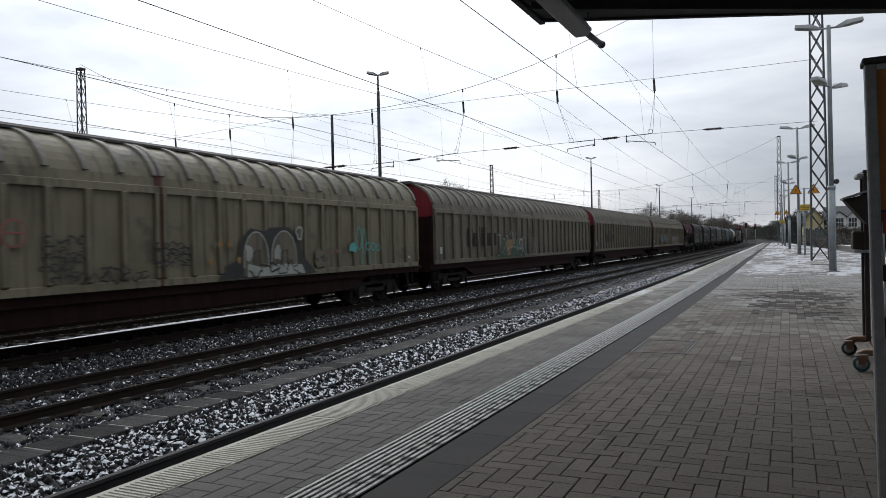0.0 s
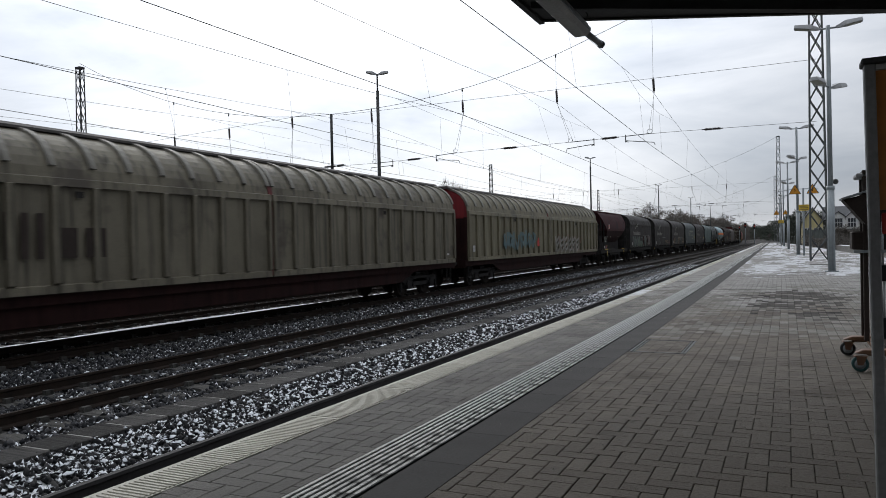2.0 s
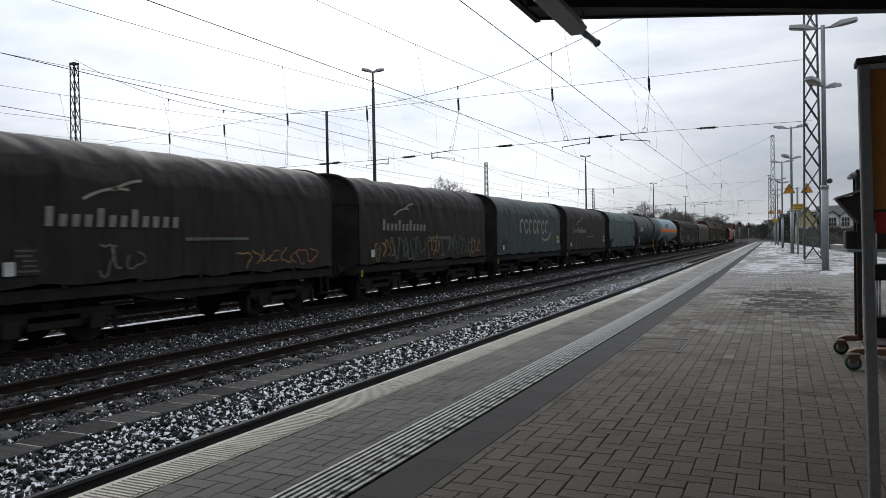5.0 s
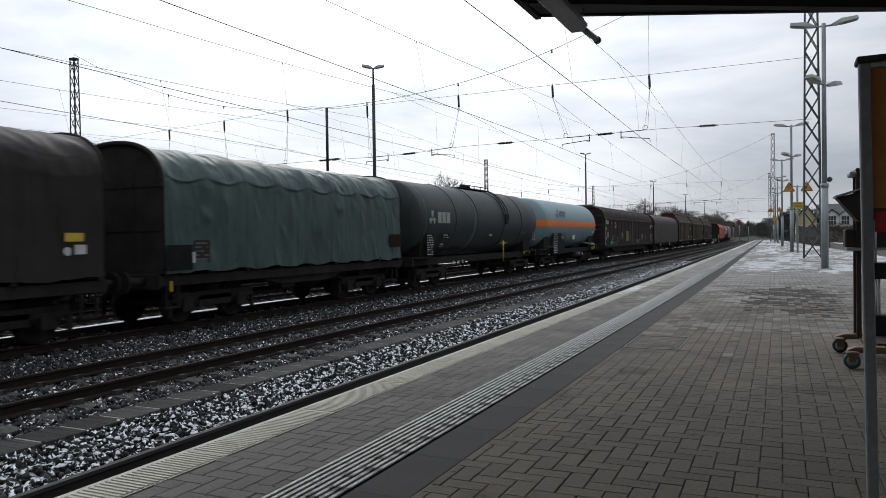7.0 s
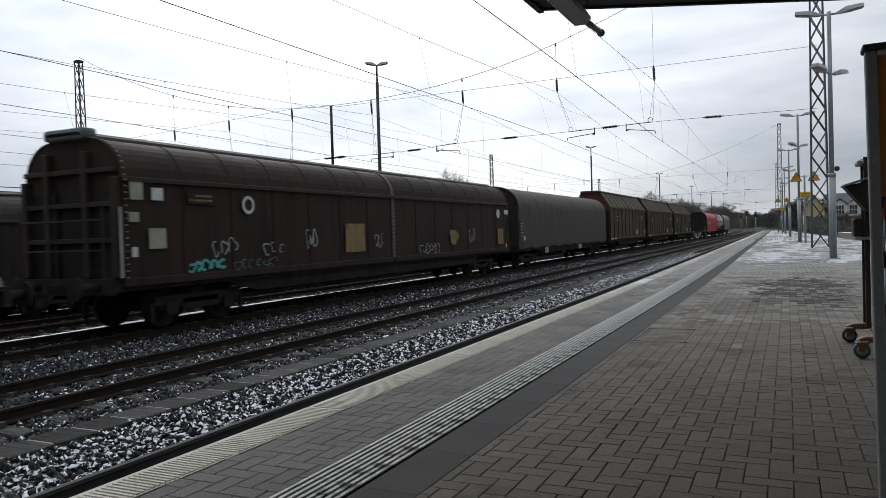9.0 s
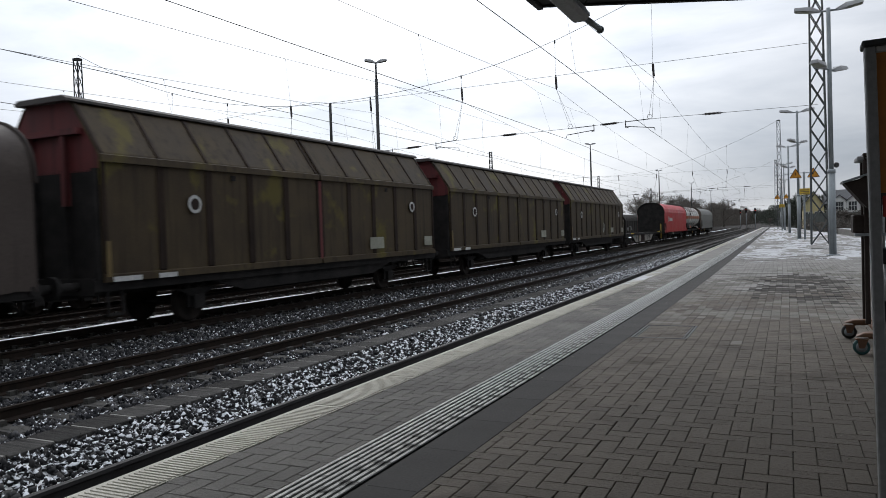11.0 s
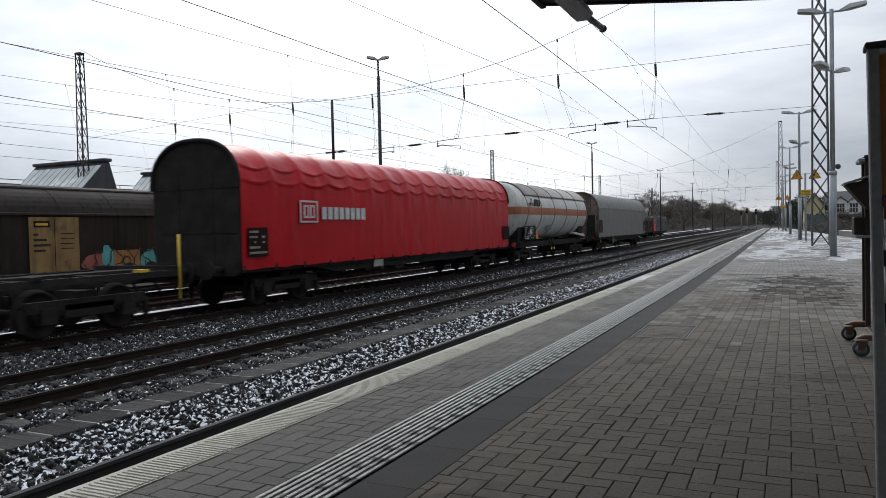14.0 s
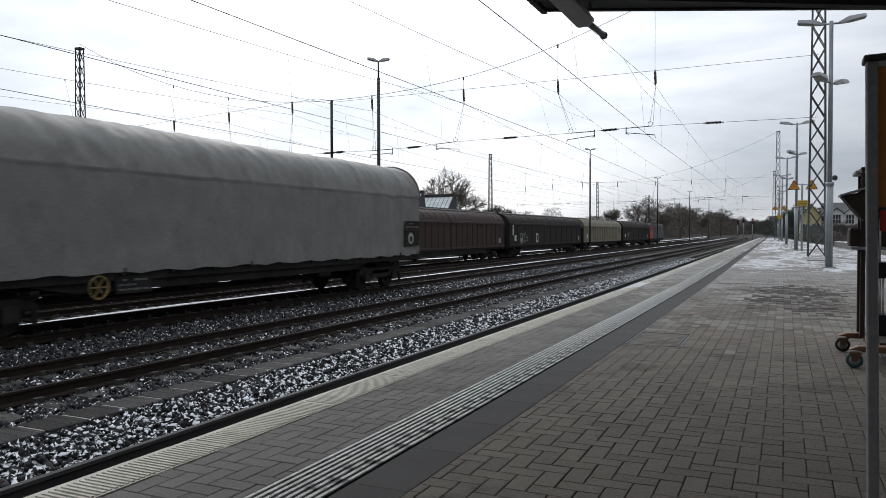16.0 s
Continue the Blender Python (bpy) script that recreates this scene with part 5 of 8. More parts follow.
    if k in (1, 2):
        # the faded company lettering stands as dark upright bars
        for q, (w, h) in enumerate(((0.45, 0.75), (0.4, 0.55), (0.13, 0.8), (0.13, 0.8), (0.13, 0.8), (0.46, 0.55), (0.44, 0.55))):
            patch(wg, "faded_letter_bar", 3.3 + (0, 0.6, 1.15, 1.45, 1.75, 2.1, 2.75)[q], 1.75, w, h, M_DULLBROWN)
    if k == 3:
        for q in range(6):
            fan(wg, 12.75 + 0.86 * q, 1.14, 1.02 - 0.08 * (q % 2), M_CONT_GREY, 300 + q, 1.488)
            scrawl(wg, 12.6 + 0.86 * q, 1.2, 0.9, 0.95, M_PAINT_BLACK, 80 + q, 2, 0.02, 1.5)
        scrawl(wg, 12.6, 1.25, 5.0, 1.0, M_PAINT_RED, 86, 7, 0.015, 1.503), scrawl(wg, 18.0, 1.75, 0.4, 0.3, M_PAINT_RED, 87, 2, 0.025, 1.489)
        for q in range(8):
            scrawl(wg, 4.0 + 0.62 * q, 1.68, 0.6, 0.62 + 0.1 * (q % 3), M_PAINT_BLUE, 340 + q, 2, 0.17, 1.489)
        blot(wg, 9.2, 1.6, 0.35, 0.45, M_SIGNRED, 91, 1.489)
    join_train(wg, a)


def hopper_wagon(L, label):
    wg = thing("hopper_wagon", pose(0, 0, 0), label, "railway wagon", "goods train")
    levels = [(4.04, 0.4, 0.12, 1.15), (4.02, 0.72, 0.1, 1.08), (3.93, 0.95, 0.12, 0.98), (3.8, 1.08, 0.22, 0.84), (3.6, 1.19, 0.45, 0.74), (3.4, 1.27, 0.64, 0.71), (3.2, 1.33, 0.88, 0.74), (3.0, 1.37, 1.14, 0.86),
              (2.8, 1.395, 1.45, 1.07), (2.62, 1.4, 1.7, 1.4), (2.57, 1.38, 1.74, 1.5), (2.35, 1.34, 1.86, 1.95), (2.1, 1.26, 2.1, 2.4), (1.95, 1.12, 2.2, 2.6), (1.35, 0.6, 2.6, 3.0)]
    bm = bmesh.new()
    # each of the four sides is a smooth sheet of its own, so that the corners stay crisp
    for i in range(4):
        rows = []
        for z, x, d, e in levels:
            c = ((x, d, z), (x, L - e, z), (-x, L - e, z), (-x, d, z))
            rows.append((bm.verts.new(c[i]), bm.verts.new(c[(i + 1) % 4])))
        for p, q in zip(rows, rows[1:]):
            bm.faces.new((p[0], q[0], q[1], p[1])).smooth = True
    top, low = levels[0], levels[-1]
    for z, x, d, e in (top, low):
        bm.faces.new([bm.verts.new(c) for c in ((x, d, z), (x, L - e, z), (-x, L - e, z), (-x, d, z))])
    bmesh.ops.recalc_face_normals(bm, faces=bm.faces[:])
    # below the ledge the inward-sloping sides take the darker red
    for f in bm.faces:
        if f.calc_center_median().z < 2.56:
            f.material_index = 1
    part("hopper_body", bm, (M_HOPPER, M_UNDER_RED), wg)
    for y in (0.3, L - 0.34):
        bm = bmesh.new()
        prism(bm, [(-1.15, 1.2), (1.15, 1.2), (1.15, 2.9), (0.7, 3.5), (-0.7, 3.5), (-1.15, 2.9)], y, y + 0.04)
        part("end_sheet", bm, M_UNDER, wg)
    bm = bmesh.new()
    for s in (-1, 1):
        tube(bm, (s * 0.99, 0.05, 3.9), (s * 0.99, L - 1.0, 3.9), 0.07, n=10)
        box(bm, s * 1.38 - 0.03, s * 1.38 + 0.025, 1.75, L - 1.48, 2.56, 2.6)
    part("hopper_rail", bm, M_HOPPER, wg)
    bm = bmesh.new()
    box(bm, -0.9, 0.9, 1.5, L - 1.5, 0.98, 2.2)
    part("outlet_frame", bm, M_UNDER, wg)
    for s in (-1, 1):
        bm = bmesh.new()
        prism(bm, [(s * 0.5, 1.0), (s * 1.3, 0.75), (s * 1.34, 0.85), (s * 0.6, 1.5)], 3.0, L - 3.0)
        part("chute", bm, M_UNDER, wg)
    for y in (0.12, L - 1.2):
        bm = bmesh.new()
        box(bm, -1.35, 1.35, y, y + 1.08, 1.14, 1.2)
        for x in (-1.3, 1.3):
            for d in (0.05, 0.98):
                box(bm, x - 0.03, x + 0.03, y + d - 0.03, y + d + 0.03, 1.2, 3.3)
            tube(bm, (x, y + 0.05, 2.1), (x, y + 1.0, 2.1), 0.02, n=6)
        for q in range(6):
            tube(bm, (0.9, y + 0.1, 1.5 + 0.3 * q), (1.3, y + 0.1, 1.5 + 0.3 * q), 0.015, n=5)
        part("end_platform", bm, M_UNDER, wg)
    patch(wg, "red_panel", 1.3, 1.26, 0.35, 0.22, M_RED_END, 1.37)
    patch(wg, "white_label", 0.85, 1.28, 0.22, 0.16, M_WHITE, 1.375)
    patch(wg, "yellow_dot", 1.72, 1.4, 0.07, 0.07, M_YELLOW, 1.375)
    marks(wg, 0.85, 1.7, 0.85, 0.45, 4, 1.37, M_UNDER, M_PALE, 3)
    patch(wg, "logo_plate", 2.18, 2.68, 0.42, 0.32, M_PAINT_PALE, 1.41)
    patch(wg, "logo_inner", 2.21, 2.71, 0.36, 0.26, M_SIGNRED, 1.417)
    patch(wg, "logo_bar", 2.26, 2.75, 0.1, 0.18, M_PAINT_PALE, 1.424), patch(wg, "logo_bar", 2.42, 2.75, 0.1, 0.18, M_PAINT_PALE, 1.424)
    for y in (2.3, 3.2, 5.9):
        patch(wg, "pale_mark", y, 2.08, 0.22, 0.05, M_PALE, 1.29)
    for y in (0.9, 6.87):
        patch(wg, "yellow_step_edge", y, 1.17, 1.05, 0.03, M_YELLOW, 1.4)
        mound(wg, [(y + 0.78, 1.05), (y + 0.98, 1.05), (y + 0.93, 0.88), (y + 0.9, 0.86), (y + 0.9, 0.8), (y + 0.95, 0.76), (y + 0.81, 0.76), (y + 0.86, 0.8), (y + 0.86, 0.86), (y + 0.83, 0.88)], M_YELLOW, 1.385, "brake_handle")
    underframe(wg, L, None, 0.95, seed=5)
    axle(wg, 1.9), axle(wg, L - 1.9), axle(wg, 3.5), axle(wg, L - 3.5)
    buffers(wg, L, 0.55)
    return wg


join_train(hopper_wagon(9.4, "oxide-red hopper wagon with sloping sides and dark chutes"), 95.45)

# coil wagons under hooped tarpaulins
COILS = [(M_TARP_DARK, "dark grey tarpaulin coil wagon with colourful graffiti along its side"), (M_TARP_DARK, "dark grey tarpaulin coil wagon with faint graffiti and pale bars"),
         (M_TARP_DARK, "dark grey tarpaulin coil wagon with a pale swoosh mark"), (M_TARP_SLATE, "slate-green tarpaulin coil wagon with large pale letter shapes"),
         (M_TARP_DARK, "dark grey smooth tarpaulin coil wagon with pale letter bars"), (M_TARP_GREEN, "crumpled blue-green tarpaulin coil wagon with a dark end")]
for k, (m, label) in enumerate(COILS):
    rumpled = k == 5
    wg = tarp_wagon(10.9, m, label, 8 if rumpled else 6, (3.05, 4.04), 1.2, 0.022, 0.06 if rumpled else 0.025, seed=k * 3 + 1, end_paint=M_UNDER, slack=0.07 if rumpled else 0.06 if k == 0 else 0.012, tucks=(0.3,) if rumpled else (0.16, 0.55), gather=0.045 if rumpled else 0.0)
    bogie(wg, 2.0), bogie(wg, 8.9)
    step_iron(wg, 0.2), step_iron(wg, 10.3)
    marks(wg, 0.95, 1.4, 0.5, 0.5, 5, 1.44, M_DULLBROWN, M_ZINC, 60 + k)
    patch(wg, "document_holder", 0.75, 1.4, 0.2, 0.24, M_WHITE, 1.46)
    patch(wg, "brake_handle", 0.3, 0.8, 0.06, 0.22, M_YELLOW, 1.36)
    if k in (0, 1, 2, 4):
        # pale company lettering and its swoosh, drawn as plain bars
        for q in range(12):
            patch(wg, "letter_bar", 1.55 + 0.275 * q, 2.26, 0.15, 0.36 if q in (0, 4, 7) else 0.23, M_LETTER, 1.44, 0.03)
        patch(wg, "small_lettering", 4.95, 1.98, 2.1, 0.07, M_ZINC, 1.44)
        for q, (dy, dz) in enumerate(((0, 0), (0.45, 0.22))):
            bm = bmesh.new()
            pts = [(2.35 + 1.5 * dy + 0.12 * i, 2.78 + dz * 0.9 + 0.065 * i - 0.0045 * i * i) for i in range(10 if q == 0 else 7)]
            ribbon(bm, pts, 0.055, 1.445)
            part("swoosh", bm, M_PALE, wg)
    if k == 0:
        # two sprayed words of dark letters with pale and teal edges, a green ground between them
        for q in range(4):
            outlined(wg, 1.05 + 0.88 * q, 1.25, 0.84, 0.95 - 0.08 * (q % 2), (M_PAINT_BLACK, M_TEAL_DARK, M_PAINT_BLACK, M_PAINT_GREEN)[q], M_LETTER if q % 2 else M_TEAL_DARK, 120 + q, 1.445, 0.035)
            scrawl(wg, 1.1 + 0.88 * q, 1.28, 0.75, 0.85, M_LETTER, 130 + q, 2, 0.035, 1.455), scrawl(wg, 1.05 + 0.88 * q, 1.3, 0.75, 0.8, M_TEAL_DARK, 140 + q, 2, 0.06, 1.452)
            outlined(wg, 5.8 + 0.98 * q, 1.3, 0.92, 0.95, (M_UNDER_RED, M_TEAL_DARK, M_UNDER_RED, M_PAINT_BLACK)[q], M_LETTER, 150 + q, 1.445, 0.04)
            scrawl(wg, 5.9 + 0.98 * q, 1.35, 0.75, 0.8, (M_PAINT_RED, M_LETTER, M_LETTER, M_PAINT_RED)[q], 160 + q, 2, 0.035, 1.455)
        blot(wg, 4.5, 1.22, 1.4, 0.55, M_PAINT_GREEN, 170, 1.442), scrawl(wg, 4.75, 1.35, 0.8, 0.4, M_LETTER, 171, 3, 0.03, 1.45)
    if k == 1:
        scrawl(wg, 2.6, 1.4, 1.1, 0.6, M_ZINC, 107, 3, 0.035, 1.45), scrawl(wg, 6.6, 1.35, 2.6, 0.4, M_PAINT_OCHRE, 108, 6, 0.03, 1.45), scrawl(wg, 9.0, 1.35, 0.9, 0.45, M_PAINT_RED, 109, 2, 0.03, 1.45)
    if k == 2:
        for q in range(7):
            scrawl(wg, 1.0 + 1.3 * q, 1.3, 1.3, 0.75, (M_PAINT_OCHRE, M_ZINC, M_PAINT_GREEN)[q % 3], 420 + q, 4, 0.045, 1.45)
    if k == 3:
        for q in range(7):
            bm = bmesh.new()
            cy = 3.6 + 0.72 * q
            ribbon(bm, [(cy + 0.27 * math.cos(0.5 + 0.5 * i), 2.55 + 0.33 * math.sin(0.5 + 0.5 * i)) for i in range(12 if q % 2 else 9)], 0.12, 1.45)
            part("letter_shape", bm, M_PALE, wg)
        bm = bmesh.new()
        ribbon(bm, [(7.0 + 0.25 * i, 1.95 - 0.1 * i + 0.02 * i * i) for i in range(8)], 0.12, 1.45)
        part("swoosh", bm, M_PALE, wg)
    if k in (3, 4):
        patch(wg, "yellow_label", 9.9, 1.9, 0.4, 0.16, M_YELLOW, 1.45)
        patch(wg, "pale_label", 10.1, 1.66, 0.25, 0.18, M_WHITE, 1.45)
        disc(wg, 9.95, 1.72, 0.08, M_WHITE, 1.45)
    if rumpled:
        patch(wg, "dark_end_panel", 0.12, 1.25, 0.75, 0.55, M_BLACK, 1.462)
        patch(wg, "red_end_panel", 9.95, 1.6, 0.8, 0.42, M_UNDER_RED, 1.47)
    join_train(wg, 117 + 12.22 * k - 10.9 - (0.45 if k == 0 else 0))


# tank wagons
wg = tank_wagon(14.7, M_TANK_DARK, "slate-grey bogie tank wagon with raised rings and white marks", 1.46, 2.62, (0.15, 14.6), (3.64, 11.86), M_TANK_DARK, saddle=M_UNDER)
bogie(wg, 2.1), bogie(wg, 12.6)
# a broad pale band stands between two raised rings; a faint weld runs round the front
bm = bmesh.new()
lathe(bm, [(5.55, 1.461), (5.56, 1.467), (5.9, 1.467), (5.91, 1.461)], "y", 48, 0, 2.62)
part("pale_band", bm, M_BANDRING, wg, "pale green band round the tank")
for y in (5.95, 9.3):
    bm = bmesh.new()
    lathe(bm, [(y - 0.05, 1.461), (y - 0.04, 1.5), (y + 0.04, 1.5), (y + 0.05, 1.461)], "y", 48, 0, 2.62)
    part("tank_ring", bm, M_TANK_DARK, wg)
bm = bmesh.new()
lathe(bm, [(0.87, 1.461), (0.88, 1.466), (0.93, 1.466), (0.94, 1.461)], "y", 48, 0, 2.62)
part("weld_seam", bm, M_BANDRING, wg)
bm = bmesh.new()
box(bm, -0.35, 0.35, 6.6, 10.2, 4.1, 4.14)
for y in (6.7, 7.5, 8.3, 9.1, 10.1):
    tube(bm, (0.35, y, 4.1), (0.35, y, 4.26), 0.02, n=5)
tube(bm, (0.35, 6.7, 4.25), (0.35, 10.1, 4.25), 0.02, n=5)
tube(bm, (0, 8.0, 4.12), (0, 8.0, 4.3), 0.25, n=14)
part("walkway", bm, M_UNDER, wg)
bm = bmesh.new()
for i in range(15):
    a = 0.15 + i * 0.09
    x, z = 1.53 * math.cos(1.45 - a), 2.62 + 1.53 * math.sin(1.45 - a)
    tube(bm, (x, 9.35, z), (x, 9.7, z), 0.018, n=5)
for y in (9.35, 9.7):
    for i in range(14):
        p, q = 1.45 - 0.15 - i * 0.09, 1.45 - 0.15 - (i + 1) * 0.09
        tube(bm, (1.55 * math.cos(p), y, 2.62 + 1.55 * math.sin(p)), (1.55 * math.cos(q), y, 2.62 + 1.55 * math.sin(q)), 0.02, n=5)
box(bm, 1.44, 1.56, 9.3, 9.6, 2.5, 2.95)
part("ladder", bm, M_UNDER, wg)
bm = bmesh.new()
tube(bm, (1.42, 9.2, 0.75), (1.42, 9.2, 1.72), 0.03, n=6)
tube(bm, (1.42, 8.8, 1.6), (1.42, 9.75, 1.6), 0.02, n=6)
part("yellow_pole", bm, M_YELLOW, wg)
marks(wg, 1.06, 1.2, 0.62, 0.85, 9, 1.372, M_BLACK, M_WHITE, 7)
marks(wg, 2.4, 1.82, 0.62, 0.24, 2, 1.40, M_BLACK, M_WHITE, 8)
marks(wg, 2.15, 1.5, 0.32, 0.2, 2, 1.372, M_BLACK, M_WHITE, 9)
# company mark as a plain trefoil and three bars
for q in range(3):
    a = math.pi / 2 + q * 2.094
    mound(wg, [(1.38 + 0.06 * math.cos(a - 0.9), 2.63 + 0.06 * math.sin(a - 0.9)), (1.38 + 0.3 * math.cos(a - 0.42), 2.63 + 0.3 * math.sin(a - 0.42)),
               (1.38 + 0.3 * math.cos(a + 0.42), 2.63 + 0.3 * math.sin(a + 0.42)), (1.38 + 0.06 * math.cos(a + 0.9), 2.63 + 0.06 * math.sin(a + 0.9))], M_PAINT_PALE, 1.475, "logo_lobe")
for q in range(3):
    patch(wg, "letter_bar", 1.85 + 0.4 * q, 2.45, 0.32, 0.42, M_PAINT_PALE, 1.475)
marks(wg, 7.6, 1.9, 0.4, 0.16, 2, 1.33, M_TANK_DARK, M_WHITE, 12)
marks(wg, 11.9, 2.05, 0.9, 0.14, 1, 1.36, M_TANK_DARK, M_PALE, 13)
for y in (3.6, 4.1, 4.5):
    patch(wg, "white_tag", y, 0.82, 0.16, 0.14, M_PALE, 1.3)
patch(wg, "warning_frame", 13.9, 1.7, 0.34, 0.5, M_PALE, 1.37), patch(wg, "warning_field", 13.95, 1.75, 0.24, 0.4, M_TANK_DARK, 1.377)
handrail(wg, 12.65, 1.3, 1.02, 0.12, 0.9, M_YELLOW)
join_train(wg, 179.1)

wg = tank_wagon(13.6, M_TANK_BLUE, "pale blue gas tank wagon with a bright orange band", 1.43, 2.65, (0.35, 13.3), (), M_TANK_BLUE, (M_ORANGE, 2.46, 2.82), dome=0.62, saddle=M_UNDER)
bogie(wg, 2.1), bogie(wg, 11.5)
marks(wg, 2.3, 0.86, 1.0, 1.2, 11, 1.37, M_BLACK, M_WHITE, 17)
marks(wg, 4.0, 1.66, 0.7, 0.38, 4, 1.37, M_BLACK, M_WHITE, 19)
patch(wg, "panel_field", 3.3, 0.86, 0.7, 1.2, M_BLACK, 1.37), patch(wg, "panel_field", 4.0, 0.86, 0.72, 0.8, M_BLACK, 1.37)
for q in range(3):
    a = math.pi / 2 + q * 2.094
    blot(wg, 2.95 + 0.18 * math.cos(a), 3.05 + 0.18 * math.sin(a), 0.26, 0.26, M_FADED_MARK, 33, 1.40, "logo_lobe")
for q in range(3):
    patch(wg, "letter_bar", 3.6 + 0.45 * q, 3.02, 0.32, 0.36, M_FADED_MARK, 1.40)
patch(wg, "white_label", 7.0, 1.68, 0.6, 0.26, M_WHITE, 1.24, 0.12)
patch(wg, "white_label", 11.85, 2.1, 0.7, 0.05, M_WHITE, 1.38), patch(wg, "white_label", 11.85, 2.18, 0.7, 0.05, M_WHITE, 1.38)
marks(wg, 11.9, 2.27, 1.0, 0.12, 1, 1.40, M_TANK_BLUE, M_TANK_DARK, 18)
handrail(wg, 11.9, 1.34, 1.0, 0.12, 0.9, M_YELLOW)
for q in range(4):
    patch(wg, "yellow_rung", 12.0 + 0.2 * q, 0.96, 0.06, 0.14, M_YELLOW, 1.35)
bm = bmesh.new()
tube(bm, (1.05, 8.2, 0.7), (1.05, 9.4, 0.7), 0.16, n=10)
box(bm, 1.0, 1.2, 9.6, 9.9, 0.6, 0.85)
part("valve_gear", bm, M_TANK_DARK, wg)
patch(wg, "white_tag", 9.65, 0.68, 0.12, 0.1, M_WHITE, 1.21)
# white saddle skirt at the end
bm = bmesh.new()
a, b = prism(bm, [(0.9, 1.2), (1.24, 1.2), (1.2, 1.32), (0.9, 1.5)], 10.4, 13.5)
for v in a:
    v.co.z = 1.42 + 0.3 * (v.co.z - 1.2)
part("end_skirt", bm, M_ZINC, wg, "grimy curved saddle plate")
join_train(wg, 194.6)

# long brown covered wagon
BROWN_ROOF = arc(1.40, 3.22, 0.55, 4.02, 0.2, 8)[1:] + [(0.4, 4.06)]
L = 22.4
wg = sliding_wall_wagon(L, M_BROWN, M_BROWN, (1.02, 3.16), BROWN_ROOF, 1.6, "long dark brown covered wagon with labels and small graffiti", rib_w=0.05, hoop=0.018, rib_d=0.012, eave=0.1, hoop_w=0.05)
bogie(wg, 2.6), bogie(wg, L - 2.6)
bm = bmesh.new()
box(bm, -0.6, 0.6, 0.02, 0.36, 4.0, 4.24)
part("roof_vent", bevelled(bm, 0.08, 2), M_ZINC, wg)
disc(wg, 3.9, 2.72, 0.22, M_WHITE), disc(wg, 3.9, 2.72, 0.14, M_BROWN, 1.46), disc(wg, L - 1.5, 2.72, 0.2, M_WHITE)
for y, z, w, h, m in ((0.35, 2.75, 0.32, 0.36, M_PALE), (0.9, 2.75, 0.3, 0.26, M_WHITE), (0.8, 1.75, 0.45, 0.42, M_PALE), (0.35, 1.6, 0.14, 0.2, M_WHITE), (0.3, 2.3, 0.25, 0.2, M_PALE), (L - 0.7, 2.7, 0.5, 0.2, M_WHITE), (L - 0.6, 1.2, 0.12, 0.16, M_WHITE)):
    patch(wg, "label_panel", y, z, w, h, m)
marks(wg, 1.9, 2.7, 0.9, 0.26, 2, 1.455, M_BROWN, M_MUSTARD, 23)
patch(wg, "yellow_panel", 8.2, 1.42, 1.1, 0.85, M_MUSTARD), patch(wg, "yellow_panel", L - 1.6, 1.35, 0.7, 0.7, M_MUSTARD)
scrawl(wg, 1.8, 1.2, 1.2, 0.24, M_PAINT_TEAL, 131, 5, 0.06), scrawl(wg, 2.6, 1.55, 0.8, 0.35, M_PAINT_PALE, 132, 3, 0.035), scrawl(wg, 4.4, 1.5, 0.9, 0.3, M_PAINT_PALE, 133, 3, 0.03)
scrawl(wg, 6.2, 1.65, 0.5, 0.5, M_PAINT_PALE, 134, 3, 0.035), scrawl(wg, 9.9, 1.55, 0.6, 0.4, M_PAINT_PALE, 135, 3, 0.03), scrawl(wg, 13.0, 1.2, 1.6, 0.35, M_PAINT_PALE, 136, 6, 0.03)
scrawl(wg, 17.5, 1.6, 0.6, 0.5, M_PAINT_PALE, 137, 3, 0.03), scrawl(wg, 3.3, 1.2, 1.6, 0.2, M_PAINT_BLUE, 138, 6, 0.03), blot(wg, 15.6, 1.45, 0.8, 0.6, M_MUSTARD, 139)
patch(wg, "white_edge_strip", 0.06, 1.2, 0.07, 1.4, M_PALE)
bm = bmesh.new()
shell(bm, [(1.42, 1.05), (1.42, 3.16)] + [(x + 0.02, z + 0.015) for x, z in BROWN_ROOF], L / 2 - 0.09, L / 2 + 0.09, 0.03)
part("centre_post", bm, M_ROOF, wg)
bm = bmesh.new()
for x in (-1.2, 1.2):
    tube(bm, (x, -0.12, 1.2), (x, -0.12, 2.6), 0.02, n=5)
for z in (1.75, 2.35):
    tube(bm, (-1.2, -0.12, z), (1.2, -0.12, z), 0.02, n=5)
part("end_handrail", bm, M_DULLBROWN, wg)
for y in (0.24, L / 2, L - 0.24):
    bm = bmesh.new()
    line = [(1.455, 1.2 + 0.13 * i) for i in range(16)] + [(x + 0.035, z + 0.02) for x, z in arc(1.40, 3.22, 0.55, 4.02, 0.2, 10)]
    for x, z in line:
        box(bm, x - 0.012, x + 0.012, y - 0.014, y + 0.014, z - 0.014, z + 0.014)
    part("rivets", bm, M_PALE, wg)
for x in (-1.3, -0.62, 0.5, 1.3):
    bm = bmesh.new()
    box(bm, x - 0.07, x + 0.07, 0.04, 0.19, 1.2, 3.75 if abs(x) < 1 else 3.2)
    part("end_post", bevelled(bm, 0.012), M_DULLBROWN, wg)
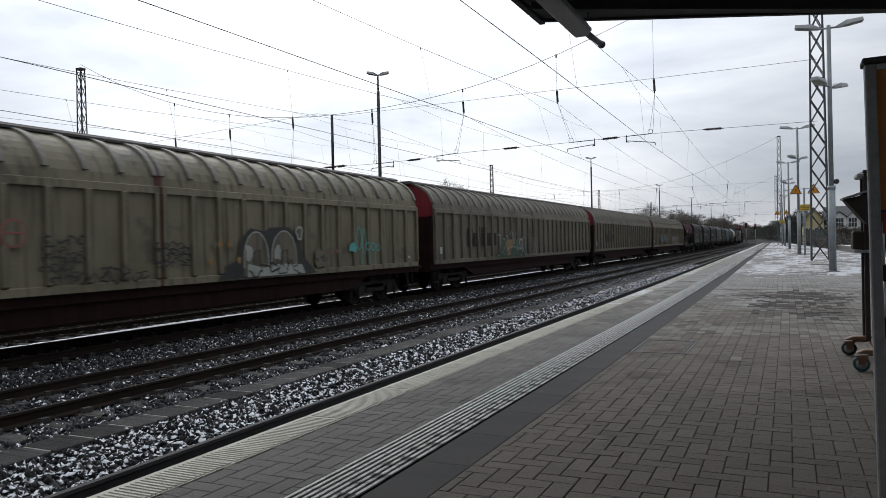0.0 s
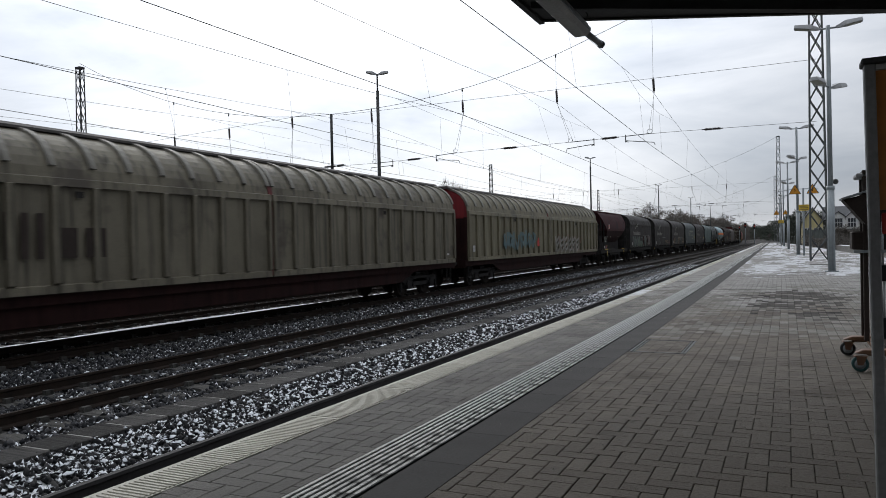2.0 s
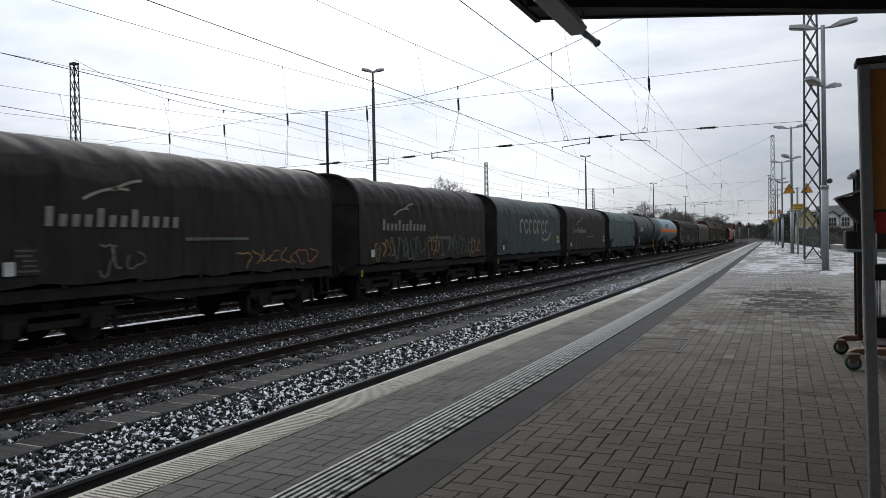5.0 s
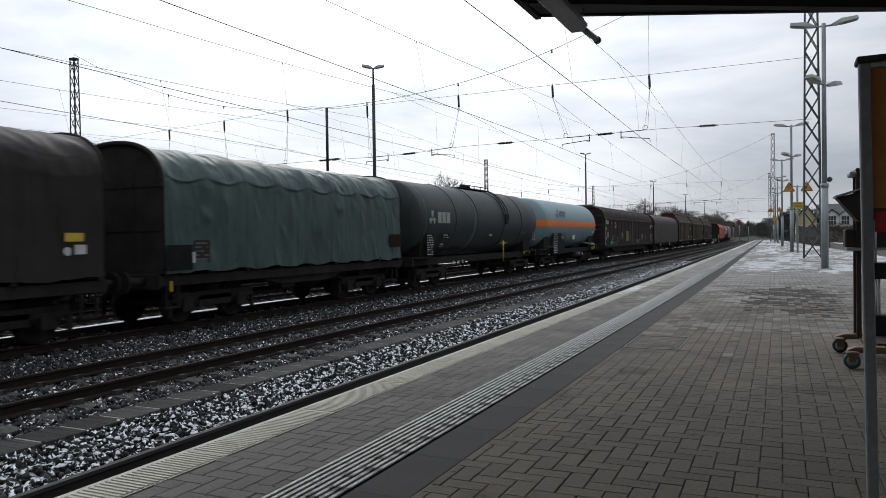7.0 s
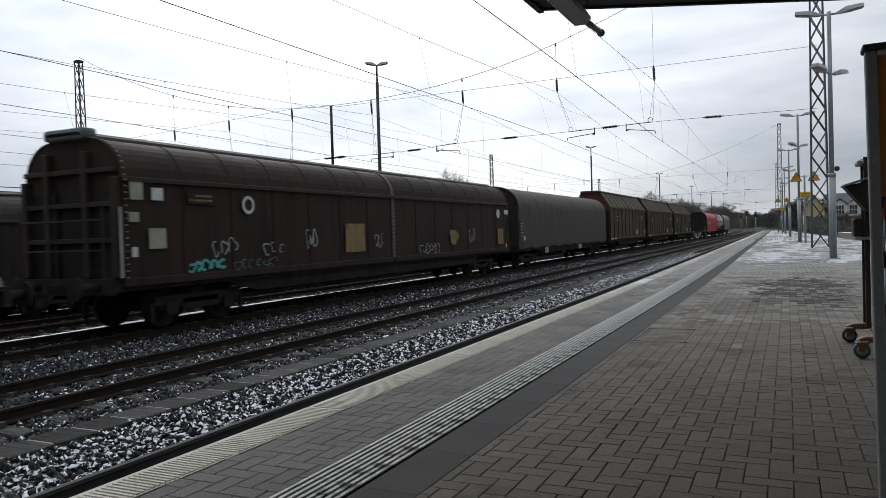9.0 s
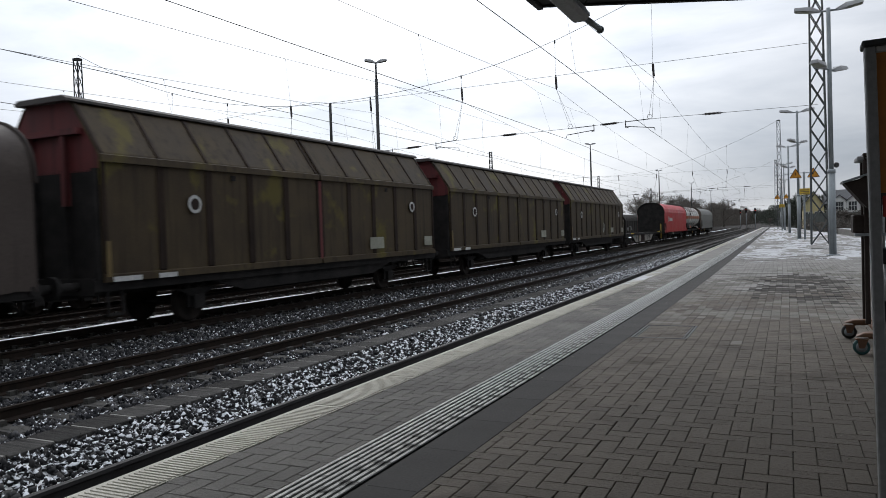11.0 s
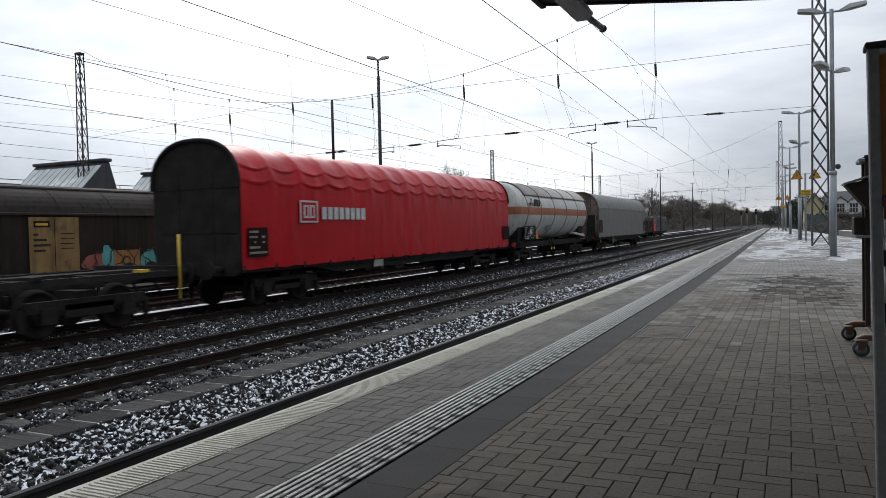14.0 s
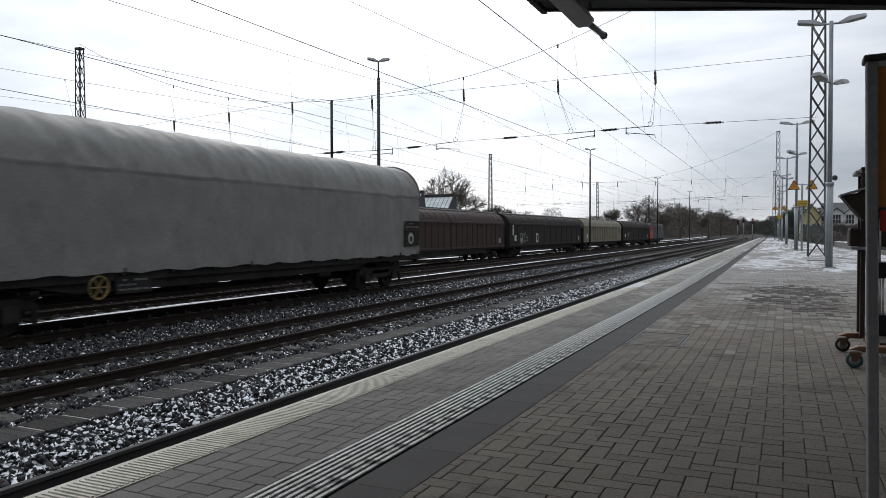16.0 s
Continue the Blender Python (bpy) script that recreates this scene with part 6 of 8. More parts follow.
for z in (1.9, 2.62, 3.3):
    bm = bmesh.new()
    box(bm, -1.3, 1.3, 0.06, 0.185, z, z + 0.1)
    part("end_rail", bevelled(bm, 0.012), M_DULLBROWN, wg)
join_train(wg, 210.3)

wg = tarp_wagon(19.2, M_TARP_TAUPE, "long taupe tarpaulin wagon with a smooth taut cover", 9, (2.95, 4.1), 1.05, 0.012, 0.008, seed=31, slack=0.0)
bogie(wg, 2.3), bogie(wg, 16.9)
marks(wg, 0.25, 1.55, 0.5, 0.85, 5, 1.44, M_TARP_TAUPE, M_PALE, 41)
disc(wg, 0.85, 1.55, 0.12, M_WHITE, 1.45)
patch(wg, "label_panel", 4.5, 0.7, 0.6, 0.3, M_PALE, 1.36), patch(wg, "label_panel", 11.5, 0.72, 0.8, 0.26, M_PALE, 1.36)
join_train(wg, 234.0)

# three olive-brown wagons with slanted roofs
OLIVE_ROOF = [(1.40, 3.52), (1.36, 3.62), (0.72, 4.58), (0.62, 4.66)]
for k, (a, b) in enumerate(((254.3, 269.25), (270.4, 286.95), (288.05, 303.9))):
    L = b - a
    wg = sliding_wall_wagon(L, M_OLIVE, M_RED_FADED, (1.1, 3.5), OLIVE_ROOF, 1.36, ["olive-brown slant-roofed sliding-wall wagon with yellowed patches", "olive-brown slant-roofed wagon with a round white mark", "dark olive-brown slant-roofed wagon with pale panels"][k],
                            rib_w=0.2, hoop=0.03, rib_d=0.03, eave=0.16, hoop_w=0.08, low=0.62, rib_paint=M_OLIVE_RIB)
    bm = bmesh.new()
    shell(bm, [(1.435, 1.2), (1.435, 3.4)], L / 2 - 0.06, L / 2 + 0.06, 0.03)
    part("centre_post", bm, M_RED_FADED if k == 0 else M_OLIVE, wg)
    axle(wg, 3.0), axle(wg, L - 3.0)
    bm = bmesh.new()
    prism(bm, [(-0.95, 3.98), (0.95, 3.98), (0.95, 4.1), (-0.95, 4.1)], 0.06, 0.2)
    part("end_bar", bm, M_RED_FADED, wg, "red end cross bar")
    for x in (-0.5, 0.5):
        bm = bmesh.new()
        box(bm, x - 0.06, x + 0.06, 0.08, 0.2, 2.6, 3.97)
        part("end_post", bm, M_RED_FADED, wg)
    step_iron(wg, 0.3), step_iron(wg, L - 0.7)
    disc(wg, 2.6, 2.65, 0.2, M_WHITE), disc(wg, L - 1.95, 2.76, 0.18, M_WHITE)
    disc(wg, 2.6, 2.65, 0.13, M_BROWN, 1.462), disc(wg, L - 1.95, 2.76, 0.11, M_BROWN, 1.462)
    patch(wg, "pale_panel", L - 4.85, 1.4, 0.85, 0.36, M_PALE), patch(wg, "pale_panel", L - 1.05, 1.4, 0.6, 0.32, M_PALE)
    patch(wg, "white_foot_panel", 0.35, 1.1, 0.7, 0.1, M_WHITE, 1.462), patch(wg, "white_foot_panel", 1.5, 1.1, 0.5, 0.1, M_WHITE, 1.462)
    patch(wg, "pale_edge_strip", 0.22, 1.2, 0.1, 0.7, M_MUSTARD)
    if k == 2:
        scrawl(wg, 8.4, 1.5, 0.5, 0.6, M_PAINT_PALE, 151, 2, 0.06)
    join_train(wg, a)


def container_wagon(L, label):
    wg = thing("flat_wagon", pose(0, 0, 0), label, "railway wagon", "goods train")
    bm = bmesh.new()
    for s in (-1, 1):
        box(bm, s * 1.22 - 0.07, s * 1.22 + 0.07, 0.0, L, 1.0, 1.13)
    for k in range(12):
        y = 0.2 + (L - 0.5) * k / 11
        box(bm, -1.25, 1.25, y, y + 0.14, 0.98, 1.11)
    box(bm, -0.25, 0.25, 0.0, L, 0.85, 1.14)
    for y in (0.0, L - 0.14):
        box(bm, -1.3, 1.3, y, y + 0.14, 0.84, 1.22)
    part("deck_frame", bm, M_UNDER, wg)
    for s in (-1, 1):
        bm = bmesh.new()
        q = [(3.4, 1.04), (4.95, 0.42), (12.6, 0.42), (14.2, 1.04)]
        lo = [bm.verts.new((s * 1.16, y, z)) for y, z in q]
        hi = [bm.verts.new((s * 1.22, y, z)) for y, z in q]
        bm.faces.new(lo), bm.faces.new(hi[::-1])
        for i in range(4):
            bm.faces.new((lo[i], lo[(i + 1) % 4], hi[(i + 1) % 4], hi[i]))
        bmesh.ops.recalc_face_normals(bm, faces=bm.faces[:])
        part("fishbelly_beam", bm, M_CONT_GREY, wg)
    for y, w in ((6.0, 0.26), (7.45, 1.75), (10.9, 0.2), (11.9, 0.25)):
        patch(wg, "dark_bay", y, 0.43, w, 0.6, M_UNDER_RED if w > 1 else M_UNDER, 1.226)
    marks(wg, 4.7, 0.66, 1.1, 0.32, 4, 1.226, M_CONT_GREY, M_BLACK, 71)
    disc(wg, 6.65, 0.82, 0.15, M_MUSTARD, 1.228), blot(wg, 11.3, 0.6, 0.3, 0.36, M_PAINT_BLACK, 6, 1.23)
    patch(wg, "blue_label", 4.2, 0.86, 0.24, 0.16, M_PAINT_TEAL, 1.228)
    for y in (1.0, 3.3, 9.2, L - 3.6, L - 1.2):
        bm = bmesh.new()
        box(bm, 1.12, 1.34, y, y + 0.22, 1.13, 1.19)
        part("container_spigot", bm, M_YELLOW if y in (3.3, L - 1.2) else M_UNDER, wg)
    bm = bmesh.new()
    tube(bm, (1.3, L - 0.1, 0.5), (1.3, L - 0.1, 1.9), 0.03, n=6)
    part("hand_brake_post", bm, M_YELLOW, wg)
    bogie(wg, 2.2), bogie(wg, L - 2.2)
    buffers(wg, L, 0.55)
    return wg


join_train(container_wagon(18.6, "empty container flat wagon with pale fishbelly side beams"), 305.2)

wg = tarp_wagon(18.85, M_TARP_RED, "bright red tarpaulin wagon with quilted folds and white marks", 15, (3.0, 4.2), 1.0, 0.01, 0.04, seed=41, end_paint=M_UNDER, slack=0.07, snap=0.06, tucks=(0.2, 0.5))
bogie(wg, 2.3), bogie(wg, 16.5)
marks(wg, 0.3, 1.3, 0.75, 0.72, 5, 1.45, M_UNDER_RED, M_PALE, 81)
patch(wg, "logo_plate", 2.43, 2.14, 0.83, 0.6, M_WHITE, 1.45), patch(wg, "logo_inner", 2.49, 2.19, 0.71, 0.5, M_TARP_RED, 1.456)
for q in range(2):
    patch(wg, "logo_bar", 2.58 + 0.28 * q, 2.26, 0.24, 0.36, M_WHITE, 1.46), patch(wg, "logo_slot", 2.66 + 0.28 * q, 2.32, 0.09, 0.24, M_TARP_RED, 1.466)
for q in range(8):
    patch(wg, "letter_bar", 3.46 + 0.3 * q, 2.23, 0.23, 0.35, M_WHITE, 1.45)
patch(wg, "red_end_panel", 17.95, 1.35, 0.75, 0.6, M_UNDER_RED, 1.46)
patch(wg, "label_panel", 6.4, 0.74, 0.6, 0.22, M_PALE, 1.36)
join_train(wg, 325.5)

wg = tank_wagon(14.4, M_TANK_WHITE, "off-white gas tank wagon with a faded orange band", 1.46, 2.72, (0.2, 14.2), (1.75, 4.02, 6.42, 8.85, 11.35, 13.9), M_RING, (M_SALMON, 2.52, 2.9), dome=0.6, saddle=M_UNDER)
bogie(wg, 2.1), bogie(wg, 12.3)
bm = bmesh.new()
lathe(bm, [(0.34, 0.36), (0.2, 0.37), (0.12, 0.37), (0.1, 0.29), (0.13, 0.26), (0.13, 0.02)][::-1], "y", 24, 0.55, 2.45)
hatch = part("manhole", bm, M_RING, wg)
bm = bmesh.new()
for i in range(20):
    a = 2 * math.pi * i / 20
    tube(bm, (0.55 + 0.33 * math.cos(a), 0.06, 2.45 + 0.33 * math.sin(a)), (0.55 + 0.33 * math.cos(a), 0.1, 2.45 + 0.33 * math.sin(a)), 0.025, n=6)
part("bolts", bm, M_UNDER, hatch)
# the weathered sun shield lies over the top third of the tank, a hand's width proud
bm = bmesh.new()
shell(bm, [(1.5 * math.cos(radians(a)), 2.72 + 1.5 * math.sin(radians(a))) for a in range(32, 150, 4)], 1.75, 13.9, 0.015)
for f in bm.faces:
    f.smooth = len(f.verts) == 4
part("sun_shield", bm, M_SUNSHIELD, wg, "weathered grey sun shield over the tank")
for y in (1.75, 4.02, 6.42, 8.85, 11.35, 13.9):
    bm = bmesh.new()
    shell(bm, [(1.525 * math.cos(radians(a)), 2.72 + 1.525 * math.sin(radians(a))) for a in range(30, 152, 4)], y - 0.03, y + 0.03, 0.03)
    part("shield_strap", bm, M_RING, wg)
bm = bmesh.new()
for s in (-1, 1):
    prism(bm, [(s * 1.265, 3.49), (s * 1.29, 3.49), (s * 1.28, 3.53), (s * 1.255, 3.53)], 1.75, 13.9)
part("sunshield_edge", bm, M_RING, wg)
marks(wg, 1.3, 1.25, 1.85, 0.7, 6, 1.38, M_BLACK, M_PAINT_PALE, 91)
patch(wg, "orange_plate", 3.2, 1.28, 0.32, 0.3, M_ORANGE, 1.385), patch(wg, "dark_label", 5.4, 1.72, 0.9, 0.3, M_ZINC, 1.26), patch(wg, "blue_label", 1.72, 1.27, 0.3, 0.18, M_TANK_BLUE, 1.392), patch(wg, "red_label", 2.5, 1.55, 0.16, 0.12, M_SIGNRED, 1.392)
bm = bmesh.new()
ring = [bm.verts.new((1.39, 2.35 + 0.2 * math.sin(a * math.pi / 2), 1.64 + 0.2 * math.cos(a * math.pi / 2))) for a in range(4)]
bm.faces.new(ring)
part("diamond_label", bm, M_WHITE, wg)
for q in range(3):
    a = math.pi / 2 + q * 2.094
    mound(wg, [(2.2 + 0.06 * math.cos(a - 0.9), 3.12 + 0.06 * math.sin(a - 0.9)), (2.2 + 0.29 * math.cos(a - 0.42), 3.12 + 0.25 * math.sin(a - 0.42)),
               (2.2 + 0.29 * math.cos(a + 0.42), 3.12 + 0.25 * math.sin(a + 0.42)), (2.2 + 0.06 * math.cos(a + 0.9), 3.12 + 0.06 * math.sin(a + 0.9))], M_DULLBROWN, 1.47, "logo_lobe")
for q in range(3):
    patch(wg, "letter_bar", 2.65 + 0.38 * q, 2.95, 0.3, 0.36, M_DULLBROWN, 1.47)
for y in (6.4, 6.9):
    bm = bmesh.new()
    tube(bm, (1.0, y + 0.4, 1.25), (1.2, y, 0.75), 0.06, n=8)
    part("outlet_pipe", bm, M_UNDER, wg)
    disc(wg, y, 0.68, 0.08, M_YELLOW, 1.24)
bm = bmesh.new()
a, b = prism(bm, [(0.9, 1.2), (1.24, 1.2), (1.2, 1.36), (0.9, 1.55)], 11.4, 13.9)
for v in a:
    v.co.z = 1.42 + 0.3 * (v.co.z - 1.2)
part("end_skirt", bm, M_SUNSHIELD, wg, "grimy curved saddle plate")
handrail(wg, 12.4, 1.34, 1.0, 0.1, 1.1, M_MUSTARD)
bm = bmesh.new()
tube(bm, (1.3, -0.1, 1.05), (1.3, -0.02, 1.05), 0.1, n=12)
part("tail_lamp", bm, M_SIGNRED, wg, "small red lamp disc at the buffer beam")
join_train(wg, 345.3)

wg = tarp_wagon(18.5, M_TARP_GREY, "long mid-grey tarpaulin wagon with rust-stained end wall", 14, (2.9, 4.22), 1.08, 0.014, 0.014, seed=51, end_paint=M_RUSTY_END, slack=0.045, tucks=(0.17,), snap=0.12, lip=0.6, gather=0.022, swag=0.035)
bogie(wg, 2.3), bogie(wg, 16.2)
marks(wg, 0.15, 1.4, 0.95, 0.88, 6, 1.45, M_UNDER, M_RING, 95)
marks(wg, 5.2, 0.66, 0.9, 0.34, 3, 1.36, M_UNDER, M_ZINC, 96)
marks(wg, 17.2, 1.96, 1.05, 0.3, 2, 1.47, M_UNDER, M_RING, 97)
patch(wg, "label_plate", 17.2, 1.4, 1.05, 0.55, M_UNDER, 1.47), disc(wg, 17.62, 1.66, 0.2, M_PALE, 1.478), disc(wg, 17.62, 1.64, 0.1, M_DULLBROWN, 1.486)
bm = bmesh.new()
for i in range(16):
    a, b = 2 * math.pi * i / 16, 2 * math.pi * (i + 1) / 16
    tube(bm, (1.38, 4.78 + 0.22 * math.cos(a), 0.82 + 0.22 * math.sin(a)), (1.38, 4.78 + 0.22 * math.cos(b), 0.82 + 0.22 * math.sin(b)), 0.022, n=5, caps=False)
for i in range(3):
    a = math.pi * i / 3
    tube(bm, (1.38, 4.78 - 0.2 * math.cos(a), 0.82 - 0.2 * math.sin(a)), (1.38, 4.78 + 0.2 * math.cos(a), 0.82 + 0.2 * math.sin(a)), 0.015, n=5)
part("brake_wheel", bm, M_MUSTARD, wg)
bm = bmesh.new()
for x in (-1.25, -0.55, 0.55, 1.25):
    tube(bm, (x, -0.06, 1.2), (x, -0.06, 2.7 if abs(x) > 1 else 3.7), 0.028, n=8)
tube(bm, (-1.3, -0.1, 2.68), (1.36, -0.1, 2.68), 0.032, n=8)
tube(bm, (1.3, -0.35, 0.9), (1.3, -0.35, 2.75), 0.026, n=8)
part("end_gallery", bm, M_RING, wg, "rust-stained grey steel posts and rail on the end wall")
bm = bmesh.new()
for x in (-1.25, 0.1, 1.25):
    tube(bm, (x, -0.4, 1.2), (x, -0.4, 1.9), 0.025, n=6)
tube(bm, (-1.25, -0.4, 1.9), (1.25, -0.4, 1.9), 0.025, n=6)
for q in range(5):
    tube(bm, (0.9, -0.3, 1.4 + 0.3 * q), (1.25, -0.3, 1.4 + 0.3 * q), 0.015, n=5)
box(bm, -1.3, 1.3, -0.42, 0.1, 1.14, 1.18)
for x0, x1 in ((-1.25, -0.6), (0.6, 1.25)):
    box(bm, x0, x1, -0.02, 0.03, 1.18, 2.6)
part("end_platform", bm, M_UNDER, wg)
bm = bmesh.new()
tube(bm, (1.1, -0.2, 1.08), (1.1, -0.16, 1.08), 0.09, n=12)
part("tail_lamp", bm, M_SIGNRED, wg)
patch(wg, "brake_handle", 0.75, 0.72, 0.12, 0.2, M_YELLOW, 1.38)
join_train(wg, 362.3)
# ---- canopy over the camera ----
canopy = thing("platform_canopy", pose(0, 0, 0), "dark low-sloping platform canopy with a steel edge", "canopy", kind="structure")


def canopy_z(x):
    return 3.0 - 0.12 * (x + 1.85) if x < 1.4 else 2.61 + 0.12 * (x - 1.4)


bm = bmesh.new()
prof = [(-1.85, canopy_z(-1.85)), (1.4, canopy_z(1.4)), (4.6, canopy_z(4.6)), (4.6, canopy_z(4.6) + 0.2), (1.4, canopy_z(1.4) + 0.2), (-1.85, 3.2)]
prism(bm, prof, -14, 6.1)
part("canopy_deck", bm, M_CANOPY, canopy)
for y in (-12.0, -9.0, -6.0, -3.0, 0.0, 3.0, 5.6):
    bm = bmesh.new()
    prism(bm, [(-1.8, canopy_z(-1.8) - 0.001), (1.4, canopy_z(1.4) - 0.001), (1.4, canopy_z(1.4) - 0.16), (-1.8, canopy_z(-1.8) - 0.05)][::-1], y, y + 0.1)
    prism(bm, [(1.4, canopy_z(1.4) - 0.001), (4.5, canopy_z(4.5) - 0.001), (4.5, canopy_z(4.5) - 0.05), (1.4, canopy_z(1.4) - 0.16)][::-1], y, y + 0.1)
    part("canopy_beam", bm, M_CANOPY, canopy)
bm = bmesh.new()
prism(bm, [(-1.9, 2.97), (-1.853, 2.97), (-1.853, 3.26), (-1.9, 3.26)], -14, 6.14)
part("edge_fascia", bm, M_DARKSTEEL, canopy)
bm = bmesh.new()
prism(bm, [(-1.853, 2.985), (1.4, 2.985 - 0.39), (4.6, 2.98), (4.6, 3.2), (1.4, 2.83), (-1.853, 3.24)], 6.102, 6.14)
part("edge_fascia", bm, M_DARKSTEEL, canopy)
for y in (-9.0, 0.6):
    bm = bmesh.new()
    box(bm, 1.32, 1.48, y - 0.1, y + 0.1, 0, canopy_z(1.4) - 0.16)
    part("canopy_column", bevelled(bm, 0.01), M_GALV, canopy)

tube_light = thing("fluorescent_light", pose(0.03, 0, 0), "grey trough lamp hung on chains under the canopy edge", "ceiling light")
bm = bmesh.new()
prism(bm, [(-1.54, 2.73), (-1.51, 2.70), (-1.42, 2.70), (-1.39, 2.73), (-1.41, 2.80), (-1.45, 2.84), (-1.48, 2.84), (-1.52, 2.80)], 3.2, 5.72)
part("lamp_trough", bevelled(bm, 0.006), M_LAMPGREY, tube_light)
bm = bmesh.new()
prism(bm, [(-1.545, 2.735), (-1.536, 2.735), (-1.536, 2.76), (-1.545, 2.76)], 3.2, 5.72)
prism(bm, [(-1.394, 2.735), (-1.385, 2.735), (-1.385, 2.76), (-1.394, 2.76)], 3.2, 5.72)
part("lamp_rim", bm, M_GALV, tube_light)
bm = bmesh.new()
tube(bm, (-1.45, 5.7, 2.75), (-1.375, 6.02, 2.7), 0.024, n=10)
tube(bm, (-1.378, 6.01, 2.702), (-1.374, 6.03, 2.698), 0.03, n=10)
part("conduit", bm, M_GALV, tube_light)
for y in (3.5, 5.74):
    bm = bmesh.new()
    for q in range(5):
        z = 2.84 + 0.026 * q
        tube(bm, (-1.42 + (0.006 if q % 2 else -0.006), y, z), (-1.42 + (-0.006 if q % 2 else 0.006), y, z + 0.026), 0.006, n=5)
    tube(bm, (-1.42, y, 2.955), (-1.42, y, 2.975), 0.05, n=8)
    part("hanging_chain", bm, M_DARKSTEEL, tube_light)


# ---- lamps, masts and signs on the platform ----
def lamp_head(parent, m, l=0.72, w=0.34):
    bm = bmesh.new()
    q = [(0.0, 0.06, 0.02), (0.28, 0.5, 0.09), (l, 0.42, 0.05)]
    rows = []
    for y, k, t in q:
        rows.append([bm.verts.new(p) for p in ((-w * k, y, -0.02), (w * k, y, -0.02), (w * k * 0.7, y, t + 0.03), (-w * k * 0.7, y, t + 0.03))])
    for a, b in zip(rows, rows[1:]):
        for i in range(4):
            bm.faces.new((a[i], a[(i + 1) % 4], b[(i + 1) % 4], b[i]))
    bm.faces.new(rows[0][::-1])
    bm.faces.new(rows[-1])
    ob = part("lamp_head", bm, M_LAMPGREY, parent)
    ob.matrix_basis = m
    bm = bmesh.new()
    box(bm, -w * 0.36, w * 0.36, 0.3, l - 0.04, -0.035, -0.02)
    g = part("lamp_glass", bm, M_PALE, ob)
    return ob


def platform_lamp(x, y, h=7.5):
    t = thing("street_lamp", pose(0, 0, 0), "tall galvanised platform lamp with flat grey heads", "lamp post", "platform lamps")
    bm = bmesh.new()
    tube(bm, (0, 0, 0), (0, 0, 2.6), 0.105, n=14)
    tube(bm, (0, 0, 2.6), (0, 0, h), 0.07, 0.06, n=12)
    tube(bm, (0, 0, 2.5), (0, 0, 2.62), 0.115, n=14)
    tube(bm, (0, 0, 0), (0, 0, 0.03), 0.2, n=14)
    part("post", bm, M_GALV, t)
    for z, a in ((h - 0.12, 0), (h - 1.9, 62)):
        bm = bmesh.new()
        c, s = math.cos(radians(a)), math.sin(radians(a))
        tube(bm, (-0.35 * c, -0.35 * s, z + 0.04), (0.35 * c, 0.35 * s, z + 0.04), 0.03, n=8)
        part("bracket", bm, M_GALV, t)
        for k in (0, 180):
            lamp_head(t, Matrix.Translation((0.22 * c * (1 if k == 0 else -1), 0.22 * s * (1 if k == 0 else -1), z + 0.03)) @ pose(0, 0, 0, 10, 0, a - 90 + k))
    t.matrix_basis = pose(x, y, 0)
    return t


LAMPS = [(1.22, 25.5, 7.5), (0.58, 48.3, 7.7), (0.1, 70.5, 7.7), (-0.35, 92, 7.7), (-0.75, 114, 7.7), (-1.1, 136, 7.7)]
first_lamp = platform_lamp(*LAMPS[0])
for x, y, h in LAMPS[1:]:
    copy_thing(first_lamp, pose(x, y, 0))


def lattice_mast(h, w0, w1, panels, label, group, paint=None):
    t = thing("lattice_mast", pose(0, 0, 0), label, "mast", group)
    paint = paint or M_DARKSTEEL

    def corner(i, z):
        w = (w0 + (w1 - w0) * z / h) / 2
        return Vector(((-1, 1, 1, -1)[i] * w, (-1, -1, 1, 1)[i] * w * 0.75, z))

    for i in range(4):
        bm = bmesh.new()
        tube(bm, corner(i, 0), corner(i, h), 0.045, 0.035, n=4)
        part("chord", bm, paint, t)
    for k in range(panels):
        z0, z1 = h * k / panels, h * (k + 1) / panels
        for i in range(4):
            j = (i + 1) % 4
            for a, b in ((i, j), (j, i)):
                bm = bmesh.new()
                tube(bm, corner(a, z0), corner(b, z1), 0.02, n=4, caps=False)
                part("brace", bm, paint, t)
    bm = bmesh.new()
    box(bm, -w1 * 0.6, w1 * 0.6, -w1 * 0.5, w1 * 0.5, h, h + 0.12)
    part("mast_cap", bm, paint, t)
    bm = bmesh.new()
    box(bm, -w0 * 0.55, w0 * 0.55, -w0 * 0.5, w0 * 0.5, -1.4, -0.14)
    part("footing", bm, M_CONCRETE, t)
    return t


M_MAST = surface("mast_paint", (0.055, 0.062, 0.062), (0.1, 0.11, 0.108), 2, 40, 0.6, 0.2, bump=0.05, streak=0.3)
mast = lattice_mast(13.2, 0.6, 0.36, 15, "tall grey steel lattice mast carrying the overhead line", "overhead line masts", M_MAST)
mast.matrix_basis = pose(1.1, 31.8, 0.16)
for x, y, z in ((-0.86, 100, 0.1), (-2.1, 165, 0.1)):
    copy_thing(mast, pose(x, y, z))
side_mast = lattice_mast(13.6, 0.62, 0.36, 16, "dark steel lattice mast beyond the sidings", "overhead line masts")
side_mast.matrix_basis = pose(-39.0, 31.8, BED - 0.4)
for y in (99.8, 165, 232, 300):
    copy_thing(side_mast, pose(-39.0 + 0.006 * (y - 32), y, BED - 0.4))


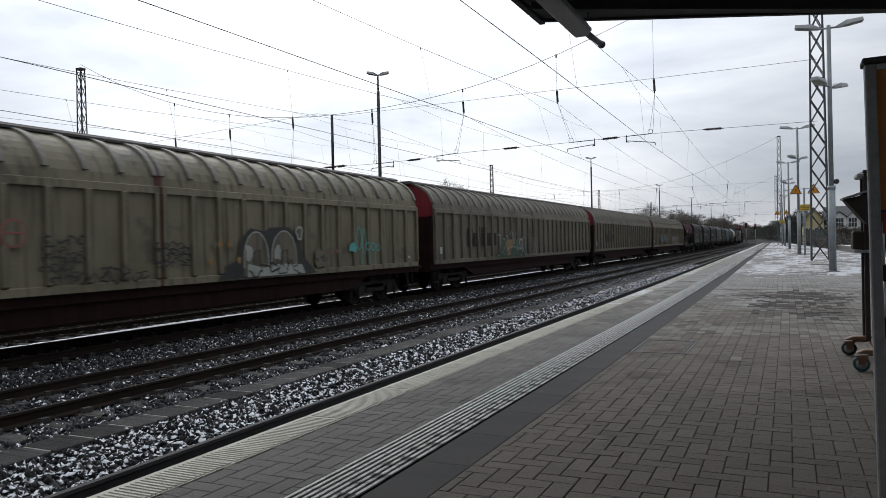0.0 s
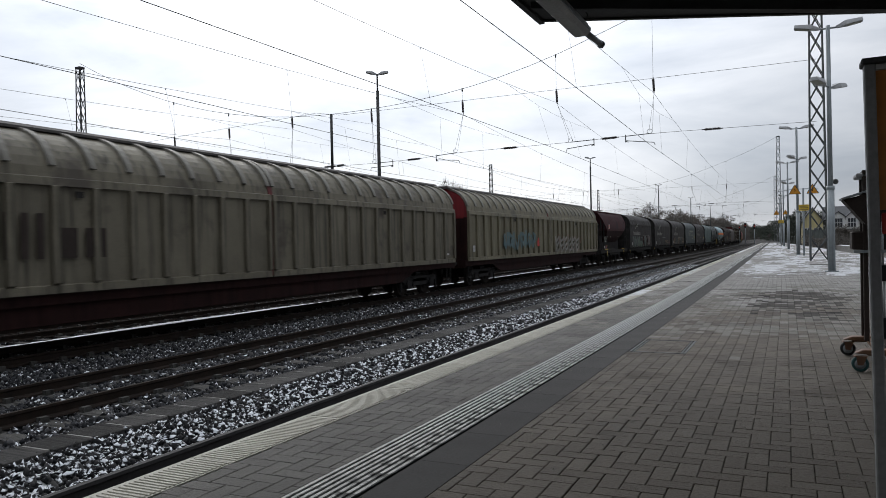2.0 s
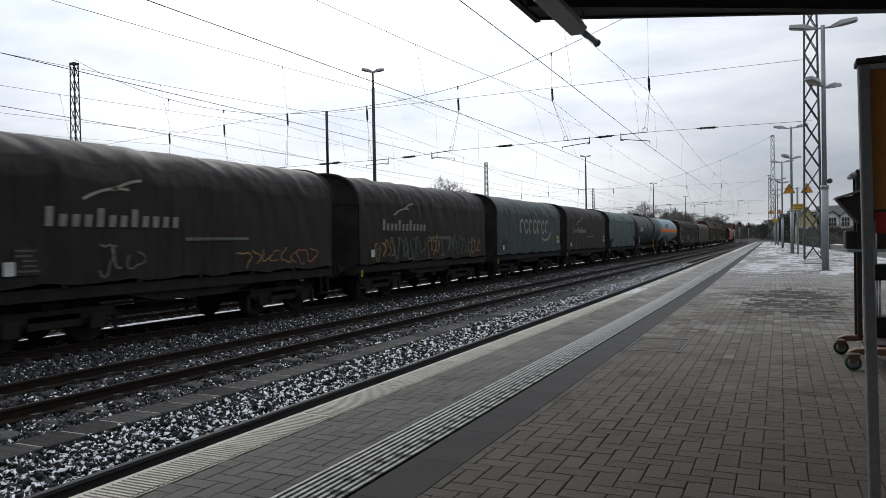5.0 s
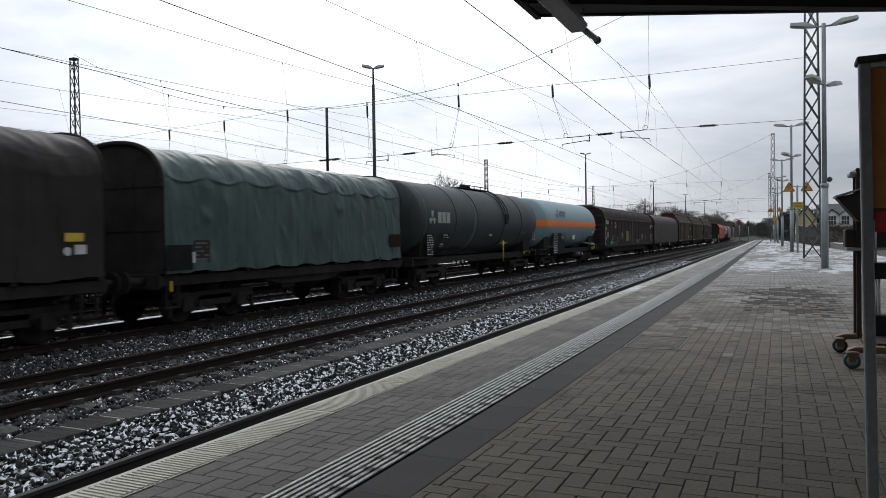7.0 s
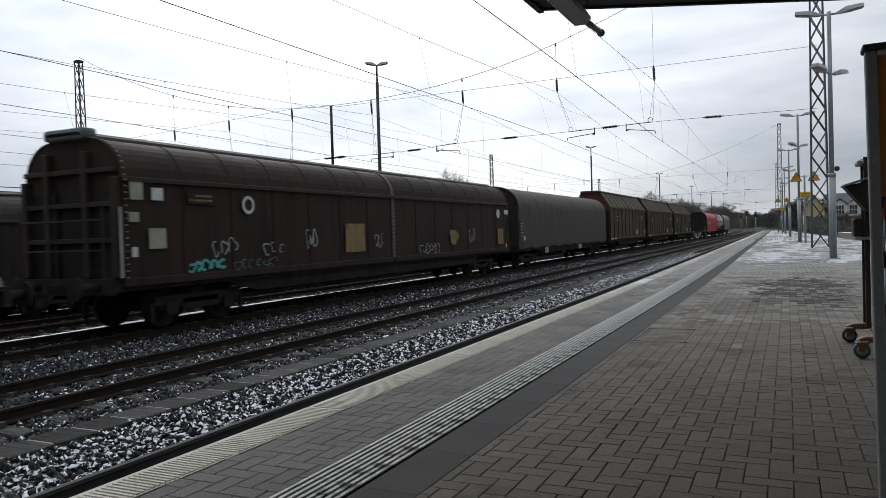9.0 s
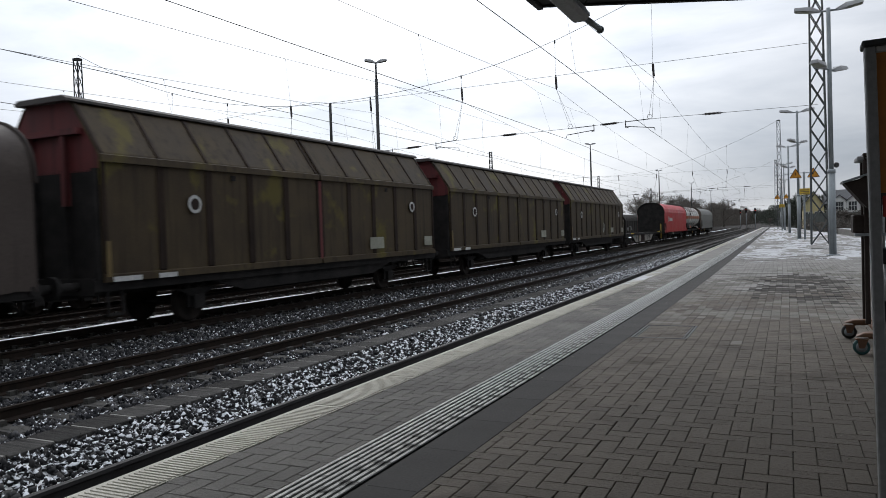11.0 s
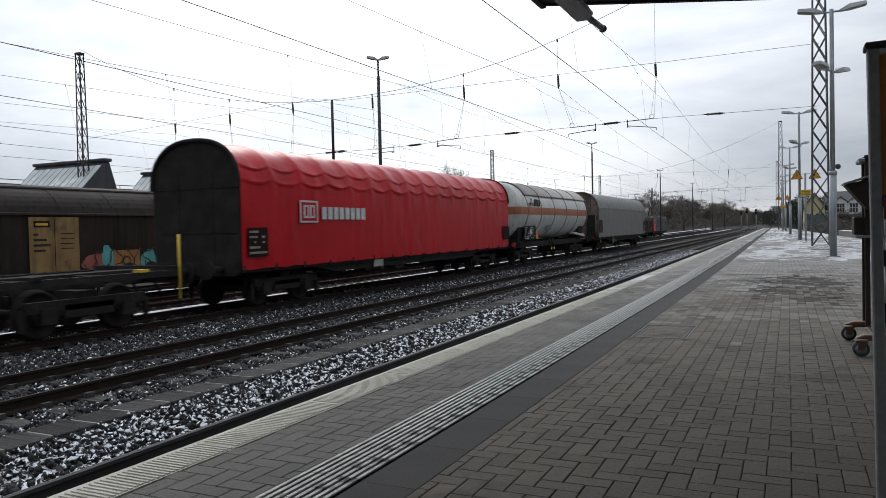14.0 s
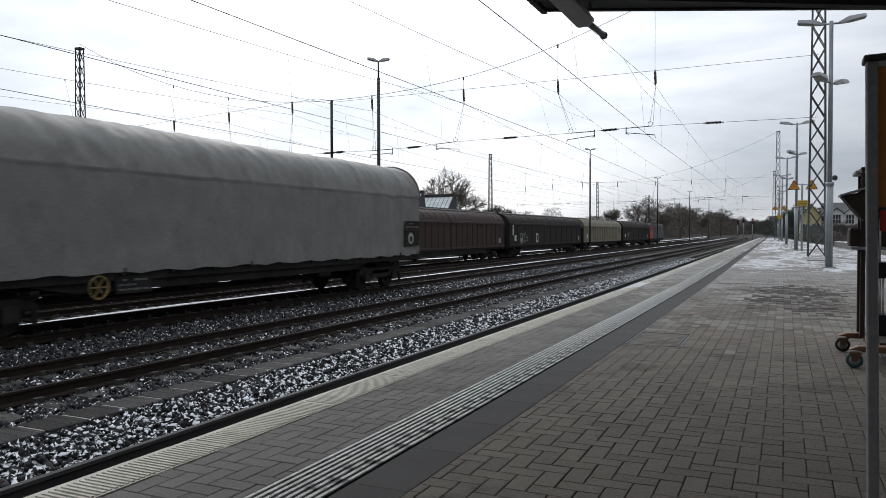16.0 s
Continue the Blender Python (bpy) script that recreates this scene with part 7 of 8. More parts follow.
def yard_lamp(x, y, h):
    t = thing("street_lamp", pose(0, 0, 0), "dark slender yard lamp with two small heads", "lamp post", "yard lamps")
    bm = bmesh.new()
    tube(bm, (0, 0, 0), (0, 0, h - 0.9), 0.11, 0.085, n=8)
    tube(bm, (0, 0, h - 0.9), (0, 0, h), 0.05, n=8)
    part("post", bm, M_DARKSTEEL, t)
    for k in (0, 180):
        lamp_head(t, Matrix.Translation((0, 0, h - 0.05)) @ pose(0, 0, 0, 14, 0, -60 + k), 0.62, 0.3)
    t.matrix_basis = pose(x, y, PARK - 0.3)
    return t


yl = yard_lamp(-20.0, 35.0, 10.35 - PARK + 0.3)
for y in (82.8, 131.5, 178.5, 226):
    copy_thing(yl, pose(-20.0, y, PARK - 0.3))


def warning_signs(x, y, z):
    t = thing("warning_sign", pose(0, 0, 0), "pair of yellow triangular warning signs on a cross bar", "sign", "warning signs")
    bm = bmesh.new()
    tube(bm, (0, 0, -3.75), (0, 0, 0.1), 0.055, n=10)
    part("post", bm, M_GALV, t)
    bm = bmesh.new()
    tube(bm, (-0.7, 0, 0.05), (0.75, 0, 0.05), 0.02, n=6)
    part("cross_bar", bm, M_GALV, t)
    for sx in (-0.42, 0.48):
        bm = bmesh.new()
        prism(bm, [(sx - 0.3, -0.22), (sx + 0.3, -0.22), (sx, 0.3)], -0.05, -0.035)
        s = part("triangle_plate", bm, M_ORANGESIGN, t)
        bm = bmesh.new()
        for a, b in (((sx - 0.3, -0.22), (sx + 0.3, -0.22)), ((sx + 0.3, -0.22), (sx, 0.3)), ((sx, 0.3), (sx - 0.3, -0.22))):
            tube(bm, (a[0], -0.055, a[1]), (b[0], -0.055, b[1]), 0.014, n=4)
        prism(bm, [(sx - 0.03, -0.1), (sx + 0.05, -0.02), (sx, -0.02), (sx + 0.03, 0.1), (sx - 0.05, 0.01), (sx, 0.01)], -0.06, -0.052)
        part("black_symbol", bm, M_BLACK, s)
    bm = bmesh.new()
    box(bm, -0.24, 0.3, -0.08, -0.06, -1.18, -0.84)
    plate = part("yellow_plate", bm, M_YELLOW, t)
    bm = bmesh.new()
    for q in range(3):
        box(bm, -0.19, 0.25, -0.085, -0.08, -0.95 - 0.09 * q, -0.91 - 0.09 * q)
    part("lettering", bm, M_MUSTARD, plate)
    t.matrix_basis = pose(x, y, z)
    return t


M_ORANGESIGN = surface("warning_orange", (0.5, 0.2, 0.01), (0.62, 0.28, 0.02), 3, 40, 0.5, bump=0)
signs = warning_signs(0.85, 46.6, 3.72)
copy_thing(signs, pose(-0.62, 90.2, 3.75))

bell = thing("loudspeaker", pose(1.36, 25.5, 2.75), "small round grey loudspeaker on the lamp post", "loudspeaker")
bm = bmesh.new()
lathe(bm, [(-0.05, 0.05), (0.0, 0.07), (0.06, 0.085), (0.08, 0.08), (0.09, 0.02)], "y", 14)
part("horn", bm, M_DARKSTEEL, bell)
bm = bmesh.new()
tube(bm, (-0.14, 0, 0), (-0.02, 0, 0), 0.02, n=6)
part("bracket", bm, M_GALV, bell)

# ---- stand with a brown panel close to the camera ----
stand = thing("information_stand", pose(0.2905, 2.8, 0, 0, -0.77, 0), "grey steel stand with a brown-orange panel and a pale top strip", "information stand")
bm = bmesh.new()
box(bm, -0.033, 0.0, -0.02, 0.03, 0.0, 1.665)
part("post", bevelled(bm, 0.004), M_FRAME, stand)
bm = bmesh.new()
box(bm, 0.95, 0.99, -0.02, 0.05, 0.0, 1.665)
part("post", bevelled(bm, 0.004), M_FRAME, stand)
bm = bmesh.new()
box(bm, -0.04, 1.0, -0.03, 0.06, 1.665, 1.685)
part("top_rail", bevelled(bm, 0.004), M_DARKSTEEL, stand)
bm = bmesh.new()
box(bm, 0.002, 0.948, 0.0, 0.02, 1.19, 1.645)
part("panel", bm, M_BOARD, stand, "brown-orange panel")
# a thin white strip between the panel and the top rail
bm = bmesh.new()
box(bm, 0.002, 0.948, -0.01, 0.03, 1.648, 1.664)
part("light_strip", bm, M_WHITE, stand, "pale strip under the top rail")
bm = bmesh.new()
box(bm, 0.006, 0.3, 0.0, 0.01, 1.11, 1.18)
part("red_plate", bevelled(bm, 0.003), M_SIGNRED, stand, "small bright red plate under the panel")

# ---- trolley on castors ----
trolley = thing("luggage_trolley", pose(0.52, 6.86, 0), "worn orange steel trolley on castors with dark uprights", "trolley")
bm = bmesh.new()
box(bm, 0.05, 1.2, 0.0, 0.05, 0.13, 0.17)
box(bm, 0.0, 1.2, 0.86, 0.91, 0.13, 0.17)
box(bm, 0.12, 0.19, 0.05, 0.86, 0.13, 0.17)
box(bm, 1.1, 1.17, 0.05, 0.86, 0.13, 0.17)
prism(bm, [(-0.04, 0.15), (0.24, 0.13), (0.24, 0.19), (0.02, 0.18)], -0.03, 0.06)
prism(bm, [(-0.07, 0.15), (0.24, 0.13), (0.24, 0.19), (0.0, 0.18)], 0.84, 0.94)
part("base_frame", bevelled(bm, 0.006), M_RUSTY_ORANGE, trolley)
for k, (x, y) in enumerate(((0.0, 0.0), (-0.03, 0.9), (1.1, 0.0), (1.1, 0.9))):
    bm = bmesh.new()
    for s in (-1, 1):
        prism(bm, [(x - 0.02, 0.055), (x + 0.02, 0.055), (x + 0.05, 0.13), (x - 0.03, 0.13)], y + s * 0.03 - 0.004, y + s * 0.03 + 0.004)
    box(bm, x - 0.045, x + 0.055, y - 0.04, y + 0.04, 0.124, 0.13)
    fork = part("castor_fork", bm, M_RUSTY_ORANGE, trolley)
    bm = bmesh.new()
    lathe(bm, [(y - 0.022, 0.045), (y - 0.018, 0.063), (y + 0.018, 0.063), (y + 0.022, 0.045)], "y", 20, x, 0.064)
    part("tyre", bm, M_RUBBER_TEAL if k == 0 else M_RUBBER, fork)
    bm = bmesh.new()
    lathe(bm, [(y - 0.026, 0.02), (y - 0.022, 0.042), (y + 0.022, 0.042), (y + 0.026, 0.02)], "y", 16, x, 0.064)
    part("rim", bm, M_GALV, fork)
for y in (0.62, 0.9):
    bm = bmesh.new()
    box(bm, 0.085, 0.125, y, y + 0.05, 0.17, 1.68)
    part("upright", bevelled(bm, 0.006), M_DULLBROWN, trolley)
bm = bmesh.new()
box(bm, 0.105, 0.7, 0.68, 0.9, 0.97, 1.62)
part("crate_back", bevelled(bm, 0.01), M_DULLBROWN, trolley)
bm = bmesh.new()
box(bm, 0.04, 0.72, 0.62, 0.96, 1.615, 1.655)
part("top_rail", bevelled(bm, 0.01), M_FRAME, trolley)
bm = bmesh.new()
a, b = prism(bm, [(-0.08, 1.42), (0.14, 1.49), (0.14, 1.505), (-0.085, 1.435)], 0.5, 0.84)
part("flap", bm, M_GALV, trolley, "tilted pale steel flap")
bm = bmesh.new()
prism(bm, [(-0.07, 1.42), (0.13, 1.47), (0.13, 1.2), (0.1, 1.2)], 0.52, 0.82)
part("hopper_side", bm, M_DULLBROWN, trolley)
bm = bmesh.new()
box(bm, 0.0, 0.12, 0.63, 0.9, 0.978, 1.14)
part("box", bevelled(bm, 0.012), M_DULLBROWN, trolley)
bm = bmesh.new()
box(bm, 0.01, 1.1, 0.6, 0.63, 0.95, 0.975)
part("handle_bar", bm, M_GALV, trolley)
bm = bmesh.new()
box(bm, 0.19, 1.1, 0.1, 0.8, 0.17, 0.2)
part("deck_board", bm, M_DULLBROWN, trolley)
for x, z0, z1 in ((0.235, 0.84, 1.22), (0.24, 0.38, 0.7), (0.262, 0.38, 0.7)):
    bm = bmesh.new()
    tube(bm, (x, 0.64, z0), (x, 0.64, z1), 0.009, n=8)
    part("rod", bm, M_LAMPGREY, trolley, "pale steel rod")
for z0, z1 in ((0.7, 0.84), (0.2, 0.38)):
    bm = bmesh.new()
    box(bm, 0.2, 1.0, 0.6, 0.8, z0, z1)
    part("drawer", bevelled(bm, 0.008), M_BLACK, trolley)
# ---- overhead line ----
# over each track: the hanger's x, the steady arm's hinge and end, the contact wire's height, its x one span before, and how far it bends
WIRED = [(-4.97, -6.15, -4.94, 5.03, -4.2, 1.0), (-9.13, -7.5, -8.72, 5.03, -9.94, 0.6), (-13.64, -15.05, -13.85, 4.87, -13.0, 0.3),
         (-18.55, -17.4, -18.65, 4.81, -17.5, 0.2), (-23.33, -24.5, -23.3, 4.8, -22.6, 0.2), (-27.52, -26.3, -27.5, 4.8, -27.1, 0.2), (-31.47, -32.7, -31.6, 4.8, -31.2, 0.2)]
SUPPORTS = [-36.0, 31.8, 100.0, 165.0, 232.0, 300.0]


def span_z(x):
    d = x + 20.9
    return 7.79 + (0.0146 if d < 0 else min(0.0117, 0.0075 + 0.0003 * d)) * d * d


def guide_z(x):
    return 7.86 + 0.0075 * (x - 1) if x > -21 else 7.9 + 0.049 * (x + 22.5)


def lower_z(x):
    at = [(-39, 4.9), (-20.9, 5.15), (-18.4, 5.14), (-16.0, 5.2), (-14.2, 5.35), (-8.8, 5.42), (-6.9, 5.47), (-5.1, 5.53), (1.1, 5.49)]
    for (x0, z0), (x1, z1) in zip(at, at[1:]):
        if x <= x1:
            return z0 + (z1 - z0) * (x - x0) / (x1 - x0)
    return at[-1][1]


def insulator(bm, p, q, r=0.05):
    p, q = Vector(p), Vector(q)
    tube(bm, p, q, 0.022, n=6)
    for k in range(12):
        c = p.lerp(q, 0.12 + 0.76 * (k + 0.5) / 12)
        d = (q - p).normalized() * 0.019
        tube(bm, c - d, c + d, r, n=8)


def headspan(label):
    """Wires across all tracks from mast to mast, with a hanger and a steady arm over each track."""
    t = thing("headspan", pose(0, 0, 0), label, "overhead line", "headspans")
    xs = [1.1 - 40.1 * i / 28 for i in range(29)]
    bm = bmesh.new()
    cable(bm, [(a, 0, span_z(a)) for a in xs], 0.012)
    part("carrying_cable", bm, M_WIRE, t)
    for name, f in (("upper_cross_wire", guide_z), ("lower_cross_wire", lower_z)):
        bm = bmesh.new()
        cable(bm, [(a, 0, f(a)) for a in xs], 0.0085)
        part(name, bm, M_WIRE, t)
    for x, hinge, end, zc, before, share in WIRED:
        side = 1 if end > hinge else -1
        zi = guide_z(x) - 0.62
        bm = bmesh.new()
        tube(bm, (x, 0, span_z(x)), (x, 0, guide_z(x)), 0.006, n=5)
        tube(bm, (x, 0, span_z(x) - 0.12), (x, 0, span_z(x) + 0.03), 0.035, n=6)
        part("dropper", bm, M_WIRE, t)
        bm = bmesh.new()
        insulator(bm, (x, 0, guide_z(x) + 0.04), (x + 0.03, 0, zi))
        part("insulator", bm, M_INSUL, t)
        # two straps run down to an eye on the lower wire
        eye = hinge + side * 1.02
        zl = lower_z(eye)
        bm = bmesh.new()
        tube(bm, (x + 0.03, 0, zi), (eye - 0.05, 0, zl + 0.08), 0.006, n=5)
        tube(bm, (x + 0.03, 0, zi), (eye + 0.09, 0, zl + 0.06), 0.006, n=5)
        for i in range(10):
            a, b = 2 * math.pi * i / 10, 2 * math.pi * (i + 1) / 10
            tube(bm, (eye - 0.02 + 0.1 * math.cos(a), 0, zl + 0.09 + 0.1 * math.sin(a)), (eye - 0.02 + 0.1 * math.cos(b), 0, zl + 0.09 + 0.1 * math.sin(b)), 0.009, n=4, caps=False)
        part("hanger", bm, M_WIRE, t)
        zh = lower_z(hinge)
        bm = bmesh.new()
        tube(bm, (hinge, 0, zh), (eye, 0, zl), 0.018, n=6)
        tube(bm, (hinge, 0, zh + 0.06), (hinge, 0, zh - 0.26), 0.02, n=6)
        tube(bm, (hinge, 0, zh - 0.22), (hinge + side * 0.12, 0, zh - 0.26), 0.016, n=6)
        tube(bm, (hinge, 0, zh - 0.19), (end - side * 0.03, 0, zc + 0.12), 0.017, n=6)
        tube(bm, (end - side * 0.03, 0, zc + 0.12), (end, 0, zc), 0.014, n=6)
        part("steady_arm", bm, M_DARKSTEEL, t)
        bm = bmesh.new()
        insulator(bm, (x + 1.9, 0, lower_z(x + 1.9)), (x + 2.7, 0, lower_z(x + 2.7)), 0.05)
        part("insulator", bm, M_INSUL, t)
    return t


hs = headspan("headspan of thin cables with brown insulators across all tracks")
for y, dx in ((100.0, -1.9), (165.0, -3.1), (232.0, -3.6)):
    copy_thing(hs, pose(dx, y, 0.0 if y < 150 else 0.15))
hs.matrix_basis = pose(0, 31.8, 0)
bm = bmesh.new()
tube(bm, (-20.9, 0, 4.6), (-20.9, 0, 7.8), 0.07, n=8)
tube(bm, (-20.9, 0, 5.15), (-20.1, 0, 5.17), 0.02, n=6)
insulator(bm, (-20.65, 0, 5.15), (-20.2, 0, 5.17), 0.06)
part("drop_post", bm, M_DARKSTEEL, hs)


def overhead_line(k, x, end, zc, before, share):
    """Contact wire, carrying wire, droppers, and a stitch wire under each support."""
    t = thing("overhead_wire", pose(0, 0, 0), "contact wire with its carrying wire and droppers over the track", "overhead line", "overhead wires")
    zs, sag = guide_z(x) - (0.56 if k < 2 else 0.62), 0.87 if k == 0 else 1.05
    cx = [before, end] + [x + 0.3 * (-1) ** (j + k) for j in range(len(SUPPORTS) - 2)]

    def span(y):
        for j in range(len(SUPPORTS) - 1):
            if y <= SUPPORTS[j + 1]:
                break
        return j, (y - SUPPORTS[j]) / (SUPPORTS[j + 1] - SUPPORTS[j])

    def aside(y):
        return share * platform_bend(y) + track_bend(y)

    def contact(y):
        j, u = span(y)
        return cx[j] + (cx[j + 1] - cx[j]) * u + aside(y)

    def carrier(y):
        j, u = span(y)
        return Vector((x + 0.15 * share * platform_bend(y) + track_bend(y), y, zs - sag * 4 * u * (1 - u)))

    line = [SUPPORTS[0] + i * (SUPPORTS[-1] - SUPPORTS[0]) / 100 for i in range(101)] + SUPPORTS
    line = sorted(set(line))
    bm = bmesh.new()
    cable(bm, [(contact(a), a, zc) for a in line], 0.0085)
    part("contact_wire", bm, M_WIRE, t)
    bm = bmesh.new()
    cable(bm, [carrier(a) for a in line], 0.0065)
    part("carrying_wire", bm, M_WIRE, t)
    for a in SUPPORTS[1:3]:
        stitch = [carrier(a - 6.5)] + [Vector((x + aside(a), a + d, zs - 0.52 + 0.0035 * d * d)) for d in (-2.4, 0, 2.6)] + [carrier(a + 6.5)]
        bm = bmesh.new()
        cable(bm, stitch, 0.0045)
        part("stitch_wire", bm, M_WIRE, t)
        for p in (stitch[1], stitch[3]):
            bm = bmesh.new()
            tube(bm, p, (contact(p.y), p.y + 0.5, zc), 0.0035, n=4, caps=False)
            part("dropper", bm, M_WIRE, t)
    for a, b in zip(SUPPORTS[:2], SUPPORTS[1:3]):
        for i in range(5):
            y = a + 12.2 + (b - a - 25.6) * i / 4
            p = carrier(y)
            bm = bmesh.new()
            tube(bm, p, (contact(y), y + 0.3, zc), 0.0035, n=4, caps=False)
            tube(bm, p - Vector((0, 0, 0.05)), p, 0.014, n=5)
            part("dropper", bm, M_WIRE, t)


for k, (x, hinge, end, zc, before, share) in enumerate(WIRED):
    overhead_line(k, x, end, zc, before, share)
# ---- train standing in the siding ----
def stand_at(wg, y):
    wg.matrix_basis = pose(TRACKS["parked"], y, PARK)
    return wg


SIDING = "standing train"
PARK_ROOF = arc(1.40, 3.1, 0.7, 3.85, 0.1, 5)[1:] + [(0.5, 3.92)]
L = 21.6
wg = sliding_wall_wagon(L, M_PARKED_DARK, M_PARKED_DARK, (1.05, 3.05), PARK_ROOF, 2.1, "dark brown covered wagon with yellowed panels and graffiti", rib_w=0.04, hoop=0.015, rib_d=0.008, eave=0.08, hoop_w=0.04, group=SIDING)
bogie(wg, 2.6), bogie(wg, L - 2.6)
patch(wg, "yellowed_panel", 1.15, 1.2, 0.88, 1.75, M_MUSTARD), patch(wg, "yellowed_panel", 2.06, 1.2, 0.88, 1.75, M_MUSTARD)
patch(wg, "black_badge", 1.32, 2.62, 0.55, 0.2, M_BLACK, 1.462), patch(wg, "badge_bar", 1.38, 2.68, 0.43, 0.08, M_YELLOW, 1.468)
for q in range(4):
    patch(wg, "lettering_bar", 1.3, 2.36 - 0.17 * q, (0.16, 0.45, 0.58, 0.4)[q], 0.07, M_DULLBROWN, 1.462)
for q in range(4):
    patch(wg, "lettering_bar", 2.25, 2.4 - 0.16 * q, 0.5, 0.03, M_DULLBROWN, 1.462)
for q in range(6):
    y = 7.9 + 1.07 * q
    mound(wg, [(y, 1.12), (y + 1.0, 1.12), (y + 1.0, 2.3)] + [(y + 0.5 + 0.5 * math.cos(math.pi * a / 8), 2.3 + 0.17 * math.sin(math.pi * a / 8)) for a in range(1, 8)] + [(y, 2.3)], M_MUSTARD, 1.457, "yellowed_panel")
    scrawl(wg, y + 0.05, 1.18, 0.9, 0.62, M_LETTER, 200 + q, 3, 0.05, 1.462), blot(wg, y + 0.2, 1.2, 0.5, 0.45, M_PAINT_BLUE if q % 2 else M_RING, 230 + q, 1.4605)
for q in range(11):
    for d in (0.0, 0.21):
        patch(wg, "letter_bar", 8.0 + d + 0.575 * q, 1.94, (0.15, 0.11, 0.16)[q % 3], 0.31, M_DULLBROWN, 1.466)
blot(wg, 3.05, 1.1, 0.85, 0.62, M_PAINT_RED, 212, 1.462), blot(wg, 3.75, 1.15, 0.6, 0.85, M_PAINT_TEAL, 210), blot(wg, 5.5, 1.08, 0.75, 0.72, M_PAINT_TEAL, 211)
patch(wg, "crate_panel", 4.3, 1.08, 1.15, 0.72, M_PAINT_OCHRE, 1.466), disc(wg, 4.85, 1.42, 0.17, M_DULLBROWN, 1.472), disc(wg, 4.85, 1.42, 0.12, M_PAINT_OCHRE, 1.478)
for q in range(5):
    patch(wg, "crate_panel", 16.05 + 0.92 * q, 1.1, 0.78, 0.5 + 0.06 * (q % 2), (M_PAINT_OCHRE, M_PAINT_RED, M_MUSTARD)[q % 3], 1.46)
    scrawl(wg, 16.05 + 0.92 * q, 1.15, 0.8, 0.5, M_PAINT_PALE, 240 + q, 2, 0.04, 1.466)
scrawl(wg, 3.0, 1.1, 3.2, 0.75, M_PAINT_BLACK, 213, 6, 0.04, 1.482), scrawl(wg, 7.2, 1.2, 0.8, 0.35, M_WHITE, 214, 4, 0.04)
scrawl(wg, 14.5, 1.2, 1.2, 0.6, M_PAINT_PALE, 215, 4, 0.04)
patch(wg, "label_panel", 10.4, 3.42, 0.5, 0.14, M_PALE, 1.3), patch(wg, "label_panel", 17.6, 3.4, 0.8, 0.16, M_WHITE, 1.3)
bm = bmesh.new()
shell(bm, [(1.42, 1.1), (1.42, 3.05)] + [(x + 0.02, z + 0.015) for x, z in PARK_ROOF], 11.5, 11.68, 0.03)
part("centre_post", bm, M_PALE, wg)
stand_at(wg, 14.2)

PARK_HOOP = arc(1.40, 3.0, 0.62, 3.8, 0.16, 6)[1:] + [(0.45, 3.86)]
for a, b, m, r, label in ((36.5, 58.7, M_PARKED_BROWN, 1.0, "faded brown ribbed covered wagon in the siding"), (59.6, 84.4, M_PARKED_DARK, 2.2, "dark smooth covered wagon in the siding"),
                          (85.4, 107.4, M_GREY, 1.0, "pale grey ribbed covered wagon in the siding"), (108.4, 131.0, M_PARKED_DARK, 1.4, "dark brown covered wagon in the siding")):
    L = b - a
    wg = sliding_wall_wagon(L, m, m, (1.05, 2.98), PARK_HOOP, r, label, hoop=0.03, rib_d=0.03, group=SIDING)
    bogie(wg, 2.6), bogie(wg, L - 2.6)
    scrawl(wg, 3, 1.4, 2.0, 0.9, M_PAINT_PALE, int(a), 4, 0.05)
    patch(wg, "label_panel", 1.4, 1.5, 0.5, 0.5, M_RUSTY_ORANGE if a < 40 else M_WHITE)
    patch(wg, "label_panel", L - 1.6, 1.4, 0.4, 0.4, M_PALE)
    if 59 < a < 60:
        patch(wg, "white_bar", 0.9, 2.0, 0.25, 1.0, M_WHITE), patch(wg, "label_panel", 3.0, 1.35, 0.45, 0.4, M_PALE)
        patch(wg, "white_plate", 7.6, 1.3, 0.6, 0.85, M_WHITE), patch(wg, "plate_field", 7.75, 1.45, 0.3, 0.55, M_PARKED_DARK, 1.462)
    stand_at(wg, a)


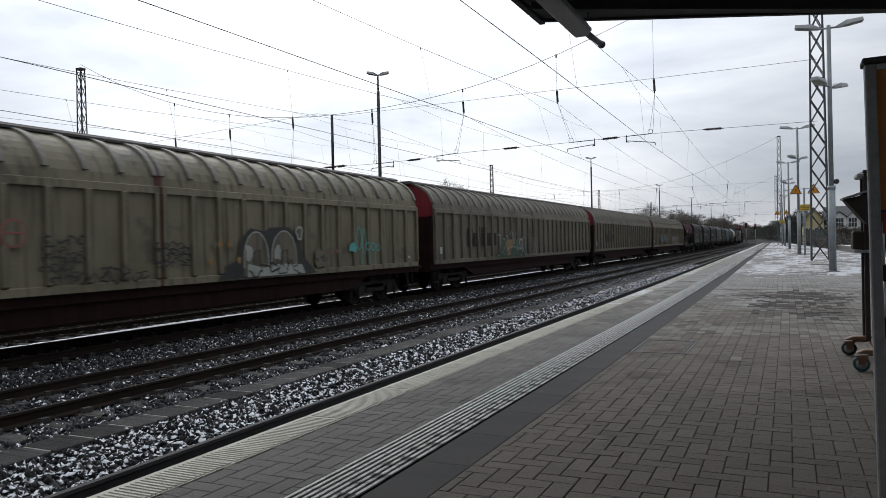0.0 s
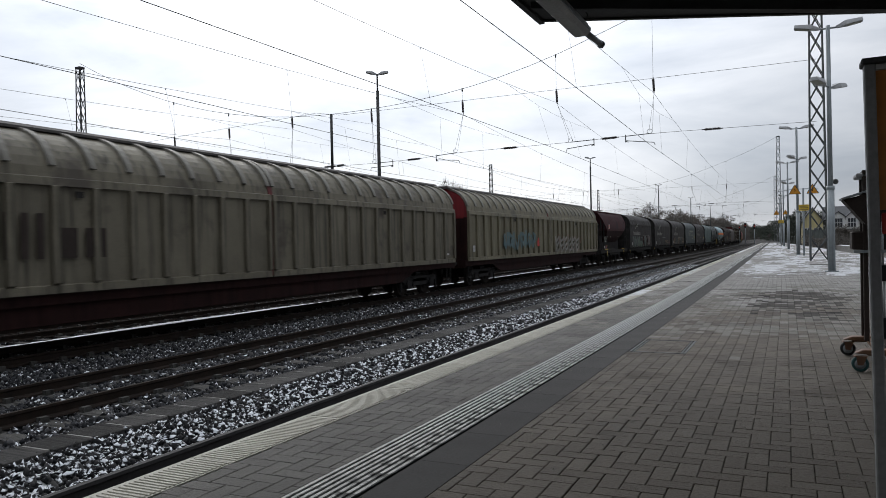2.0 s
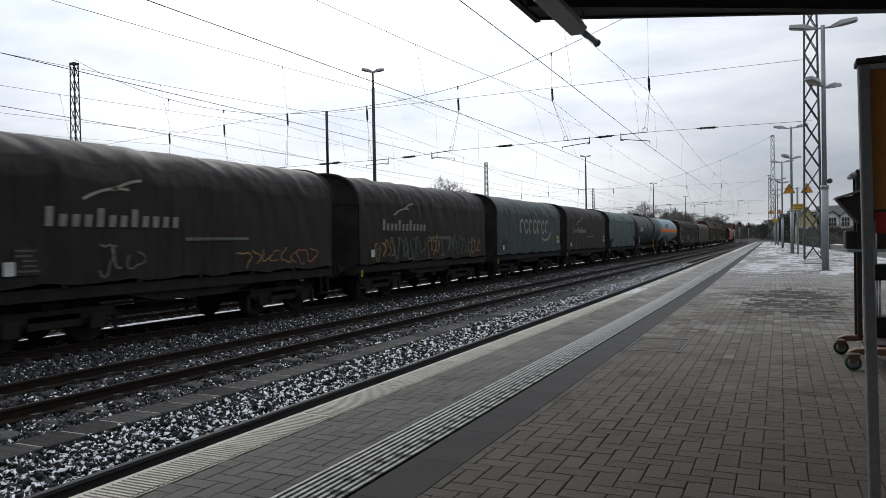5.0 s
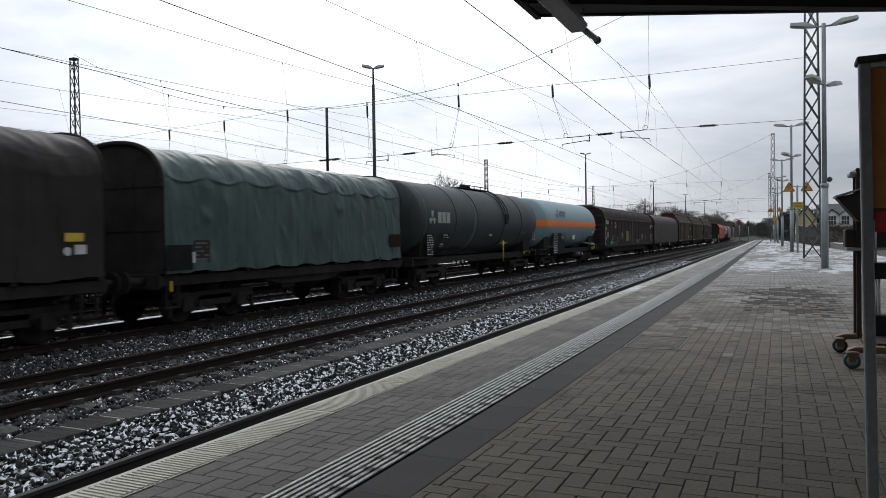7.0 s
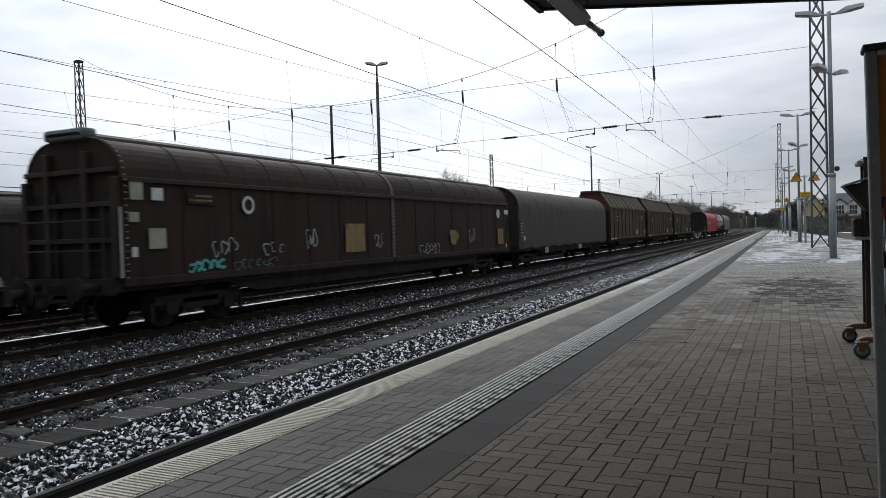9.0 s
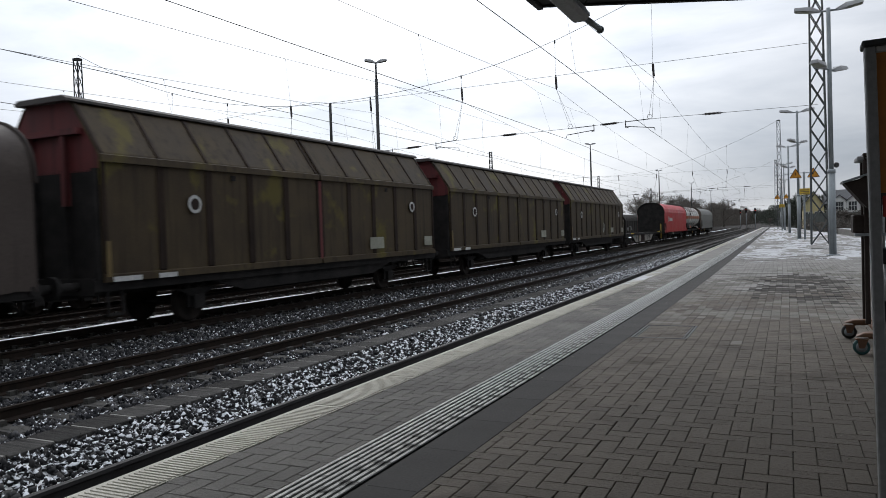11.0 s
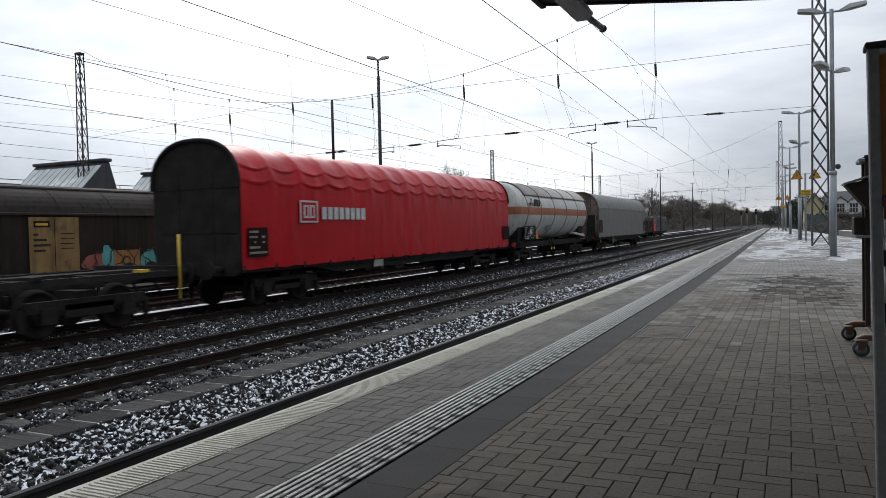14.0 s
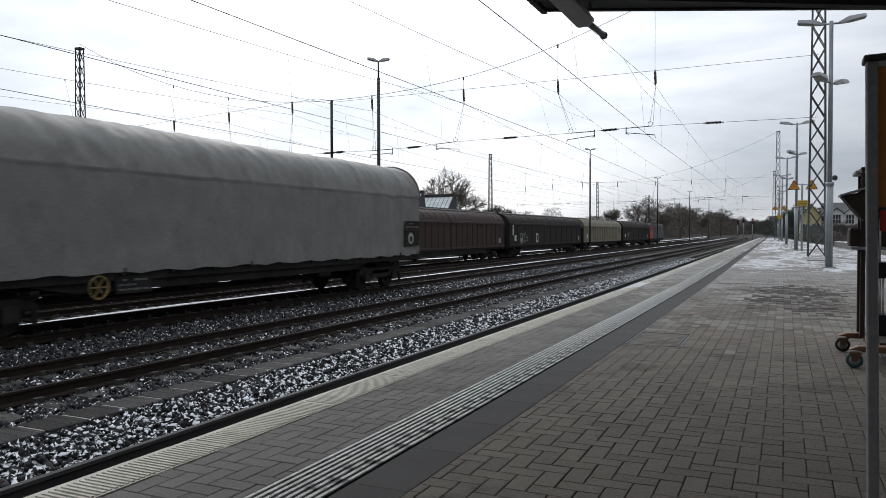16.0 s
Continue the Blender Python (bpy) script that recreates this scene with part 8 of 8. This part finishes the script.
def locomotive(L, label):
    t = thing("locomotive", pose(0, 0, 0), label, "locomotive", SIDING)
    bm = bmesh.new()
    side = [(0.0, 1.1), (0.0, 2.0), (0.55, 3.45), (1.0, 3.75), (L - 1.0, 3.75), (L - 0.55, 3.45), (L, 2.0), (L, 1.1)]
    rows = []
    for x in (-1.45, 1.45):
        rows.append([bm.verts.new((x * (0.92 if z > 3.5 else 1), y, z)) for y, z in side])
    n = len(side)
    for i in range(n):
        bm.faces.new((rows[0][i], rows[0][(i + 1) % n], rows[1][(i + 1) % n], rows[1][i]))
    bm.faces.new(rows[0][::-1])
    bm.faces.new(rows[1])
    bmesh.ops.recalc_face_normals(bm, faces=bm.faces[:])
    part("body", bm, M_TARP_SLATE, t)
    for a, b in ((0.0, 2.6),):
        bm = bmesh.new()
        box(bm, 1.452, 1.47, a + 0.02, b, 1.15, 3.2)
        box(bm, -1.4, 1.4, -0.03, -0.004, 1.15, 2.0)
        part("red_side_panel", bm, M_TARP_RED, t)
    for y in (1.3, L - 2.0):
        bm = bmesh.new()
        box(bm, 1.47, 1.485, y, y + 0.7, 2.4, 3.0)
        part("cab_window", bm, M_PANE, t)
    for y in (3.8, 6.0, 8.2, 10.4):
        bm = bmesh.new()
        box(bm, 1.45, 1.47, y, y + 1.2, 2.6, 3.2)
        part("grille", bm, M_DARKSTEEL, t)
    for y in (3.6, L - 3.6):
        bm = bmesh.new()
        tube(bm, (-0.7, y, 3.85), (0.7, y, 3.85), 0.05, n=6)
        for s in (-0.5, 0.5):
            tube(bm, (s, y, 3.85), (s * 0.6, y + 1.2, 4.15), 0.03, n=5)
            tube(bm, (s * 0.6, y + 1.2, 4.15), (s, y - 0.1, 4.35), 0.03, n=5)
        tube(bm, (-0.8, y - 0.1, 4.36), (0.8, y - 0.1, 4.36), 0.03, n=6)
        part("pantograph", bm, M_DARKSTEEL, t)
    bm = bmesh.new()
    box(bm, -1.3, 1.3, 0.2, L - 0.2, 0.7, 1.12)
    part("underframe", bm, M_UNDER, t)
    bogie(t, 3.2), bogie(t, L - 3.2)
    buffers(t, L, 0.5)
    return t


stand_at(locomotive(15.6, "grey and red electric locomotive standing in the siding"), 132.2)

# ---- works shed with ridge skylights behind the sidings ----
shed = thing("works_shed", pose(0, 0, 0), "long low brick works shed with glazed ridge skylights", "shed")
bm = bmesh.new()
box(bm, -62, -36.6, 6, 90.5, -1.6, 3.8)
part("wall", bm, M_BRICK, shed)
bm = bmesh.new()
box(bm, -62.2, -36.4, 5.8, 90.7, 3.802, 3.95)
part("roof", bm, M_SLATE, shed)
bm = bmesh.new()
for y in range(8, 90, 2):
    tube(bm, (-47.5, y, 3.95), (-47.5, y, 5.15), 0.03, n=5)
tube(bm, (-47.5, 7, 5.15), (-47.5, 89, 5.15), 0.03, n=5)
tube(bm, (-47.5, 7, 4.85), (-47.5, 89, 4.85), 0.03, n=5)
part("roof_railing", bm, M_DARKSTEEL, shed)
for k in range(8):
    y = 24.35 + 8.82 * k - 1.05
    bm = bmesh.new()
    ridge = [(y - 1.3, 3.95), (y + 1.3, 3.95), (y + 0.72, 5.75), (y + 0.42, 5.75)]
    v0 = [bm.verts.new((-44.3, a, b)) for a, b in ridge]
    v1 = [bm.verts.new((-38.0, a, b)) for a, b in ridge]
    for i in range(4):
        bm.faces.new((v0[i], v0[(i + 1) % 4], v1[(i + 1) % 4], v1[i]))
    bm.faces.new(v0[::-1])
    bm.faces.new(v1)
    bmesh.ops.recalc_face_normals(bm, faces=bm.faces[:])
    sk = part("skylight", bm, M_SLATE, shed, "zinc-clad ridge skylight")
    bm = bmesh.new()
    box(bm, -44.45, -37.85, y + 0.25, y + 0.85, 5.75, 5.95)
    part("ridge_cap", bevelled(bm, 0.05), M_SLATE, sk)
    for q in range(11):
        bm = bmesh.new()
        x0, x1 = -44.2 + 0.565 * q, -44.2 + 0.565 * (q + 1) - 0.07
        vs = [bm.verts.new(p) for p in ((x0, y - 1.3 - 0.02, 4.0), (x1, y - 1.3 - 0.02, 4.0), (x1, y + 0.36, 5.68), (x0, y + 0.36, 5.68))]
        bm.faces.new(vs)
        part("pane", bm, M_GLASS_SHED, sk)


# ---- houses past the right-hand platform ----
def house(x, y, w, d, h, rise, wall, label, rows, cols, turn=0.0):
    t = thing("house", pose(x, y, 0, 0, 0, turn), label, "house")
    bm = bmesh.new()
    prism(bm, [(-w / 2, -1.2), (w / 2, -1.2), (w / 2, h), (0, h + rise), (-w / 2, h)], 0, d)
    part("wall", bm, wall, t)
    for s in (-1, 1):
        bm = bmesh.new()
        e = 0.35
        k = rise / (w / 2)
        a = [(s * 0.0, h + rise + 0.02), (s * (w / 2 + e), h - e * k + 0.02), (s * (w / 2 + e), h - e * k + 0.2), (0.0, h + rise + 0.22)]
        prism(bm, a if s > 0 else a[::-1], -0.3, d + 0.3)
        part("roof", bm, M_SLATE, t)
    for r in range(rows):
        for c in range(cols):
            cx = -w / 2 + w * (c + 0.5) / cols
            z = 0.9 + 2.7 * r
            bm = bmesh.new()
            box(bm, cx - 0.6, cx + 0.6, -0.06, 0.02, z - 0.05, z + 1.45)
            win = part("window", bm, M_WHITE, t)
            for q in (-1, 1):
                bm = bmesh.new()
                box(bm, cx + q * 0.29 - 0.24, cx + q * 0.29 + 0.24, -0.09, -0.06, z + 0.05, z + 1.35)
                part("pane", bm, M_PANE, win)
    return t


house(3.6, 128, 2.9, 10, 3.3, 2.0, M_YELLOW_HOUSE, "small pale yellow house with a dark slate roof", 1, 2)
villa = thing("house", pose(0, 0, 0), "white house with gabled dormers, paned windows and a long slate roof", "house")
bm = bmesh.new()
box(bm, 6.6, 24, 130, 138, -1.2, 3.6)
part("wall", bm, M_WHITE_HOUSE, villa)
bm = bmesh.new()
v = [bm.verts.new(p) for p in ((5.2, 129.6, 3.5), (24.4, 129.6, 3.5), (24.4, 134, 6.0), (5.2, 134, 5.7), (5.2, 138.4, 3.5), (24.4, 138.4, 3.5))]
for q in ((0, 1, 2, 3), (3, 2, 5, 4), (0, 3, 4), (1, 5, 2), (0, 4, 5, 1)):
    bm.faces.new([v[i] for i in q])
part("roof", bm, M_SLATE, villa)
for x, w, h in ((7.2, 1.9, 3.9), (9.0, 1.6, 3.8), (12.5, 2.0, 3.9), (15.5, 1.8, 3.9)):
    bm = bmesh.new()
    prism(bm, [(x - w / 2, 1.5), (x + w / 2, 1.5), (x + w / 2, h), (x, h + 0.75), (x - w / 2, h)], 129.2, 133)
    dormer = part("dormer", bm, M_WHITE_HOUSE, villa, "white gabled dormer")
    for s_ in (-1, 1):
        bm = bmesh.new()
        p = [(x, h + 0.78), (x + s_ * (w / 2 + 0.15), h - 0.1), (x + s_ * (w / 2 + 0.15), h + 0.06), (x, h + 0.94)]
        prism(bm, p if s_ > 0 else p[::-1], 129.0, 133)
        part("dormer_roof", bm, M_SLATE, dormer)
    bm = bmesh.new()
    box(bm, x - 0.55, x + 0.55, 129.12, 129.2, 2.3, 3.75)
    win = part("window", bm, M_PANE, dormer)
    bm = bmesh.new()
    for k in range(4):
        box(bm, x - 0.57 + 0.36 * k, x - 0.51 + 0.36 * k, 129.08, 129.12, 2.28, 3.78)
    for k in range(3):
        box(bm, x - 0.57, x + 0.57, 129.07, 129.08, 2.28 + 0.7 * k, 2.36 + 0.7 * k)
    part("glazing_bars", bm, M_WHITE, win)
fence = thing("fence", pose(0, 0, 0), "dark weathered board fence before the houses", "fence")
bm = bmesh.new()
box(bm, 2.4, 30, 122, 122.06, -1.1, 2.0)
part("fence_panel", bm, M_ZINC, fence)
for k in range(10):
    bm = bmesh.new()
    box(bm, 2.5 + 3 * k, 2.62 + 3 * k, 121.86, 121.998, -1.1, 2.1)
    part("fence_post", bm, M_ZINC, fence)
# low wall and second platform
wall2 = slab("boundary_wall", 3.4, 40, 112, 112.3, -1.1, 0.75, M_CONCRETE)
tagged(wall2, "low grey concrete boundary wall", "wall", kind="structure")
second = thing("far_platform", pose(0, 0, 0), "grey second platform with a snowy edge across the track", "platform", kind="structure")
bm = bmesh.new()
a, b = prism(bm, [(10.5, -1.0), (13.5, -1.0), (13.5, -0.05), (10.5, -0.05)], 10, 100)
for v in b:
    v.co.x -= 5.5
part("platform_core", bm, M_CONCRETE, second)
bm = bmesh.new()
bm.faces.new([bm.verts.new(p) for p in ((10.52, 10, -0.04), (11.2, 10, -0.04), (5.7, 100, -0.04), (5.02, 100, -0.04))])
part("snow_cover", bm, M_SNOW, second)
track(7.4, RAIL, -20, 60, (30, 34), (34, 60))

# ---- signals ----
M_SIGNAL_RED = surface("lit_red_lens", (0.5, 0.02, 0.015), (0.6, 0.03, 0.02), 3, 40, 0.3, bump=0)
lit = M_SIGNAL_RED.node_tree.nodes["Principled BSDF"]
lit.inputs["Emission Color"].default_value, lit.inputs["Emission Strength"].default_value = (1.0, 0.08, 0.05, 1), 0.8

def signal(x, y, h):
    t = thing("railway_signal", pose(x, y, BED), "dark railway signal on a grey post beside the far track", "signal", "signals")
    bm = bmesh.new()
    tube(bm, (0, 0, 0), (0, 0, h), 0.08, n=8)
    part("post", bm, M_GALV, t)
    bm = bmesh.new()
    box(bm, -0.22, 0.22, -0.1, 0.1, h - 0.2, h + 1.2)
    head = part("signal_head", bevelled(bm, 0.05), M_BLACK, t)
    for z in (0.2, 0.6, 1.0):
        bm = bmesh.new()
        tube(bm, (0.0, -0.14, h + z), (0.0, -0.11, h + z), 0.1, n=12)
        part("lens", bm, M_SIGNAL_RED if z == 0.6 else M_PANE, head)


signal(-7.4, 200, 4.2), signal(-10.2, 215, 4.7), signal(-13.0, 240, 4.4)


# ---- trees ----
def bare_tree(seed, h, spread, label, depth=5):
    rng = random.Random(seed)
    t = thing("bare_tree", pose(0, 0, 0), label, "tree", "bare trees")
    trunk, crown = bmesh.new(), bmesh.new()

    def grow(p, d, l, r, k):
        q = p + d * l
        tube(trunk if k <= 1 else crown, p, q, r, r * 0.68, n=6 if k < 2 else 3, caps=False)
        if k >= depth:
            return
        n = 4 if k < 5 else 3
        for i in range(n):
            side = Vector((rng.gauss(0, 1), rng.gauss(0, 1), rng.gauss(0.15, 0.5)))
            nd = (d * rng.uniform(0.7, 1.0) + side.normalized() * rng.uniform(0.5, 0.95) * spread + Vector((0, 0, 0.1))).normalized()
            grow(p.lerp(q, rng.uniform(0.4, 1.0)), nd, l * rng.uniform(0.62, 0.8), max(0.016, r * 0.54), k + 1)

    grow(Vector((0, 0, -0.3)), Vector((rng.uniform(-0.05, 0.05), rng.uniform(-0.05, 0.05), 1)), h * 0.27, h * 0.02, 0)
    part("trunk", trunk, M_BARK, t)
    part("crown", crown, M_TWIG, t)
    return t


tree_a = bare_tree(3, 15, 1.0, "large bare broad-crowned tree in winter", 6)
tree_b = bare_tree(8, 13, 0.8, "bare slender tree in winter", 6)
tree_c = bare_tree(15, 9, 1.1, "small bare tree in winter", 6)
rng = random.Random(5)
spots = [(tree_a, -54.8, 120, 1.34), (tree_b, -52, 140, 0.95), (tree_a, -68, 95, 0.9), (tree_b, -43, 200, 1.1), (tree_a, -40.5, 240, 1.0), (tree_b, -38, 262, 1.1), (tree_c, -58, 150, 1.3), (tree_a, -37, 300, 1.0), (tree_b, -34, 352, 1.15), (tree_a, -31, 420, 1.1),
         (tree_c, 6.5, 108, 0.5), (tree_b, -7, 330, 0.5), (tree_a, 2, 230, 0.55), (tree_c, 5, 190, 0.9)]
used = set()
for ob, x, y, s in spots:
    m = pose(x, y, BED - 0.3, 0, 0, rng.uniform(0, 360)) @ Matrix.Scale(s, 4)
    if ob.name in used:
        copy_thing(ob, m)
    else:
        used.add(ob.name)
        ob.matrix_basis = m


def thicket(name, m, clumps, per, size, label, seed):
    """Brushwood: many thin slivers in uneven clumps of (x, y, z, radius, height)."""
    r = np.random.default_rng(seed)
    vs = []
    for x, y, z, rad, hgt in clumps:
        n = int(per * rad)
        a = r.uniform(0, 6.28, n)
        q = rad * np.sqrt(r.uniform(0, 1, n))
        hz = hgt * r.beta(1.6, 1.3, n)
        keep = np.clip(1.15 - (hz / hgt) ** 2 * 0.6, 0.3, 1)
        px, py, pz = x + q * np.cos(a) * keep, y + q * np.sin(a) * keep, z + hz
        d = r.normal(0, 1, (n, 3)) * [0.7, 0.7, 1.0]
        d /= np.linalg.norm(d, axis=1)[:, None]
        e = r.normal(0, 1, (n, 3))
        e /= np.linalg.norm(e, axis=1)[:, None]
        c = np.stack([px, py, pz], 1)
        l = size * r.uniform(0.5, 1.5, (n, 1))
        vs.append(np.stack([c - d * l, c + d * l, c + e * l * 0.22], 1))
    v = np.concatenate(vs).reshape(-1, 3)
    k = len(v) // 3
    me = bpy.data.meshes.new(name)
    me.vertices.add(len(v))
    me.vertices.foreach_set("co", v.ravel())
    me.loops.add(3 * k)
    me.loops.foreach_set("vertex_index", np.arange(3 * k))
    me.polygons.add(k)
    me.polygons.foreach_set("loop_start", np.arange(0, 3 * k, 3))
    me.polygons.foreach_set("loop_total", np.full(k, 3))
    me.update(calc_edges=True)
    me.materials.append(m)
    return tagged(new(name, me), label, "woods", kind="stuff")


woods = []
for i in range(130):
    y = 268 + 4.6 * i + rng.uniform(-3, 3)
    x = -46 + 0.024 * (y - 175) + rng.uniform(-9, 7)
    woods.append((x, y, BED - 0.4, rng.uniform(2.8, 5.0), rng.uniform(7, 12.5) * (1 + 0.0003 * y)))
thicket("woods", M_TWIG, woods, 420, 0.5, "brown leafless woods along the far tracks", 3)
hedge = [(-50 + rng.uniform(-6, 6), 92 + 5 * i, BED - 0.4, rng.uniform(2, 3.5), rng.uniform(4.5, 8.0)) for i in range(26)]
thicket("hedge", M_TWIG, hedge, 420, 0.35, "brown leafless scrub behind the shed", 5)
ever = [(-58, 128, BED - 0.4, 3.0, 8.0), (-55, 142, BED - 0.4, 2.2, 6.5), (-4.6, 330, BED, 4, 8.5), (-1.5, 300, BED, 3.4, 8), (1.0, 260, BED, 3.4, 8.5), (3.5, 215, BED, 3.4, 9), (1.0, 172, BED, 2.4, 6.6), (-9, 420, BED, 4, 8), (-20, 640, BED, 9, 11), (-12, 560, BED, 6, 9.5), (7, 170, BED, 3, 7), (-30, 760, BED, 12, 12)]
thicket("evergreens", M_EVERGREEN, ever, 900, 0.45, "dark evergreen trees and ivy by the line", 7)
bushes = [(4.0 + rng.uniform(-2, 6), 100 + rng.uniform(-3, 3), BED, rng.uniform(0.8, 1.6), rng.uniform(1.2, 2.4)) for i in range(9)]
thicket("bushes", M_TWIG, bushes, 500, 0.2, "brown bushes before the houses", 9)
# ---- pavers, last: the nearest as single pieces ----
def lay_pavers(x0, x1, y0, y1, pick, field):
    lying, standing = paver_mesh("paver", 0.2, 0.1), paver_mesh("paver", 0.1, 0.2)
    verts, faces, tones = [], [], []
    singles = 0
    for px, py, w, h in sorted(herringbone(x0, x1, y0, y1), key=lambda p: p[1]):
        cut = [px, px + w, py, py + h]
        if px < LID[1] and px + w > LID[0] and py < LID[3] and py + h > LID[2]:
            # pavers are cut round the cover
            gaps = [(px + w - LID[1], 0, LID[1]), (LID[2] - py, 3, LID[2]), (py + h - LID[3], 2, LID[3])]
            d, side, at = max(gaps)
            if d < 0.012:
                continue
            cut[side] = at
        dz = 0.0018 * noise.noise((px * 9, py * 9, 0.3))
        if pick(px, py) and cut == [px, px + w, py, py + h] and singles < 260:
            m = pose(px, py, dz, 0.35 * noise.noise((px * 7, py * 7, 4)), 0.35 * noise.noise((px * 7, py * 7, 8)))
            shared("paver", lying if w > h else standing, platform, m)
            singles += 1
            continue
        g = 0.0016 + 0.0012 * abs(noise.noise((px * 5.3, py * 4.7, 6.6)))
        c0, c1, d0, d1 = max(cut[0], x0) + g, min(cut[1], x1) - g, cut[2] + g, cut[3] - g
        if c1 - c0 < 0.012 or d1 - d0 < 0.012:
            continue
        n = len(verts)
        e = 0.003
        verts += [(c0, d0, -0.034), (c1, d0, -0.034), (c1, d1, -0.034), (c0, d1, -0.034), (c0, d0, dz - 0.003), (c1, d0, dz - 0.003), (c1, d1, dz - 0.003), (c0, d1, dz - 0.003)]
        t = 0.0016
        verts += [(c0 + e, d0 + e, dz + t * noise.noise((c0 * 7, d0 * 7, 1))), (c1 - e, d0 + e, dz + t * noise.noise((c1 * 7, d0 * 7, 1))),
                  (c1 - e, d1 - e, dz + t * noise.noise((c1 * 7, d1 * 7, 1))), (c0 + e, d1 - e, dz + t * noise.noise((c0 * 7, d1 * 7, 1)))]
        for b in (0, 4):
            faces += [(n + b + i, n + b + (i + 1) % 4, n + b + 4 + (i + 1) % 4, n + b + 4 + i) for i in range(4)]
        faces.append((n + 8, n + 9, n + 10, n + 11))
        # a wet patch where the snow has melted
        damp = 1 - ((c0 - 0.15) / 1.0) ** 2 - ((d0 - 14.2) / 3.4) ** 2 + 0.9 * noise.noise((c0 * 1.3, d0 * 1.6, 5)) + 1.3 * noise.noise((c0 * 5, d0 * 9, 8))
        # pavers turn paler with y, broken up by noise
        paleness = (d0 - 9.0) / 9.0 + 0.7 * noise.noise((c0 * 0.9, d0 * 0.7, 2)) + 0.5 * noise.noise((c0 * 5, d0 * 5, 6))
        tones += [1 if damp > 0.62 else 2 if paleness > 0.75 else 3 if paleness > 0.2 else 0] * 9
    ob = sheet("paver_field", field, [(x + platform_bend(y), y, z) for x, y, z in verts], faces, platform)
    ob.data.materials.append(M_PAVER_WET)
    ob.data.materials.append(M_PAVER_PALE)
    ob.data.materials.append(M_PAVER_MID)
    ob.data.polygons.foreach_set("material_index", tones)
    ob["kind"] = "stuff"


lay_pavers(-1.453, 4.5, -8, 26, lambda x, y: -1.0 < x < 0.9 and 2.6 < y < 5.6, M_PAVERS)
lay_pavers(-2.612, -2.048, -8, 20, lambda x, y: False, M_PAVERS_EDGE)


def motions():
    for ob, s in moving:
        rows = []
        for t in range(0, 17):
            y = s - run(t)
            turn = -math.degrees(math.atan((track_bend(y + 14) - track_bend(y)) / 14))
            rows.append((t, pose(TRACKS["train"] + track_bend(y), y, RAIL, 0, 0, turn)))
        walk(ob, rows)


motions()
